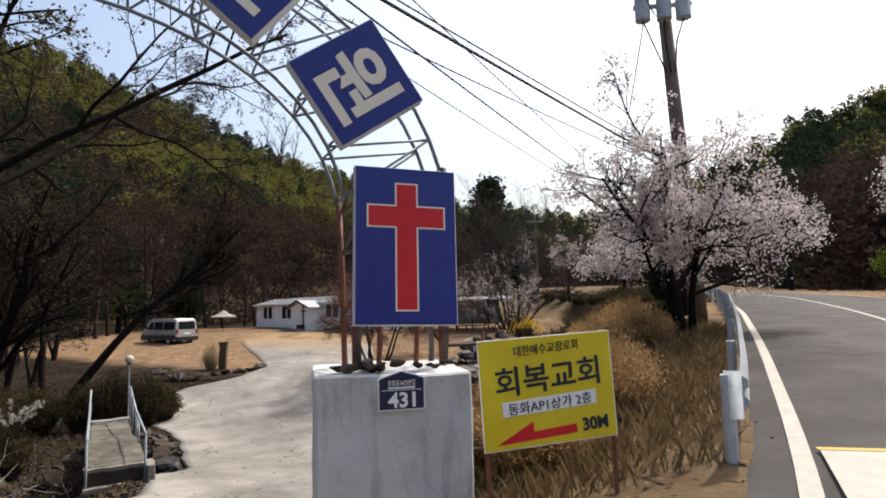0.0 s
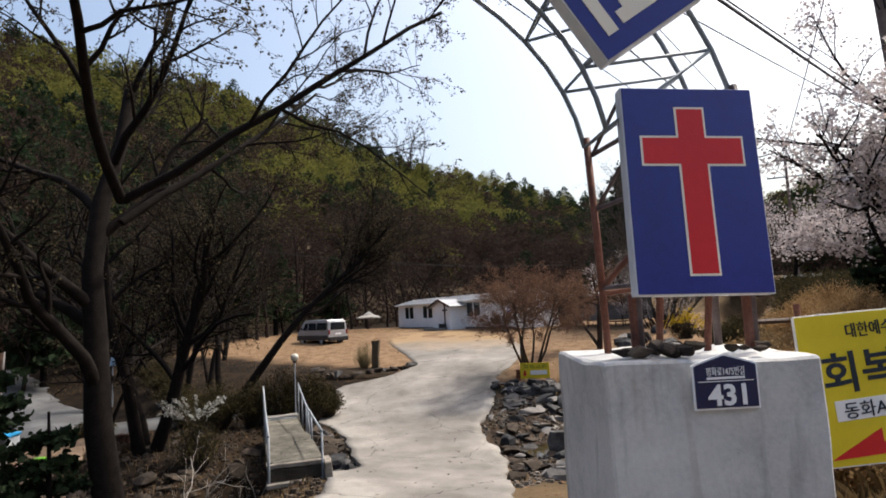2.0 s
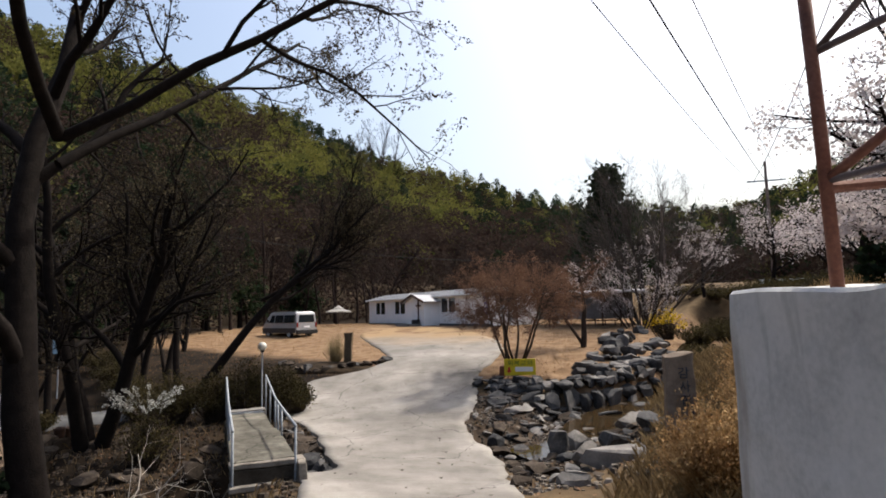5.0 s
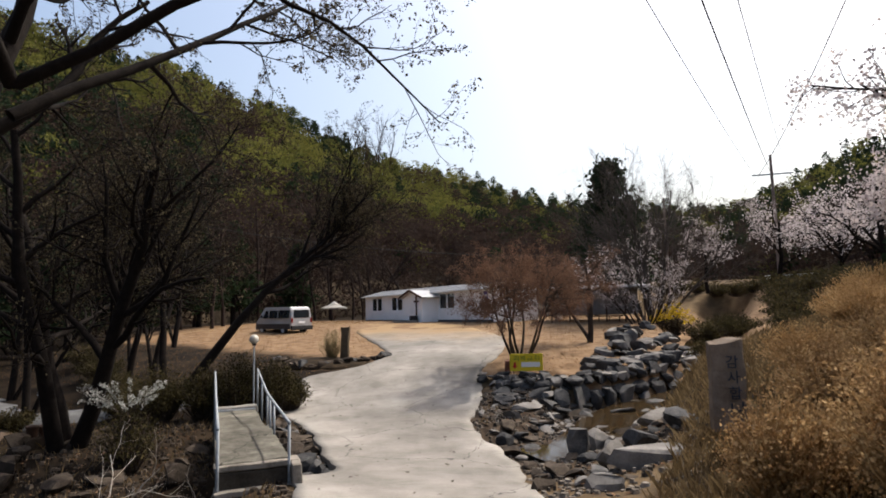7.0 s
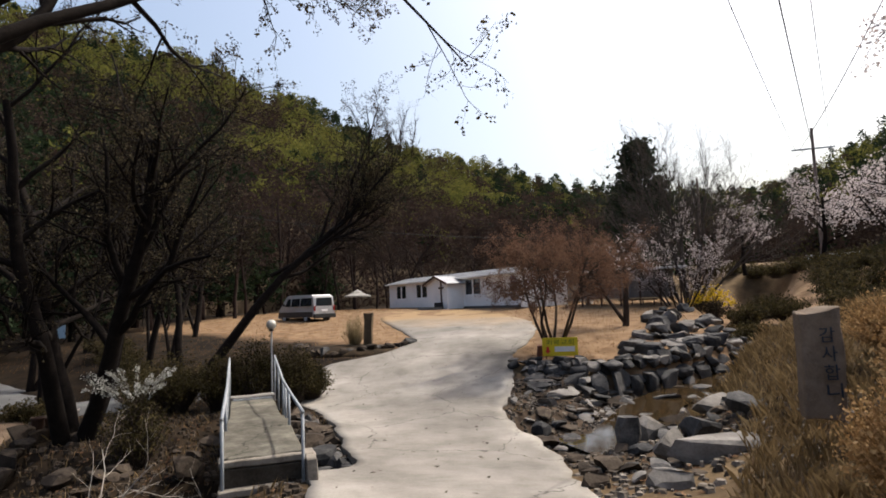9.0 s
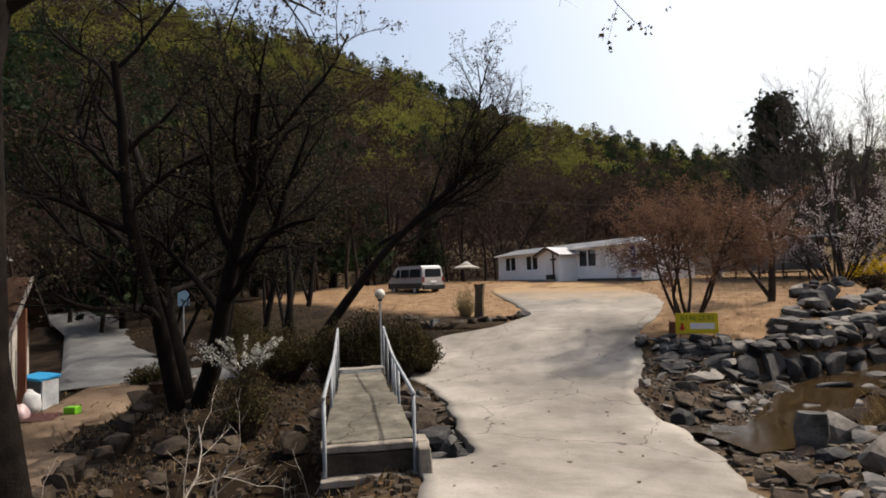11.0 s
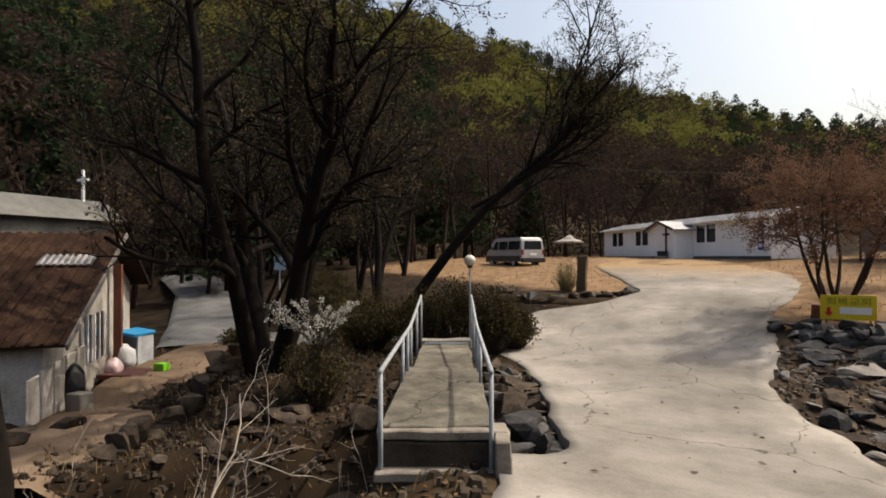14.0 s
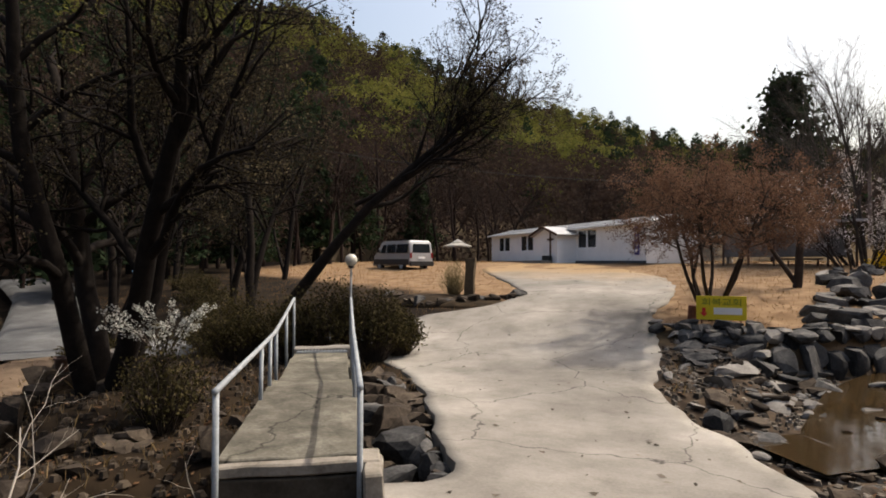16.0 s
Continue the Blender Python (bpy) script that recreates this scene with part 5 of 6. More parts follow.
# ---- woods on the hills ----
def clump_wood(name, spots, mat, per, shape, size, label, seed):
    """Many crowns as loose small leaves, in one mesh."""
    rng = np.random.default_rng(seed)
    n = len(spots)
    c = np.repeat(np.array(spots, float), per, axis=0)
    k = rng.random((n * per, 1)) ** 0.75
    a = rng.random((n * per, 1)) * 2 * np.pi
    q = np.sqrt(rng.random((n * per, 1)))
    prof = 1.3 * np.sqrt(np.clip(k, 0.05, 1)) * (1 - k) ** 0.6 if shape == "egg" else np.sqrt(np.clip(1 - (2 * k - 1) ** 2, 0.05, 1))
    lump = 1 + 0.35 * np.sin(3 * a + c[:, 3:4] * 7) * np.sin(5 * k + c[:, 3:4])
    p = np.concatenate([c[:, :1] + q * prof * lump * c[:, 4:5] * np.cos(a), c[:, 1:2] + q * prof * lump * c[:, 4:5] * np.sin(a), c[:, 2:3] + c[:, 3:4] * (0.12 + 0.9 * k)], 1)
    t1, t2 = rng.normal(size=(n * per, 3)), rng.normal(size=(n * per, 3))
    t1 *= size / np.linalg.norm(t1, axis=1, keepdims=True)
    t2 *= size / np.linalg.norm(t2, axis=1, keepdims=True)
    v = np.stack([p, p + t1, p + t2], 1).reshape(-1, 3)
    me = bpy.data.meshes.new(name)
    me.vertices.add(len(v))
    me.vertices.foreach_set("co", v.astype(np.float32).ravel())
    f = n * per
    me.loops.add(f * 3)
    me.loops.foreach_set("vertex_index", np.arange(f * 3, dtype=np.int32))
    me.polygons.add(f)
    me.polygons.foreach_set("loop_start", np.arange(0, f * 3, 3, dtype=np.int32))
    me.update(calc_edges=True)
    me.materials.append(mat)
    return tagged(new(name, me), label, "woods", kind="stuff")


rw = random.Random(12)
pines, greens, browns = [], [], []
for _ in range(5200):
    az = rw.uniform(-58, 100)
    k = rw.uniform(0.02, 1.0) ** 0.9
    x, y, z = hill_point(az, k)
    if x > 3 and y < 30 and x < 26:
        continue
    patch = noise.noise((az * 0.06, k * 2.2, 7)) + 0.25 * rw.gauss(0, 1)
    h = rw.uniform(6, 11)
    low = 1 - smooth(0.2, 0.55, k)
    if az > 36 and k < 0.62 and rw.random() < 0.85:
        (pines if rw.random() < 0.55 else browns).append((x, y, z - 0.5, h, h * 0.36))
    elif rw.random() < low * 0.9:
        browns.append((x, y, z - 0.5, h, h * rw.uniform(0.3, 0.42)))
    elif patch > 0.22 or (k > 0.93 and rw.random() < 0.4) or (az < 14 and rw.random() < 0.6):
        pines.append((x, y, z - 0.5, h * rw.uniform(0.7, 1.0), h * rw.uniform(0.3, 0.4)))
    elif patch > -0.35:
        greens.append((x, y, z - 0.5, h * 0.9, h * rw.uniform(0.35, 0.5)))
    else:
        browns.append((x, y, z - 0.5, h, h * rw.uniform(0.3, 0.42)))
clump_wood("pine_woods", pines, M_PINE, 210, "egg", 0.7, "dark green pines covering the hillside", 1)
clump_wood("spring_woods", greens, M_OLIVE, 210, "round", 0.65, "olive green spring woods on the hillside", 2)
clump_wood("brown_woods", browns, M_BROWNLEAF, 190, "round", 0.5, "bare brown woods at the foot of the hill", 3)

FAR = vary(BIG, segs=[5, 4, 3, 3], sides=[6, 4, 3, 3], n=[9, 8, 6], ratio=[0.5, 0.5, 0.5], angle=[42, 42, 42], lift=[0.03, 0.06, 0.05, 0.0], leaves=1, size=0.16)
srcs = []
for i in range(4):
    srcs.append(make_tree("woodland_tree", pose(-30 - 3 * i, 60 + 2 * i, -0.3), 400 + i, [((0, 0, 0), (rw.uniform(-0.15, 0.15), 0, 1), rw.uniform(8, 11), 0.16)], FAR, M_BARE, M_BROWNLEAF, "bare brown tree at the wood's edge", group="trees at the wood's edge", leaf_name="crown"))
for i in range(62):
    az = rw.uniform(14, 82) if i > 6 else rw.uniform(-6, 14)
    r = lerp_table(az, [(-6, 74), (10, 72), (16, 64), (24, 58), (32, 50), (45, 42), (60, 36), (82, 34)]) + rw.uniform(0, 10)
    a = radians(az)
    x, y = HX - math.sin(a) * r, HY + math.cos(a) * r
    if 22 < az < 31.5 and r < 60:
        continue
    z = max(height(x, y, False), -3.0)
    copy_thing(srcs[i % 4], pose(x, y, z - 0.15, 0, 0, rw.uniform(0, 360)) @ Matrix.Scale(rw.uniform(0.75, 1.15), 4))
# tall poplars on the skyline
for i, (az, r, h) in enumerate(((21.3, 178, 21), (20.4, 180, 19), (22.2, 179, 18), (21.8, 181, 20))):
    a = radians(az)
    p = (HX - math.sin(a) * r, HY + math.cos(a) * r)
    zz = hill_point(az, (r - foot(az)) / 130)[2]
    make_tree("poplar", pose(p[0], p[1], zz - 0.5), 430 + i, [((0, 0, 0), (0.0, 0, 1), h, 0.2)], vary(FAR, ratio=[0.4, 0.5, 0.5], angle=[26, 24, 24], lift=[0.02, 0.12, 0.1, 0], leaves=0), M_BARE, M_BUD, "tall slim bare poplar on the hillside", group="poplars")

# ---- lane and the low house ----
# concrete toned down so its colour holds the tree shade over the lane
M_LANE = material("shaded_lane_concrete", [(0.06, 0.06, 0.06), (0.1, 0.1, 0.1), (0.17, 0.17, 0.17)], 0.7, 0.85, 0.3, 25)


def lane(points, half, name="lane"):
    """A paved strip laid on the ground."""
    out = []
    for (xa, ya), (xb, yb) in zip(points, points[1:]):
        for k in range(6):
            x, y = xa + (xb - xa) * k / 6, ya + (yb - ya) * k / 6
            out.append((x, y, height(x, y, False) + 0.12))
    return strip(name, out, half, M_LANE, 0, 0.25)


tagged(lane([(-23.6, 19.4), (-28.5, 22.6), (-36.0, 27.0), (-46.0, 31.0)], 2.0), "grey concrete lane past the low house", "lane", kind="structure")
tagged(lane([(-24.5, 20.6), (-20.5, 23.2), (-17.0, 24.4), (-14.6, 24.9)], 1.0), "concrete path joining the driveway", "lane", kind="structure")

M_PATH = material("beaten_earth", [(0.09, 0.062, 0.042), (0.15, 0.108, 0.075), (0.21, 0.155, 0.11)], 1.2, 0.92, 0.4, 20)
PTH = [(-14.0, 9.6), (-16.0, 11.7), (-18.3, 13.6), (-20.4, 15.6), (-22.6, 18.0), (-24.0, 19.6)]
tagged(strip("yard_path", [(a[0] + (b[0] - a[0]) * k / 6, a[1] + (b[1] - a[1]) * k / 6, height(a[0] + (b[0] - a[0]) * k / 6, a[1] + (b[1] - a[1]) * k / 6, False) + 0.1) for a, b in zip(PTH, PTH[1:]) for k in range(6)], 1.0, M_PATH, 0, 0.25), "tan beaten earth yard path", "path", kind="structure")

M_TILE = material("rusty_sheet_roof", [(0.011, 0.006, 0.004), (0.03, 0.0155, 0.0095), (0.072, 0.041, 0.025)], 1.6, 0.88, 0.3, 12)
M_PLASTER = material("stained_plaster", [(0.1, 0.088, 0.072), (0.17, 0.152, 0.13), (0.25, 0.23, 0.2)], 1.2, 0.85, 0.2, 20)
# local x along the gable to the far end, local y into the house
M_PLASTERW = material("whitewashed_plaster", [(0.2, 0.185, 0.16), (0.36, 0.34, 0.31), (0.52, 0.5, 0.47)], 1.4, 0.85, 0.25, 20)
low = empty("low_house", facing(-22.0, 14.89, -3.2, -0.809, 0.588), "low white-plastered house with a rusty sheet roof", "house")
LN, LF, LK, LTOP = 5.2, 3.3, 0.46, 3.95      # gable reach towards the drive and away, roof slope, ridge height
GABLE = [(-LN + 0.35, 0), (LF - 0.35, 0), (LF - 0.35, LTOP - LK * (LF - 0.35)), (0, LTOP), (-LN + 0.35, LTOP - LK * (LN - 0.35))]
part("gable_wall", prism(GABLE, 0.2, pose(0, 0, 0)), M_PLASTERW, low, "white-washed gable wall with grey stains")
part("eave_wall", box(9.0, 0.2, LTOP - LK * LN, pose(-LN + 0.45, 4.7, 0, 0, 0, 90)), M_PLASTERW, low)
part("back_wall", box(9.0, 0.2, LTOP - LK * LF, pose(LF - 0.45, 4.7, 0, 0, 0, 90)), M_PLASTER, low)
for sgn, reach in ((-1, LN), (1, LF)):
    tilt_ = math.degrees(math.atan(LK))
    rl = math.hypot(reach, reach * LK)
    rm = pose(0, -0.5, LTOP + 0.06, 0, tilt_ * sgn, 0)
    r = part("roof_slope", box(rl, 9.8, 0.06, rm @ pose(sgn * rl / 2, 4.9, 0)), M_TILE, low)
    for k in range(40):
        part("roof_rib", box(rl, 0.07, 0.035, rm @ pose(sgn * rl / 2, 0.15 + 0.245 * k, 0.06)), M_TILE, r)
    part("bargeboard", box(rl + 0.05, 0.05, 0.12, rm @ pose(sgn * rl / 2, -0.028, -0.05)), M_SHED if sgn < 0 else M_BARK, low, "pale verge board" if sgn < 0 else "dark verge board")
part("patch_sheet", box(0.55, 1.2, 0.03, pose(0, -0.5, LTOP + 0.06, 0, -math.degrees(math.atan(LK)), 0) @ pose(-1.9, 0.95, 0.1)), M_SHED, low, "pale corrugated patch sheet")
for k in range(8):
    part("patch_rib", box(0.55, 0.05, 0.03, pose(0, -0.5, LTOP + 0.06, 0, -math.degrees(math.atan(LK)), 0) @ pose(-1.9, 0.43 + 0.145 * k, 0.13)), M_ROOFW, low)
for x, w, z0, hh in ((-0.9, 0.9, 0.75, 1.2), (-2.0, 0.8, 0.75, 1.2), (1.3, 0.9, 0.9, 1.1)):
    wn = part("window", box(w, 0.04, hh, pose(x, -0.03, z0)), M_GLASSD, low)
    for dx in (-w / 2, 0, w / 2):
        part("frame", box(0.06, 0.06, hh, pose(x + dx, -0.05, z0)), M_WHITE, wn)
part("door_post", box(0.2, 0.2, 3.1, pose(0.25, -0.25, 0.1)), material("red_brown_post", [(0.12, 0.045, 0.03), (0.18, 0.07, 0.045)], 4, 0.7), low, "red-brown corner post")
for k in range(5):
    part("shutter_sheet", rough_box(0.62, 0.06, 1.35, 3, 0.012, 60 + k, pose(-2.7 - 0.75 * k, -0.1, -0.05 - 0.04 * k)), M_PLASTERW, low, "white painted sheet panel")

binm = material("dark_grey_plastic", [(0.03, 0.035, 0.045), (0.05, 0.055, 0.07)], 4, 0.5, 0.05)
crate = empty("storage_bin", pose(-22.7, 16.05, -3.02, 0, 0, 15) @ Matrix.Scale(0.92, 4), "tall grey storage bin under a bright blue cover", "bin")
part("body", box(0.75, 0.7, 1.0, None, 0.03), binm, crate)
part("cover", box(0.85, 0.8, 0.1, pose(0, 0, 1.0, 4, 5, 0), 0.03), material("blue_tarp", [(0.01, 0.16, 0.36), (0.02, 0.24, 0.48)], 6, 0.5, 0.3), crate, "bright blue tarpaulin")
part("panel", box(0.05, 0.6, 0.9, pose(0.4, 0, 0.05)), M_STEEL, crate, "grey side panel")


def sack(name, x, y, z, s, seed, mat, label, cat="bag"):
    bm = bmesh.new()
    bmesh.ops.create_icosphere(bm, subdivisions=3, radius=0.5)
    for v in bm.verts:
        v.co *= 1 + 0.28 * noise.noise(v.co * 3.5 + Vector((seed, 0, 0))) + 0.1 * noise.noise(v.co * 9)
        v.co.z = max(v.co.z, -0.38)
    bm.transform(Matrix.Translation((x, y, z + 0.36 * s[2])) @ Matrix.Diagonal((s[0], s[1], s[2], 1)))
    ob = obj(name, bm, mat, smooth=True)
    return tagged(ob, label, cat)


sack("plastic_bag", -22.1, 15.45, -3.02, (0.7, 0.6, 0.85), 2, material("white_plastic_film", [(0.4, 0.41, 0.43), (0.62, 0.63, 0.65)], 3, 0.25, 0.3), "crumpled white plastic bag beside the bin")
sack("black_sack", -19.0, 12.9, -3.02, (0.7, 0.6, 1.0), 5, material("black_plastic_film", [(0.008, 0.008, 0.009), (0.02, 0.02, 0.022)], 3, 0.3, 0.3), "black plastic sack leaning on the yard wall")
sack("pink_bag", -21.2, 14.75, -3.02, (0.5, 0.45, 0.6), 8, material("pale_pink_film", [(0.4, 0.28, 0.3), (0.5, 0.38, 0.4)], 4, 0.4, 0.3), "pale pink bundle by the wall")
tagged(obj("floor_mat", box(1.5, 1.1, 0.12, pose(-20.7, 15.1, -2.98, 0, 0, 30), 0.02), material("maroon_board", [(0.05, 0.016, 0.014), (0.08, 0.03, 0.025)], 4, 0.7)), "maroon low wooden platform by the lane", "platform")
tagged(obj("basket", box(0.35, 0.25, 0.2, pose(-20.3, 15.6, -2.86, 0, 0, 20), 0.03), material("lime_plastic", [(0.12, 0.4, 0.02), (0.18, 0.5, 0.03)], 4, 0.4)), "small lime green plastic basket", "basket")
tagged(obj("planter", box(0.4, 0.35, 0.4, pose(-18.15, 12.75, -3.05, 0, 0, 20), 0.03), M_CONC), "square grey planter by the wall", "planter")
for i, (x, y, s) in enumerate(((-17.3, 16.4, 0.32), (-16.9, 15.9, 0.28), (-17.5, 17.0, 0.42), (-16.6, 15.4, 0.28))):
    pot = empty("flower_pot", pose(x, y, height(x, y) + 0.25), "old earthenware pot on the rock wall", "pot", "pots on the wall")
    bm = bmesh.new()
    prof = [(0.62, 0.0), (0.8, 0.5), (0.85, 1.0), (0.95, 1.05), (0.95, 1.2), (0.8, 1.2), (0.72, 0.9)]
    rings = [[bm.verts.new((s * q * 0.6 * math.cos(2 * math.pi * k / 14), s * q * 0.6 * math.sin(2 * math.pi * k / 14), s * h)) for k in range(14)] for q, h in prof]
    for a, b in zip(rings, rings[1:]):
        for k in range(14):
            bm.faces.new((a[k], a[(k + 1) % 14], b[(k + 1) % 14], b[k]))
    bm.faces.new(rings[0][::-1])
    bm.faces.new(rings[-1])
    part("body", bm, (M_WOOD if i % 2 else M_SHED), pot, smooth=True)
bush("round_bush", -23.0, 20.0, height(-23.0, 20.0) - 0.05, 0.9, 0.9, 0.9, 290, 150, 26, M_TWIG, M_EVER, "low dark clipped bush at the lane's edge", 0.07)

M_CHAPEL = material("old_grey_sheet", [(0.06, 0.06, 0.056), (0.095, 0.095, 0.088), (0.14, 0.138, 0.13)], 0.9, 0.8, 0.2, 12)
far_house = empty("far_chapel", pose(-38.5, 17.5, -2.6, 0, 0, 20), "pale distant chapel roof with a small white cross", "house")
part("wall", box(7, 6, 4.6), M_CHAPEL, far_house)
part("roof", prism([(-3.9, 4.6), (3.9, 4.6), (2.2, 5.7), (-2.2, 5.7)], 6.6, pose(0, -3.3, 0)), M_CHAPEL, far_house)
part("roof_cross", prism(cross_outline(0.7, 1.6, 0.12, 1.1, 0), 0.1, pose(2.3, 1.9, 5.6)), M_WHITEP, far_house, "white cross")
notice = empty("notice_board", pose(-27.0, 24.5, height(-27, 24.5), 0, 0, 55), "small pale blue notice board on a post", "notice board")
part("panel", box(0.5, 0.04, 0.7, pose(0, 0, 2.1)), material("pale_blue_board", [(0.16, 0.26, 0.36), (0.22, 0.33, 0.44)], 3, 0.5, 0), notice)
part("post", tube([(0, 0.04, -0.1), (0, 0.04, 2.6)], 0.03, 8), M_STEEL, notice)

# ---- things on the yard ----
stump = empty("standing_stone_post", pose(-14.45, 29.3, -1.32), "weathered brown wooden stump in the bed", "stump")
part("trunk", rough_box(0.34, 0.28, 1.5, 4, 0.04, 31, pose(0, 0, 0, 0, 3, 10)), material("old_grey_wood", [(0.06, 0.045, 0.03), (0.12, 0.09, 0.06)], 5, 0.9, 0.5), stump)
mini = empty("direction_board", pose(-5.62, 26.75, -1.66, 0, 0, 8) @ Matrix.Scale(1.1, 4), "small yellow church direction board on short legs", "sign board")
part("panel", box(1.15, 0.04, 0.6, pose(0, 0, 0.1), 0.005), M_YELLOW, mini)
text_mesh("회복교회", 0.2, material("green_print", [(0.1, 0.16, 0.02), (0.14, 0.22, 0.03)], 4, 0.5, 0), mini, pose(0, -0.025, 0.55), width=0.9)
part("strip", box(0.65, 0.01, 0.17, pose(0.15, -0.025, 0.24)), M_WHITEP, mini, "white strip")
part("arrow", prism([(-0.1, 0.1), (0, 0), (0.1, 0.1), (0.04, 0.1), (0.04, 0.22), (-0.04, 0.22), (-0.04, 0.1)], 0.01, pose(-0.4, -0.03, 0.18)), M_RED, mini, "red arrow")
for x in (-0.45, 0.45):
    part("leg", tube([(x, 0.04, -0.1), (x, 0.04, 0.6)], 0.02, 6), M_RUST, mini)
tagged(obj("garden_ornament", box(0.22, 0.2, 0.55, pose(-6.4, 26.9, -1.72, 0, 4, 0), 0.05), M_RUST), "small red-brown garden ornament by the board", "ornament")

slab = empty("inscribed_stone", pose(-0.82, 12.9, -1.0, 0, 0, 8), "tall grey standing stone with carved dark writing", "stone")
part("block", rough_box(0.47, 0.2, 1.3, 5, 0.035, 41), material("pale_grey_granite", [(0.11, 0.082, 0.06), (0.165, 0.128, 0.098), (0.215, 0.172, 0.134)], 4, 0.85, 0.4), slab)
for i, ch in enumerate("감사합니"):
    text_mesh(ch, 0.2, M_INK, slab, pose(0.05 + 0.012 * i, -0.125, 1.0 - 0.22 * i), width=0.17, name="letter")

# ---- guardrail ----
guard = empty("guardrail", pose(0, 0, 0), "grey galvanised steel guardrail on posts", "guardrail")
gp = [Vector((x, y, z)) for x, y, z in road_points(-3.68, 4.3, 60, 1.0)]
prof = [(0.02, 0.42), (-0.05, 0.48), (-0.05, 0.54), (0.03, 0.60), (-0.05, 0.66), (-0.05, 0.72), (0.02, 0.78)]
bm = bmesh.new()
rows_ = []
for i, p in enumerate(gp):
    d = (gp[min(i + 1, len(gp) - 1)] - gp[max(0, i - 1)]).normalized()
    side = Vector((d.y, -d.x, 0)).normalized()
    rows_.append([bm.verts.new(p + side * -o + Vector((0, 0, h - 0.02))) for o, h in prof])
for a, b in zip(rows_, rows_[1:]):
    for k in range(len(prof) - 1):
        bm.faces.new((a[k], b[k], b[k + 1], a[k + 1]))
bmesh.ops.solidify(bm, geom=bm.faces[:], thickness=0.012)
part("beam", bm, M_STEEL, guard)
d0 = (gp[1] - gp[0]).normalized()
endm = facing(gp[0].x, gp[0].y, gp[0].z, d0.x, d0.y)
wing = bmesh.new()
arcp = [(0.08 * math.sin(radians(q)) * -1, 0.08 - 0.08 * math.cos(radians(q))) for q in range(0, 151, 15)]
lo_, hi_ = [], []
for u, w in arcp:
    lo_.append(wing.verts.new((u, w, 0.36)))
    hi_.append(wing.verts.new((u, w, 0.79)))
for i in range(len(arcp) - 1):
    wing.faces.new((lo_[i], lo_[i + 1], hi_[i + 1], hi_[i]))
bmesh.ops.solidify(wing, geom=wing.faces[:], thickness=0.014)
part("end_wing", wing, M_STEEL, guard, "curved end piece", smooth=True, m=endm)
for i in range(0, len(gp), 3):
    part("post", tube([gp[i] + Vector((-0.12, 0.03, -0.4)), gp[i] + Vector((-0.12, 0.03, 0.75))], 0.06, 10), M_STEEL, guard)

# ---- utility pole and wires ----
pole = empty("utility_pole", pose(5.95, 18.2, 0.4), "tall brown-grey concrete utility pole with transformers", "utility pole")
M_POLE = material("pole_concrete", [(0.1, 0.075, 0.065), (0.17, 0.135, 0.12), (0.22, 0.19, 0.17)], 2, 0.85, 0.2)
part("shaft", tube([(0, 0, -0.3), (-0.75, -0.5, 13.5)], [0.25, 0.16], 14), M_POLE, pole, smooth=True)
for dx in (-0.62, 0.0, 0.55):
    tr = part("transformer", tube([(-0.66 + dx, -0.75, 9.55), (-0.66 + dx, -0.75, 10.55)], 0.22, 14), M_STEEL, pole, "grey transformer can")
    part("bushing", tube([(-0.66 + dx, -0.75, 10.55), (-0.66 + dx, -0.75, 10.75)], 0.05, 8), M_WOOD, tr)
    part("lead", tube([(-0.66 + dx, -0.75, 9.55), (-0.66 + dx * 0.6, -0.7, 8.9), (-0.5 + dx * 0.2, -0.5, 8.0)], 0.025, 6), M_TYRE, pole)
part("bracket", box(1.7, 0.12, 0.1, pose(-0.66, -0.6, 10.0)), M_STEEL, pole)
pole_far = empty("utility_pole", pose(11.0, 57.0, 2.0), "distant utility pole with a crossarm", "utility pole")
part("shaft", tube([(0, 0, -0.3), (0, 0, 11.0)], [0.17, 0.11], 10), M_POLE, pole_far)
part("crossarm", box(3.0, 0.12, 0.12, pose(0, 0, 9.3)), M_STEEL, pole_far)
pole_mid = empty("utility_pole", pose(3.0, 62.0, 1.8), "distant utility pole with a crossarm", "utility pole")
part("shaft", tube([(0, 0, -0.3), (0, 0, 9.0)], [0.15, 0.1], 10), M_POLE, pole_mid)
part("crossarm", box(1.6, 0.1, 0.1, pose(0, 0, 8.4)), M_STEEL, pole_mid)


def wire(a, b, sag, r=0.012, label="black overhead power cable"):
    a, b = Vector(a), Vector(b)
    pts = [a.lerp(b, i / 20) - Vector((0, 0, sag * 4 * (i / 20) * (1 - i / 20))) for i in range(21)]
    return tagged(obj("overhead_cable", tube(pts, r, 5), M_TYRE), label, "cable", "overhead cables")


wire((5.5, 18.0, 5.6), (-6.0, -3.4, 5.0), 0.1, 0.022)
wire((5.5, 18.0, 5.8), (-6.2, -3.2, 5.25), 0.1, 0.012)
wire((5.5, 18.0, 5.5), (-6.4, -3.4, 4.75), 0.25, 0.009)
wire((5.1, 17.7, 10.2), (-2.0, 1.0, 10.4), 0.5, 0.02)
wire((5.4, 17.7, 12.4), (1.5, -6.0, 12.4), 0.4, 0.018)
wire((11.0, 57.0, 11.3), (-4.4, 1.5, 6.5), 0.3, 0.022)
wire((9.8, 57.0, 11.3), (-5.5, 1.5, 6.7), 0.35, 0.014)
wire((12.2, 57.0, 11.3), (-4.0, 1.5, 7.2), 0.3, 0.014)
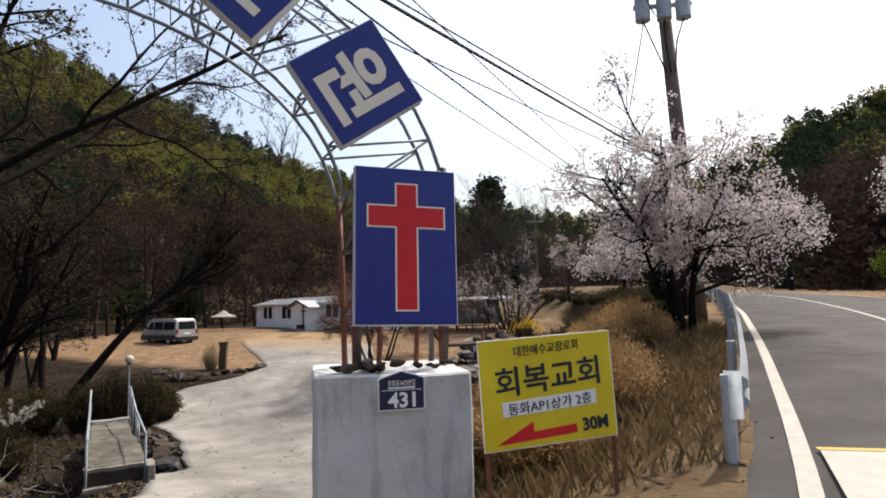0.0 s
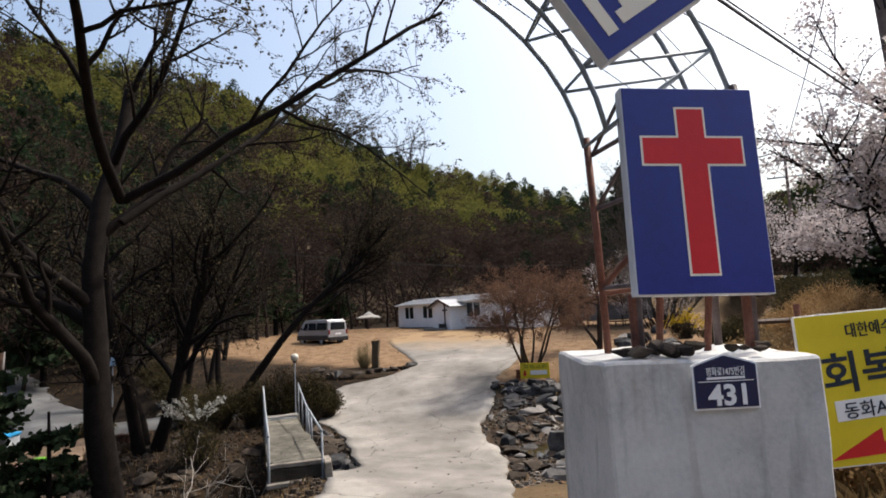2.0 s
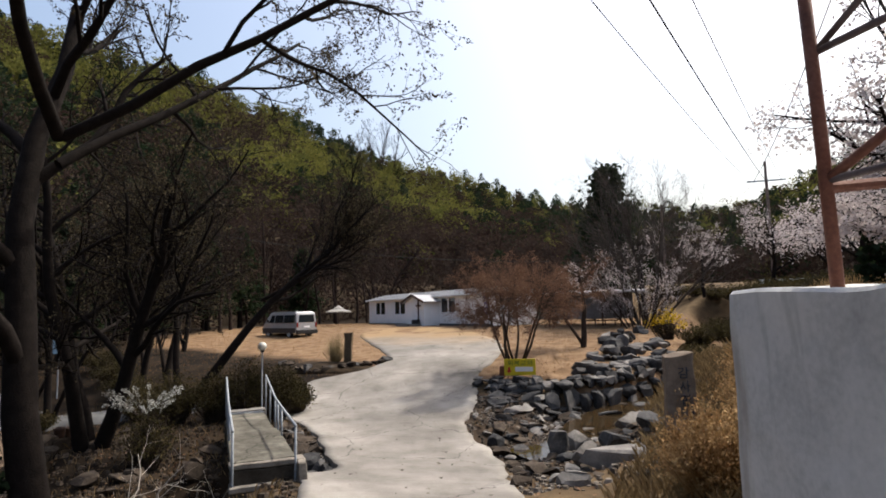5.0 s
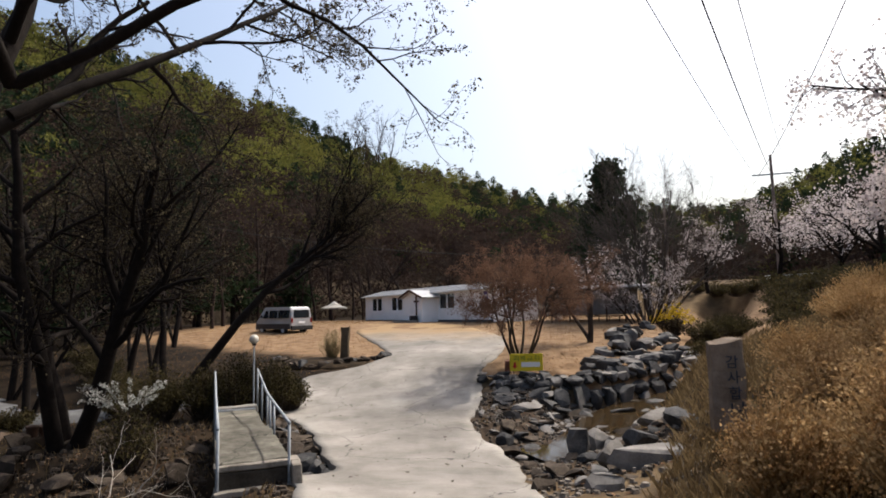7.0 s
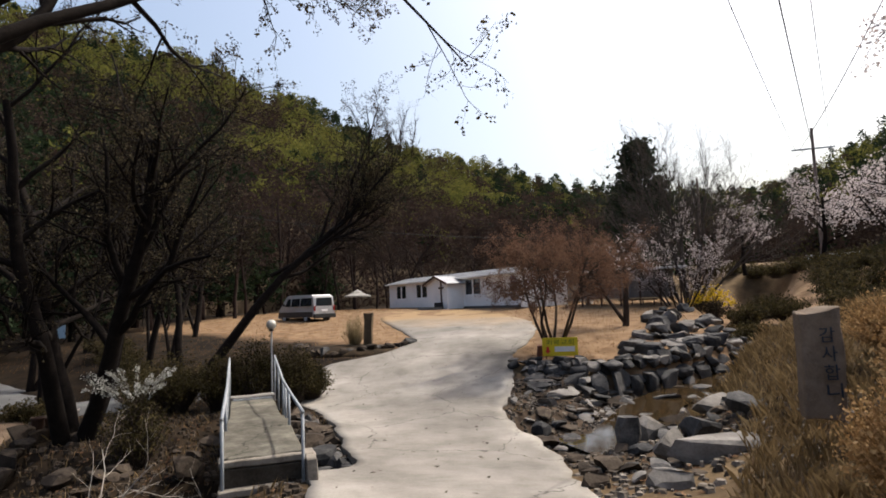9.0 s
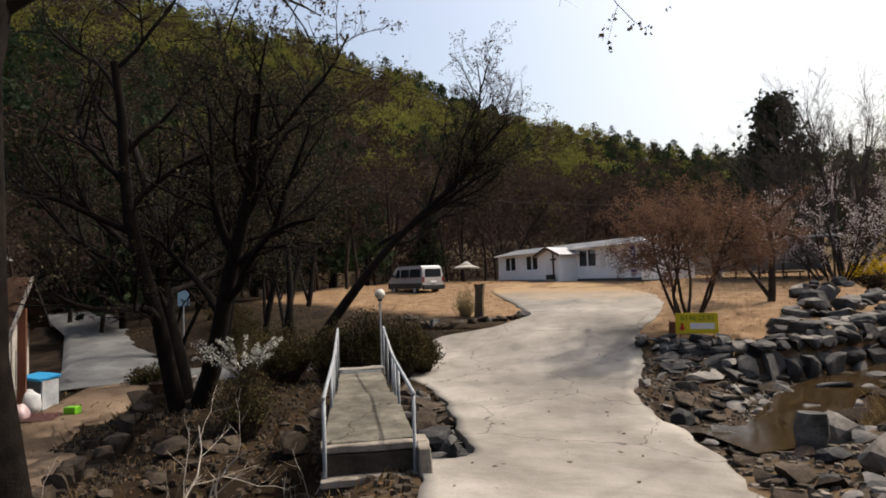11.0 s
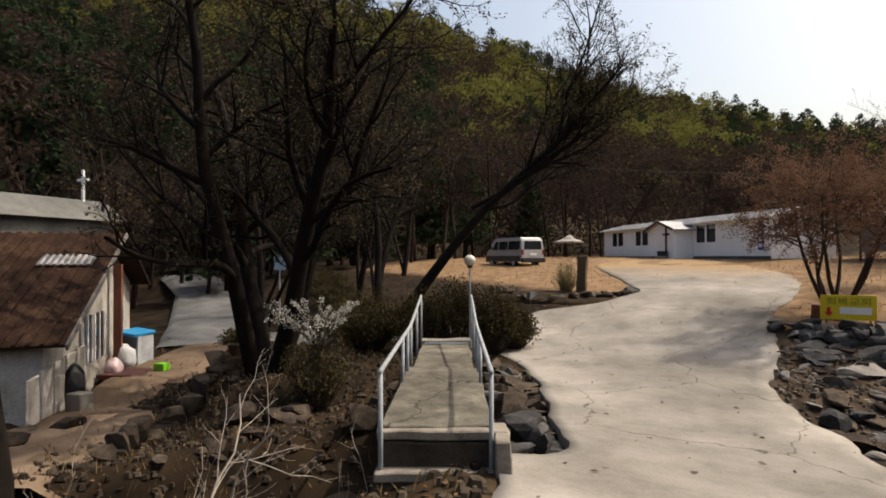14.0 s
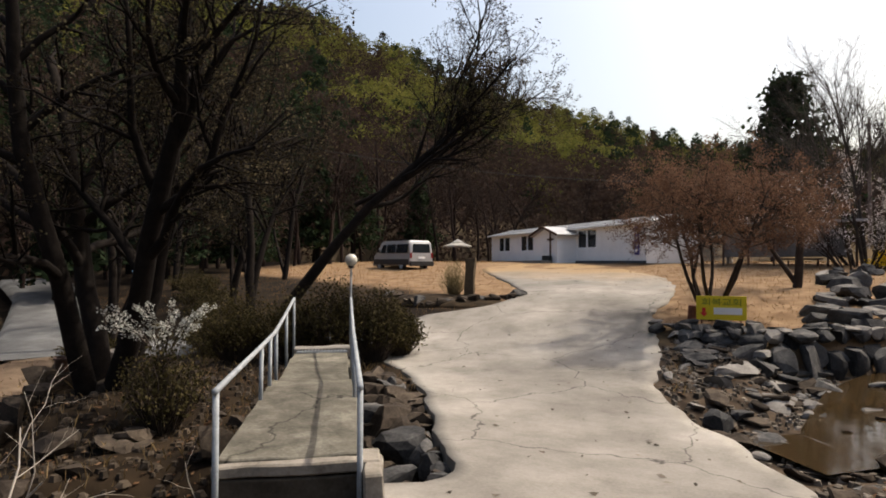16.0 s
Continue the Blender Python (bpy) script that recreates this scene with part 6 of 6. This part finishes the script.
wire((5.2, 17.7, 12.3), (10.0, 57, 11.3), 0.7, 0.025)
wire((-29.0, 36.0, 7.0), (-6.0, 45.5, 4.5), 0.6, 0.02)

# ---- water ----
M_WATER = material("shallow_stream_water", [(0.02, 0.013, 0.0065), (0.04, 0.027, 0.013)], 0.8, 0.05, 0.25, 9, spec=0.27)
sp = [(x, y, z + 0.12) for y, x, z in STREAM]
dense = []
for a, b in zip(sp, sp[1:]):
    for k in range(8):
        dense.append(tuple(a[j] + (b[j] - a[j]) * k / 8 for j in range(3)))
tagged(strip("water", [p for p in dense if p[1] > 19.0 and p[1] < 50], 0.85, M_WATER), "shallow brown stream water between rocks", "water", kind="structure")
tagged(strip("water", [p for p in dense if -18 < p[1] < 15.5], 0.9, M_WATER), "dark stream water below the footbridge", "water", kind="structure")

# ---- rocks ----
POOL = []
for i in range(14):
    bm = stone_mesh(1, 1, 1, 50 + i, 2, 0.3, flat=(i % 4) * 0.25)
    me = bpy.data.meshes.new("stone")
    bm.to_mesh(me)
    bm.free()
    POOL.append(me)
M_ROCKO = material("field_stone", [(0.018, 0.018, 0.019), (0.04, 0.04, 0.041), (0.078, 0.076, 0.075), (0.14, 0.132, 0.125)], 2.6, 0.85, 0.8, 22, rand=0.3)
M_ROCKP = material("pale_stone", [(0.08, 0.073, 0.066), (0.15, 0.14, 0.13), (0.24, 0.225, 0.21)], 2.4, 0.85, 0.7, 22, rand=0.25)
M_ROCKB = material("brown_stone", [(0.018, 0.014, 0.011), (0.042, 0.033, 0.026), (0.092, 0.073, 0.056)], 2.4, 0.9, 0.7, 22, rand=0.3)
rr = random.Random(99)
SETS = {}
for key, mat in (("grey", M_ROCKO), ("pale", M_ROCKP), ("brown", M_ROCKB)):
    SETS[key] = []
    for me in POOL:
        c = me.copy()
        c.materials.append(mat)
        SETS[key].append(c)


def rock(name, x, y, z, s, kind="grey", parent=None, turn=None, tip=12):
    ob = new(name, SETS[kind][rr.randrange(14)])
    ob.matrix_basis = pose(x, y, z, rr.uniform(-tip, tip), rr.uniform(-tip, tip), rr.uniform(0, 360) if turn is None else turn) @ Matrix.Diagonal((*s, 1))
    if parent is not None:
        ob.parent = parent
    return ob


wall = empty("dry_stone_wall", pose(0, 0, 0), "dry-stone retaining wall of dark grey boulders", "wall")
x = -7.35
while x < 1.6:
    w = rr.uniform(0.62, 0.98)
    y = wall_line(x + w / 2) - 0.12
    zb = min(height(x + w / 2, y - 0.5), -2.45 + 0.1 * max(0, x + 4)) - 0.15
    rock("stone", x + w / 2, y - 0.05, zb, (w * 1.08, 0.8, max(0.7, -1.82 + 0.03 * max(0, x + 4) - zb) * rr.uniform(0.9, 1.06)), "grey", wall, rr.uniform(-20, 20), 5)
    x += w * 0.82
x = -6.4
while x < 1.6:
    w = rr.uniform(0.5, 0.8)
    for c in range(1, 4):
        y = wall_line(x) + 0.02 + 0.22 * c
        rock("stone", x + rr.uniform(-0.1, 0.1), y, height(x, y) - 0.28, (w * 1.15, 0.6, rr.uniform(0.5, 0.7)), "grey" if rr.random() < 0.85 else "pale", wall, rr.uniform(-30, 30), 10)
    x += w * 0.8
x = -7.4
while x < 1.6:
    w = rr.uniform(0.4, 0.75)
    y = wall_line(x + w / 2)
    rock("stone", x + w / 2, y + 0.22, -1.95 + 0.04 * max(0, x + 4), (w * 1.05, 0.6, rr.uniform(0.3, 0.45)), "grey" if rr.random() < 0.7 else "pale", wall, rr.uniform(-30, 30), 8)
    x += w * 0.85
x = -7.3
while x < 1.2:
    w = rr.uniform(0.3, 0.55)
    rock("stone", x, wall_line(x) + 0.45, -1.74 + 0.03 * max(0, x + 4), (w * 1.25, 0.6, 0.16), "pale" if rr.random() < 0.4 else "grey", wall, None, 5)
    x += w * 1.0

for i in range(52):
    x = rr.uniform(-6.6, 1.6)
    y = wall_line(x) + rr.uniform(-1.9, 0.15)
    s = rr.uniform(0.4, 0.85)
    if x < lerp_table(y, RIGHT) + 0.3:
        continue
    rock("stone", x, y, height(x, y) - 0.15 * s, (s * 1.5, s * 1.1, s * rr.uniform(0.3, 0.6)), rr.choice(["grey", "grey", "pale", "brown"]), wall, None, 10)
# dark boulders stepping up behind the wall
for i in range(58):
    x = rr.uniform(-3.4, 1.8)
    y = wall_line(x) + rr.uniform(0.5, 4.6)
    s = rr.uniform(0.4, 0.95)
    rock("stone", x, y, height(x, y) - 0.1, (s * 1.4, s, s * rr.uniform(0.4, 0.75)), "pale" if rr.random() < 0.2 else "grey", wall)
# boulders up the far side of the stream
for i in range(46):
    x = rr.uniform(-2.6, 4.0)
    y = rr.uniform(29.5, 40)
    s = rr.uniform(0.4, 1.0)
    tagged(rock("boulder", x, y, height(x, y) - 0.08, (s * 1.2, s, s * rr.uniform(0.5, 0.9)), "pale" if rr.random() < 0.25 else "grey"), "dark grey boulder of the stream bank", "boulder", "boulders by the stream")
tagged(rock("boulder", -1.9, 33.5, -1.5, (1.8, 1.4, 1.1), "grey"), "large dark boulder above the terrace", "boulder", "boulders by the stream")
for i in range(95):
    k = rr.uniform(0, 1)
    y = 18.8 + 15 * k
    j = max(q for q in range(len(STREAM) - 1) if STREAM[q][0] <= y)
    (ya, xa, za), (yb, xb, zb) = STREAM[j], STREAM[j + 1]
    side = rr.choice((-1, 1))
    x = xa + (xb - xa) * (y - ya) / (yb - ya) + side * rr.uniform(0.75, 2.3)
    if x < lerp_table(y, RIGHT) + 0.4 or (x < 0.5 and y > wall_line(x) - 0.1):
        continue
    s = rr.uniform(0.3, 0.8)
    tagged(rock("boulder", x, y, height(x, y) - 0.12 * s, (s * 1.45, s, s * rr.uniform(0.3, 0.7)), rr.choice(["grey", "brown", "brown", "pale"])), "angular boulder on the stream's edge", "boulder", "boulders by the stream")
# flat slabs and stones between the driveway and the stream
for x, y, sx, sy, sz, kind in ((-5.2, 23.4, 1.7, 1.1, 0.3, "pale"), (-4.3, 22.4, 1.2, 0.8, 0.3, "pale"), (-5.6, 22.2, 1.0, 0.7, 0.25, "pale"), (-5.5, 20.4, 0.8, 0.6, 0.45, "grey"), (-4.6, 19.9, 0.8, 0.6, 0.4, "grey"), (-1.85, 14.4, 1.7, 1.1, 0.4, "pale"), (-2.9, 17.2, 1.2, 0.9, 0.75, "pale"),
                            (-3.05, 16.4, 0.7, 0.6, 0.8, "grey"), (-2.1, 16.0, 0.9, 0.7, 0.6, "grey"), (-2.5, 15.2, 0.9, 0.8, 0.5, "pale"), (-1.2, 16.9, 1.0, 0.8, 0.45, "grey"), (-3.4, 14.6, 0.6, 0.5, 0.35, "brown"), (-1.4, 18.3, 1.4, 1.0, 0.4, "pale"), (-3.6, 13.4, 0.5, 0.4, 0.3, "brown"), (-2.6, 13.0, 0.7, 0.5, 0.35, "pale")):
    tagged(rock("boulder", x, y, max(height(x, y), -2.95) - 0.1, (sx, sy, sz * 1.2), kind), "flat weathered stone beside the stream", "boulder", "stones beside the driveway")
for i in range(230):
    y = rr.uniform(13.5, 25.0)
    x = lerp_table(y, RIGHT) + rr.uniform(0.1, 4.2)
    s = rr.uniform(0.14, 0.4)
    tagged(rock("stone", x, y, height(x, y) - 0.04, (s * 1.5, s, s * rr.uniform(0.3, 0.65)), rr.choice(["grey", "pale", "brown", "brown", "brown"]), tip=20), "loose stone in the stream bed", "stone", "loose stones in the stream")
for x, y, z, sx, sy, sz in ((-10.75, 17.5, -2.75, 1.5, 1.1, 0.34), (-9.35, 15.75, -2.8, 1.0, 0.8, 0.6), (-8.75, 14.6, -2.85, 0.8, 0.6, 0.5)):
    tagged(rock("boulder", x, y, z, (sx, sy, sz), "grey", turn=30, tip=4), "flat weathered slab in the rocky pit", "boulder", "rocks beside the footbridge")
# rocks of the pit between footbridge and driveway
for i in range(64):
    y = rr.uniform(13.7, 19.2)
    x = lerp_table(y, LEFT) - rr.uniform(0.15, 1.45)
    s = rr.uniform(0.35, 0.85)
    tagged(rock("boulder", x, y, height(x, y) - 0.1 * s, (s * 1.3, s, s * 0.75), rr.choice(["grey", "brown", "brown", "brown"])), "dark rock in the pit beside the driveway", "boulder", "rocks beside the footbridge")
for i in range(30):
    y = 13.65 + 0.17 * i + rr.uniform(-0.08, 0.08)
    s = rr.uniform(0.28, 0.5)
    x = lerp_table(y, LEFT) - 0.12 - rr.uniform(0.0, 0.2)
    tagged(rock("boulder", x, y, lerp_table(y, PROFILE) - 0.12 - 0.75 * s, (s * 1.2, s, s * 1.1), rr.choice(["grey", "brown", "brown"])), "rough stone under the driveway's edge", "boulder", "rocks beside the footbridge")
# terraces of the rock garden to the lane
for i in range(120):
    x, y = rr.uniform(-18.0, -9.2), rr.uniform(8.5, 19.5)
    on = (Vector((x, y, 0)) - Vector((-8.28, 12.35, 0)))
    along, across = on.dot(bd), on.dot(Vector((bd.y, -bd.x, 0)))
    if abs(across) < 0.95 and -1 < along < 8.6 or (x > -11 and y < 9.8) or x > lerp_table(y + 0.6, LEFT) - 0.7:
        continue
    if y > 11.0 + (-15.2 - x) * 1.1 and x < -14.6 and y < 15.5:
        continue
    s = rr.uniform(0.25, 0.7)
    tagged(rock("boulder", x, y, height(x, y) - 0.1 * s, (s * 1.5, s, s * rr.uniform(0.4, 0.8)), "brown"), "mossy brown rock of the rock garden", "boulder", "rocks of the rock garden")
lane_wall = empty("rock_wall", pose(0, 0, 0), "low wall of mossy brown stones beside the lane", "wall")
for i in range(22):
    k = i / 21
    x, y = -14.2 - 3.4 * k + rr.uniform(-0.12, 0.12), 11.6 + 5.4 * k
    rock("stone", x, y, height(x, y) - 0.1, (0.6, 0.55, rr.uniform(0.4, 0.8)), "brown", lane_wall)
bedm = bmesh.new()
bmesh.ops.create_icosphere(bedm, subdivisions=4, radius=1)
bedm.transform(Matrix.Translation((-15.6, 29.2, -1.62)) @ Matrix.Diagonal((3.1, 1.7, 0.42, 1)))
garden_bed = tagged(obj("garden_bed", bedm, material("dark_bed_soil", [(0.012, 0.009, 0.006), (0.03, 0.021, 0.013), (0.06, 0.042, 0.025)], 2, 0.95, 0.6, 22), smooth=True), "raised soil bed with dark stone edging", "garden bed", kind="structure")
# stone edge of the bed with the stump
for i in range(26):
    k = i / 25
    x, y = -12.7 - 5.2 * k + rr.uniform(-0.08, 0.08), 29.9 - 1.5 * math.sin(k * 3.1) * 1.2 - 0.6 * k
    rock("stone", x, y, lerp_table(y, PROFILE) - 0.08, (rr.uniform(0.6, 0.95), 0.6, rr.uniform(0.3, 0.5)), "brown" if i % 5 else "grey", garden_bed)
# rubble on top of the gate pillar
for i in range(16):
    p = GATE @ Vector((rr.uniform(-0.7, 0.38), rr.uniform(-0.26, 0.08), 1.17))
    s = rr.uniform(0.05, 0.13)
    tagged(rock("rubble", p.x, p.y, p.z, (s * 1.5, s, s * 0.6), "brown"), "broken mortar lump on the pillar", "rubble", "rubble on the pillar")


# ---- grass, litter and pebbles ----
def scatter(name, mat, n, area, maker, label, seed, keep=lambda x, y: True):
    rnd = random.Random(seed)
    v, f = [], []
    for _ in range(n):
        x, y = rnd.uniform(area[0], area[1]), rnd.uniform(area[2], area[3])
        if keep(x, y):
            maker(rnd, x, y, height(x, y), v, f)
    return tagged(raw(name, v, f, mat), label, "ground cover", kind="stuff")


def blade(rnd, x, y, z, v, f, lo=0.12, hi=0.4):
    h, a = rnd.uniform(lo, hi), rnd.uniform(0, 6.28)
    w = 0.006 + 0.01 * h
    dx, dy = w * math.cos(a), w * math.sin(a)
    lx, ly = rnd.gauss(0, 0.35) * h, rnd.gauss(0, 0.35) * h
    n = len(v)
    v += [(x - dx, y - dy, z - 0.02), (x + dx, y + dy, z - 0.02), (x + lx * 0.4 + dx * 0.7, y + ly * 0.4 + dy * 0.7, z + h * 0.6), (x + lx, y + ly, z + h)]
    f += [(n, n + 1, n + 2), (n, n + 2, n + 3)]


def flake(rnd, x, y, z, v, f):
    s, a = rnd.uniform(0.02, 0.06), rnd.uniform(0, 6.28)
    n = len(v)
    for k in range(4):
        b = a + k * 1.57
        v.append((x + s * math.cos(b) * (1 if k % 2 else 0.6), y + s * math.sin(b) * (1 if k % 2 else 0.6), z + 0.012 + rnd.uniform(0, 0.03)))
    f.append((n, n + 1, n + 2, n + 3))


def off_drive(x, y):
    return (x < lerp_table(y, LEFT) - 0.2 or x > lerp_table(y, RIGHT) + 0.2) and stream_dist(x, y)[0] > 1.1


def bank(x, y):
    return off_drive(x, y) and x > lerp_table(y, RIGHT) + (1.1 + 0.45 * min(max(0.0, y - 11), 7.0) if y > 7 else 0.2) + 0.4 * noise.noise((x, y, 2)) and x < lerp_table(y, ROAD_X) - 4.1


M_BANKGRASS = leaf_material("faded_bank_grass", [(0.075, 0.05, 0.023), (0.15, 0.103, 0.05), (0.26, 0.19, 0.105)], 0.3, 1.2)
scatter("dry_grass", M_BANKGRASS, 34000, (-2.5, 6, 5.6, 24), lambda r, x, y, z, v, f: blade(r, x, y, z, v, f, 0.08, 0.36), "tall dry brown grass on the bank", 1, bank)
scatter("dry_grass", M_BANKGRASS, 9000, (-24, -6, 8, 24), lambda r, x, y, z, v, f: blade(r, x, y, z, v, f, 0.05, 0.22), "short dry grass between the rocks", 2, off_drive)
scatter("lawn_grass", leaf_material("straw_lawn", [(0.13, 0.075, 0.032), (0.2, 0.122, 0.055), (0.28, 0.175, 0.085)], 0.3), 22000, (-34, 2, 26, 58), lambda r, x, y, z, v, f: blade(r, x, y, z, v, f, 0.04, 0.12), "short straw-coloured winter lawn", 3, off_drive)
scatter("leaf_litter", leaf_material("fallen_leaves", [(0.045, 0.023, 0.012), (0.11, 0.06, 0.032), (0.2, 0.13, 0.08)], 0.2), 16000, (-22, 4, 4, 30), flake, "fallen brown leaves and twigs", 4, off_drive)
scatter("leaf_litter", leaf_material("scattered_leaves", [(0.08, 0.05, 0.03), (0.16, 0.11, 0.07)], 0.2), 420, (-14, -2, 5, 40), flake, "few dry leaves on the driveway", 5, lambda x, y: not off_drive(x, y))


def pebble(rnd, x, y, z, v, f):
    s, h, a = rnd.uniform(0.03, 0.11), rnd.uniform(0.02, 0.07), rnd.uniform(0, 6.28)
    n = len(v)
    for k in range(5):
        b = a + k * 1.2566
        q = s * rnd.uniform(0.7, 1.2)
        v.append((x + q * math.cos(b), y + q * math.sin(b), z - 0.02))
    for k in range(5):
        b = a + k * 1.2566
        q = s * rnd.uniform(0.4, 0.75)
        v.append((x + q * math.cos(b), y + q * math.sin(b), z + h))
    for k in range(5):
        f.append((n + k, n + (k + 1) % 5, n + 5 + (k + 1) % 5, n + 5 + k))
    f.append(tuple(n + 5 + k for k in range(5)))


M_PEBBLE = material("mixed_rubble", [(0.03, 0.025, 0.02), (0.09, 0.075, 0.06), (0.2, 0.175, 0.15)], 3, 0.85, 0.2, 20, island=0.4)
scatter("stream_gravel", M_PEBBLE, 5200, (-6.8, 1.5, 12.5, 30), pebble, "broken stones and gravel along the stream", 6, lambda x, y: x > lerp_table(y, RIGHT) + 0.05 and x < lerp_table(y, RIGHT) + 5 and y < wall_line(x) + 0.2)
scatter("rock_rubble", material("dark_rubble", [(0.012, 0.009, 0.007), (0.035, 0.027, 0.02), (0.08, 0.062, 0.046)], 3, 0.9, 0.2, 20, island=0.4), 4200, (-18, -6, 8, 20), pebble, "dark broken stones of the rock garden", 7, lambda x, y: x < lerp_table(y, LEFT) - 0.05)
scatter("drive_grit", M_PEBBLE, 700, (-14, -2, 4, 40), lambda r, x, y, z, v, f: flake(r, x, y, z + 0.035, v, f), "grit and specks on the driveway", 8, lambda x, y: not off_drive(x, y))
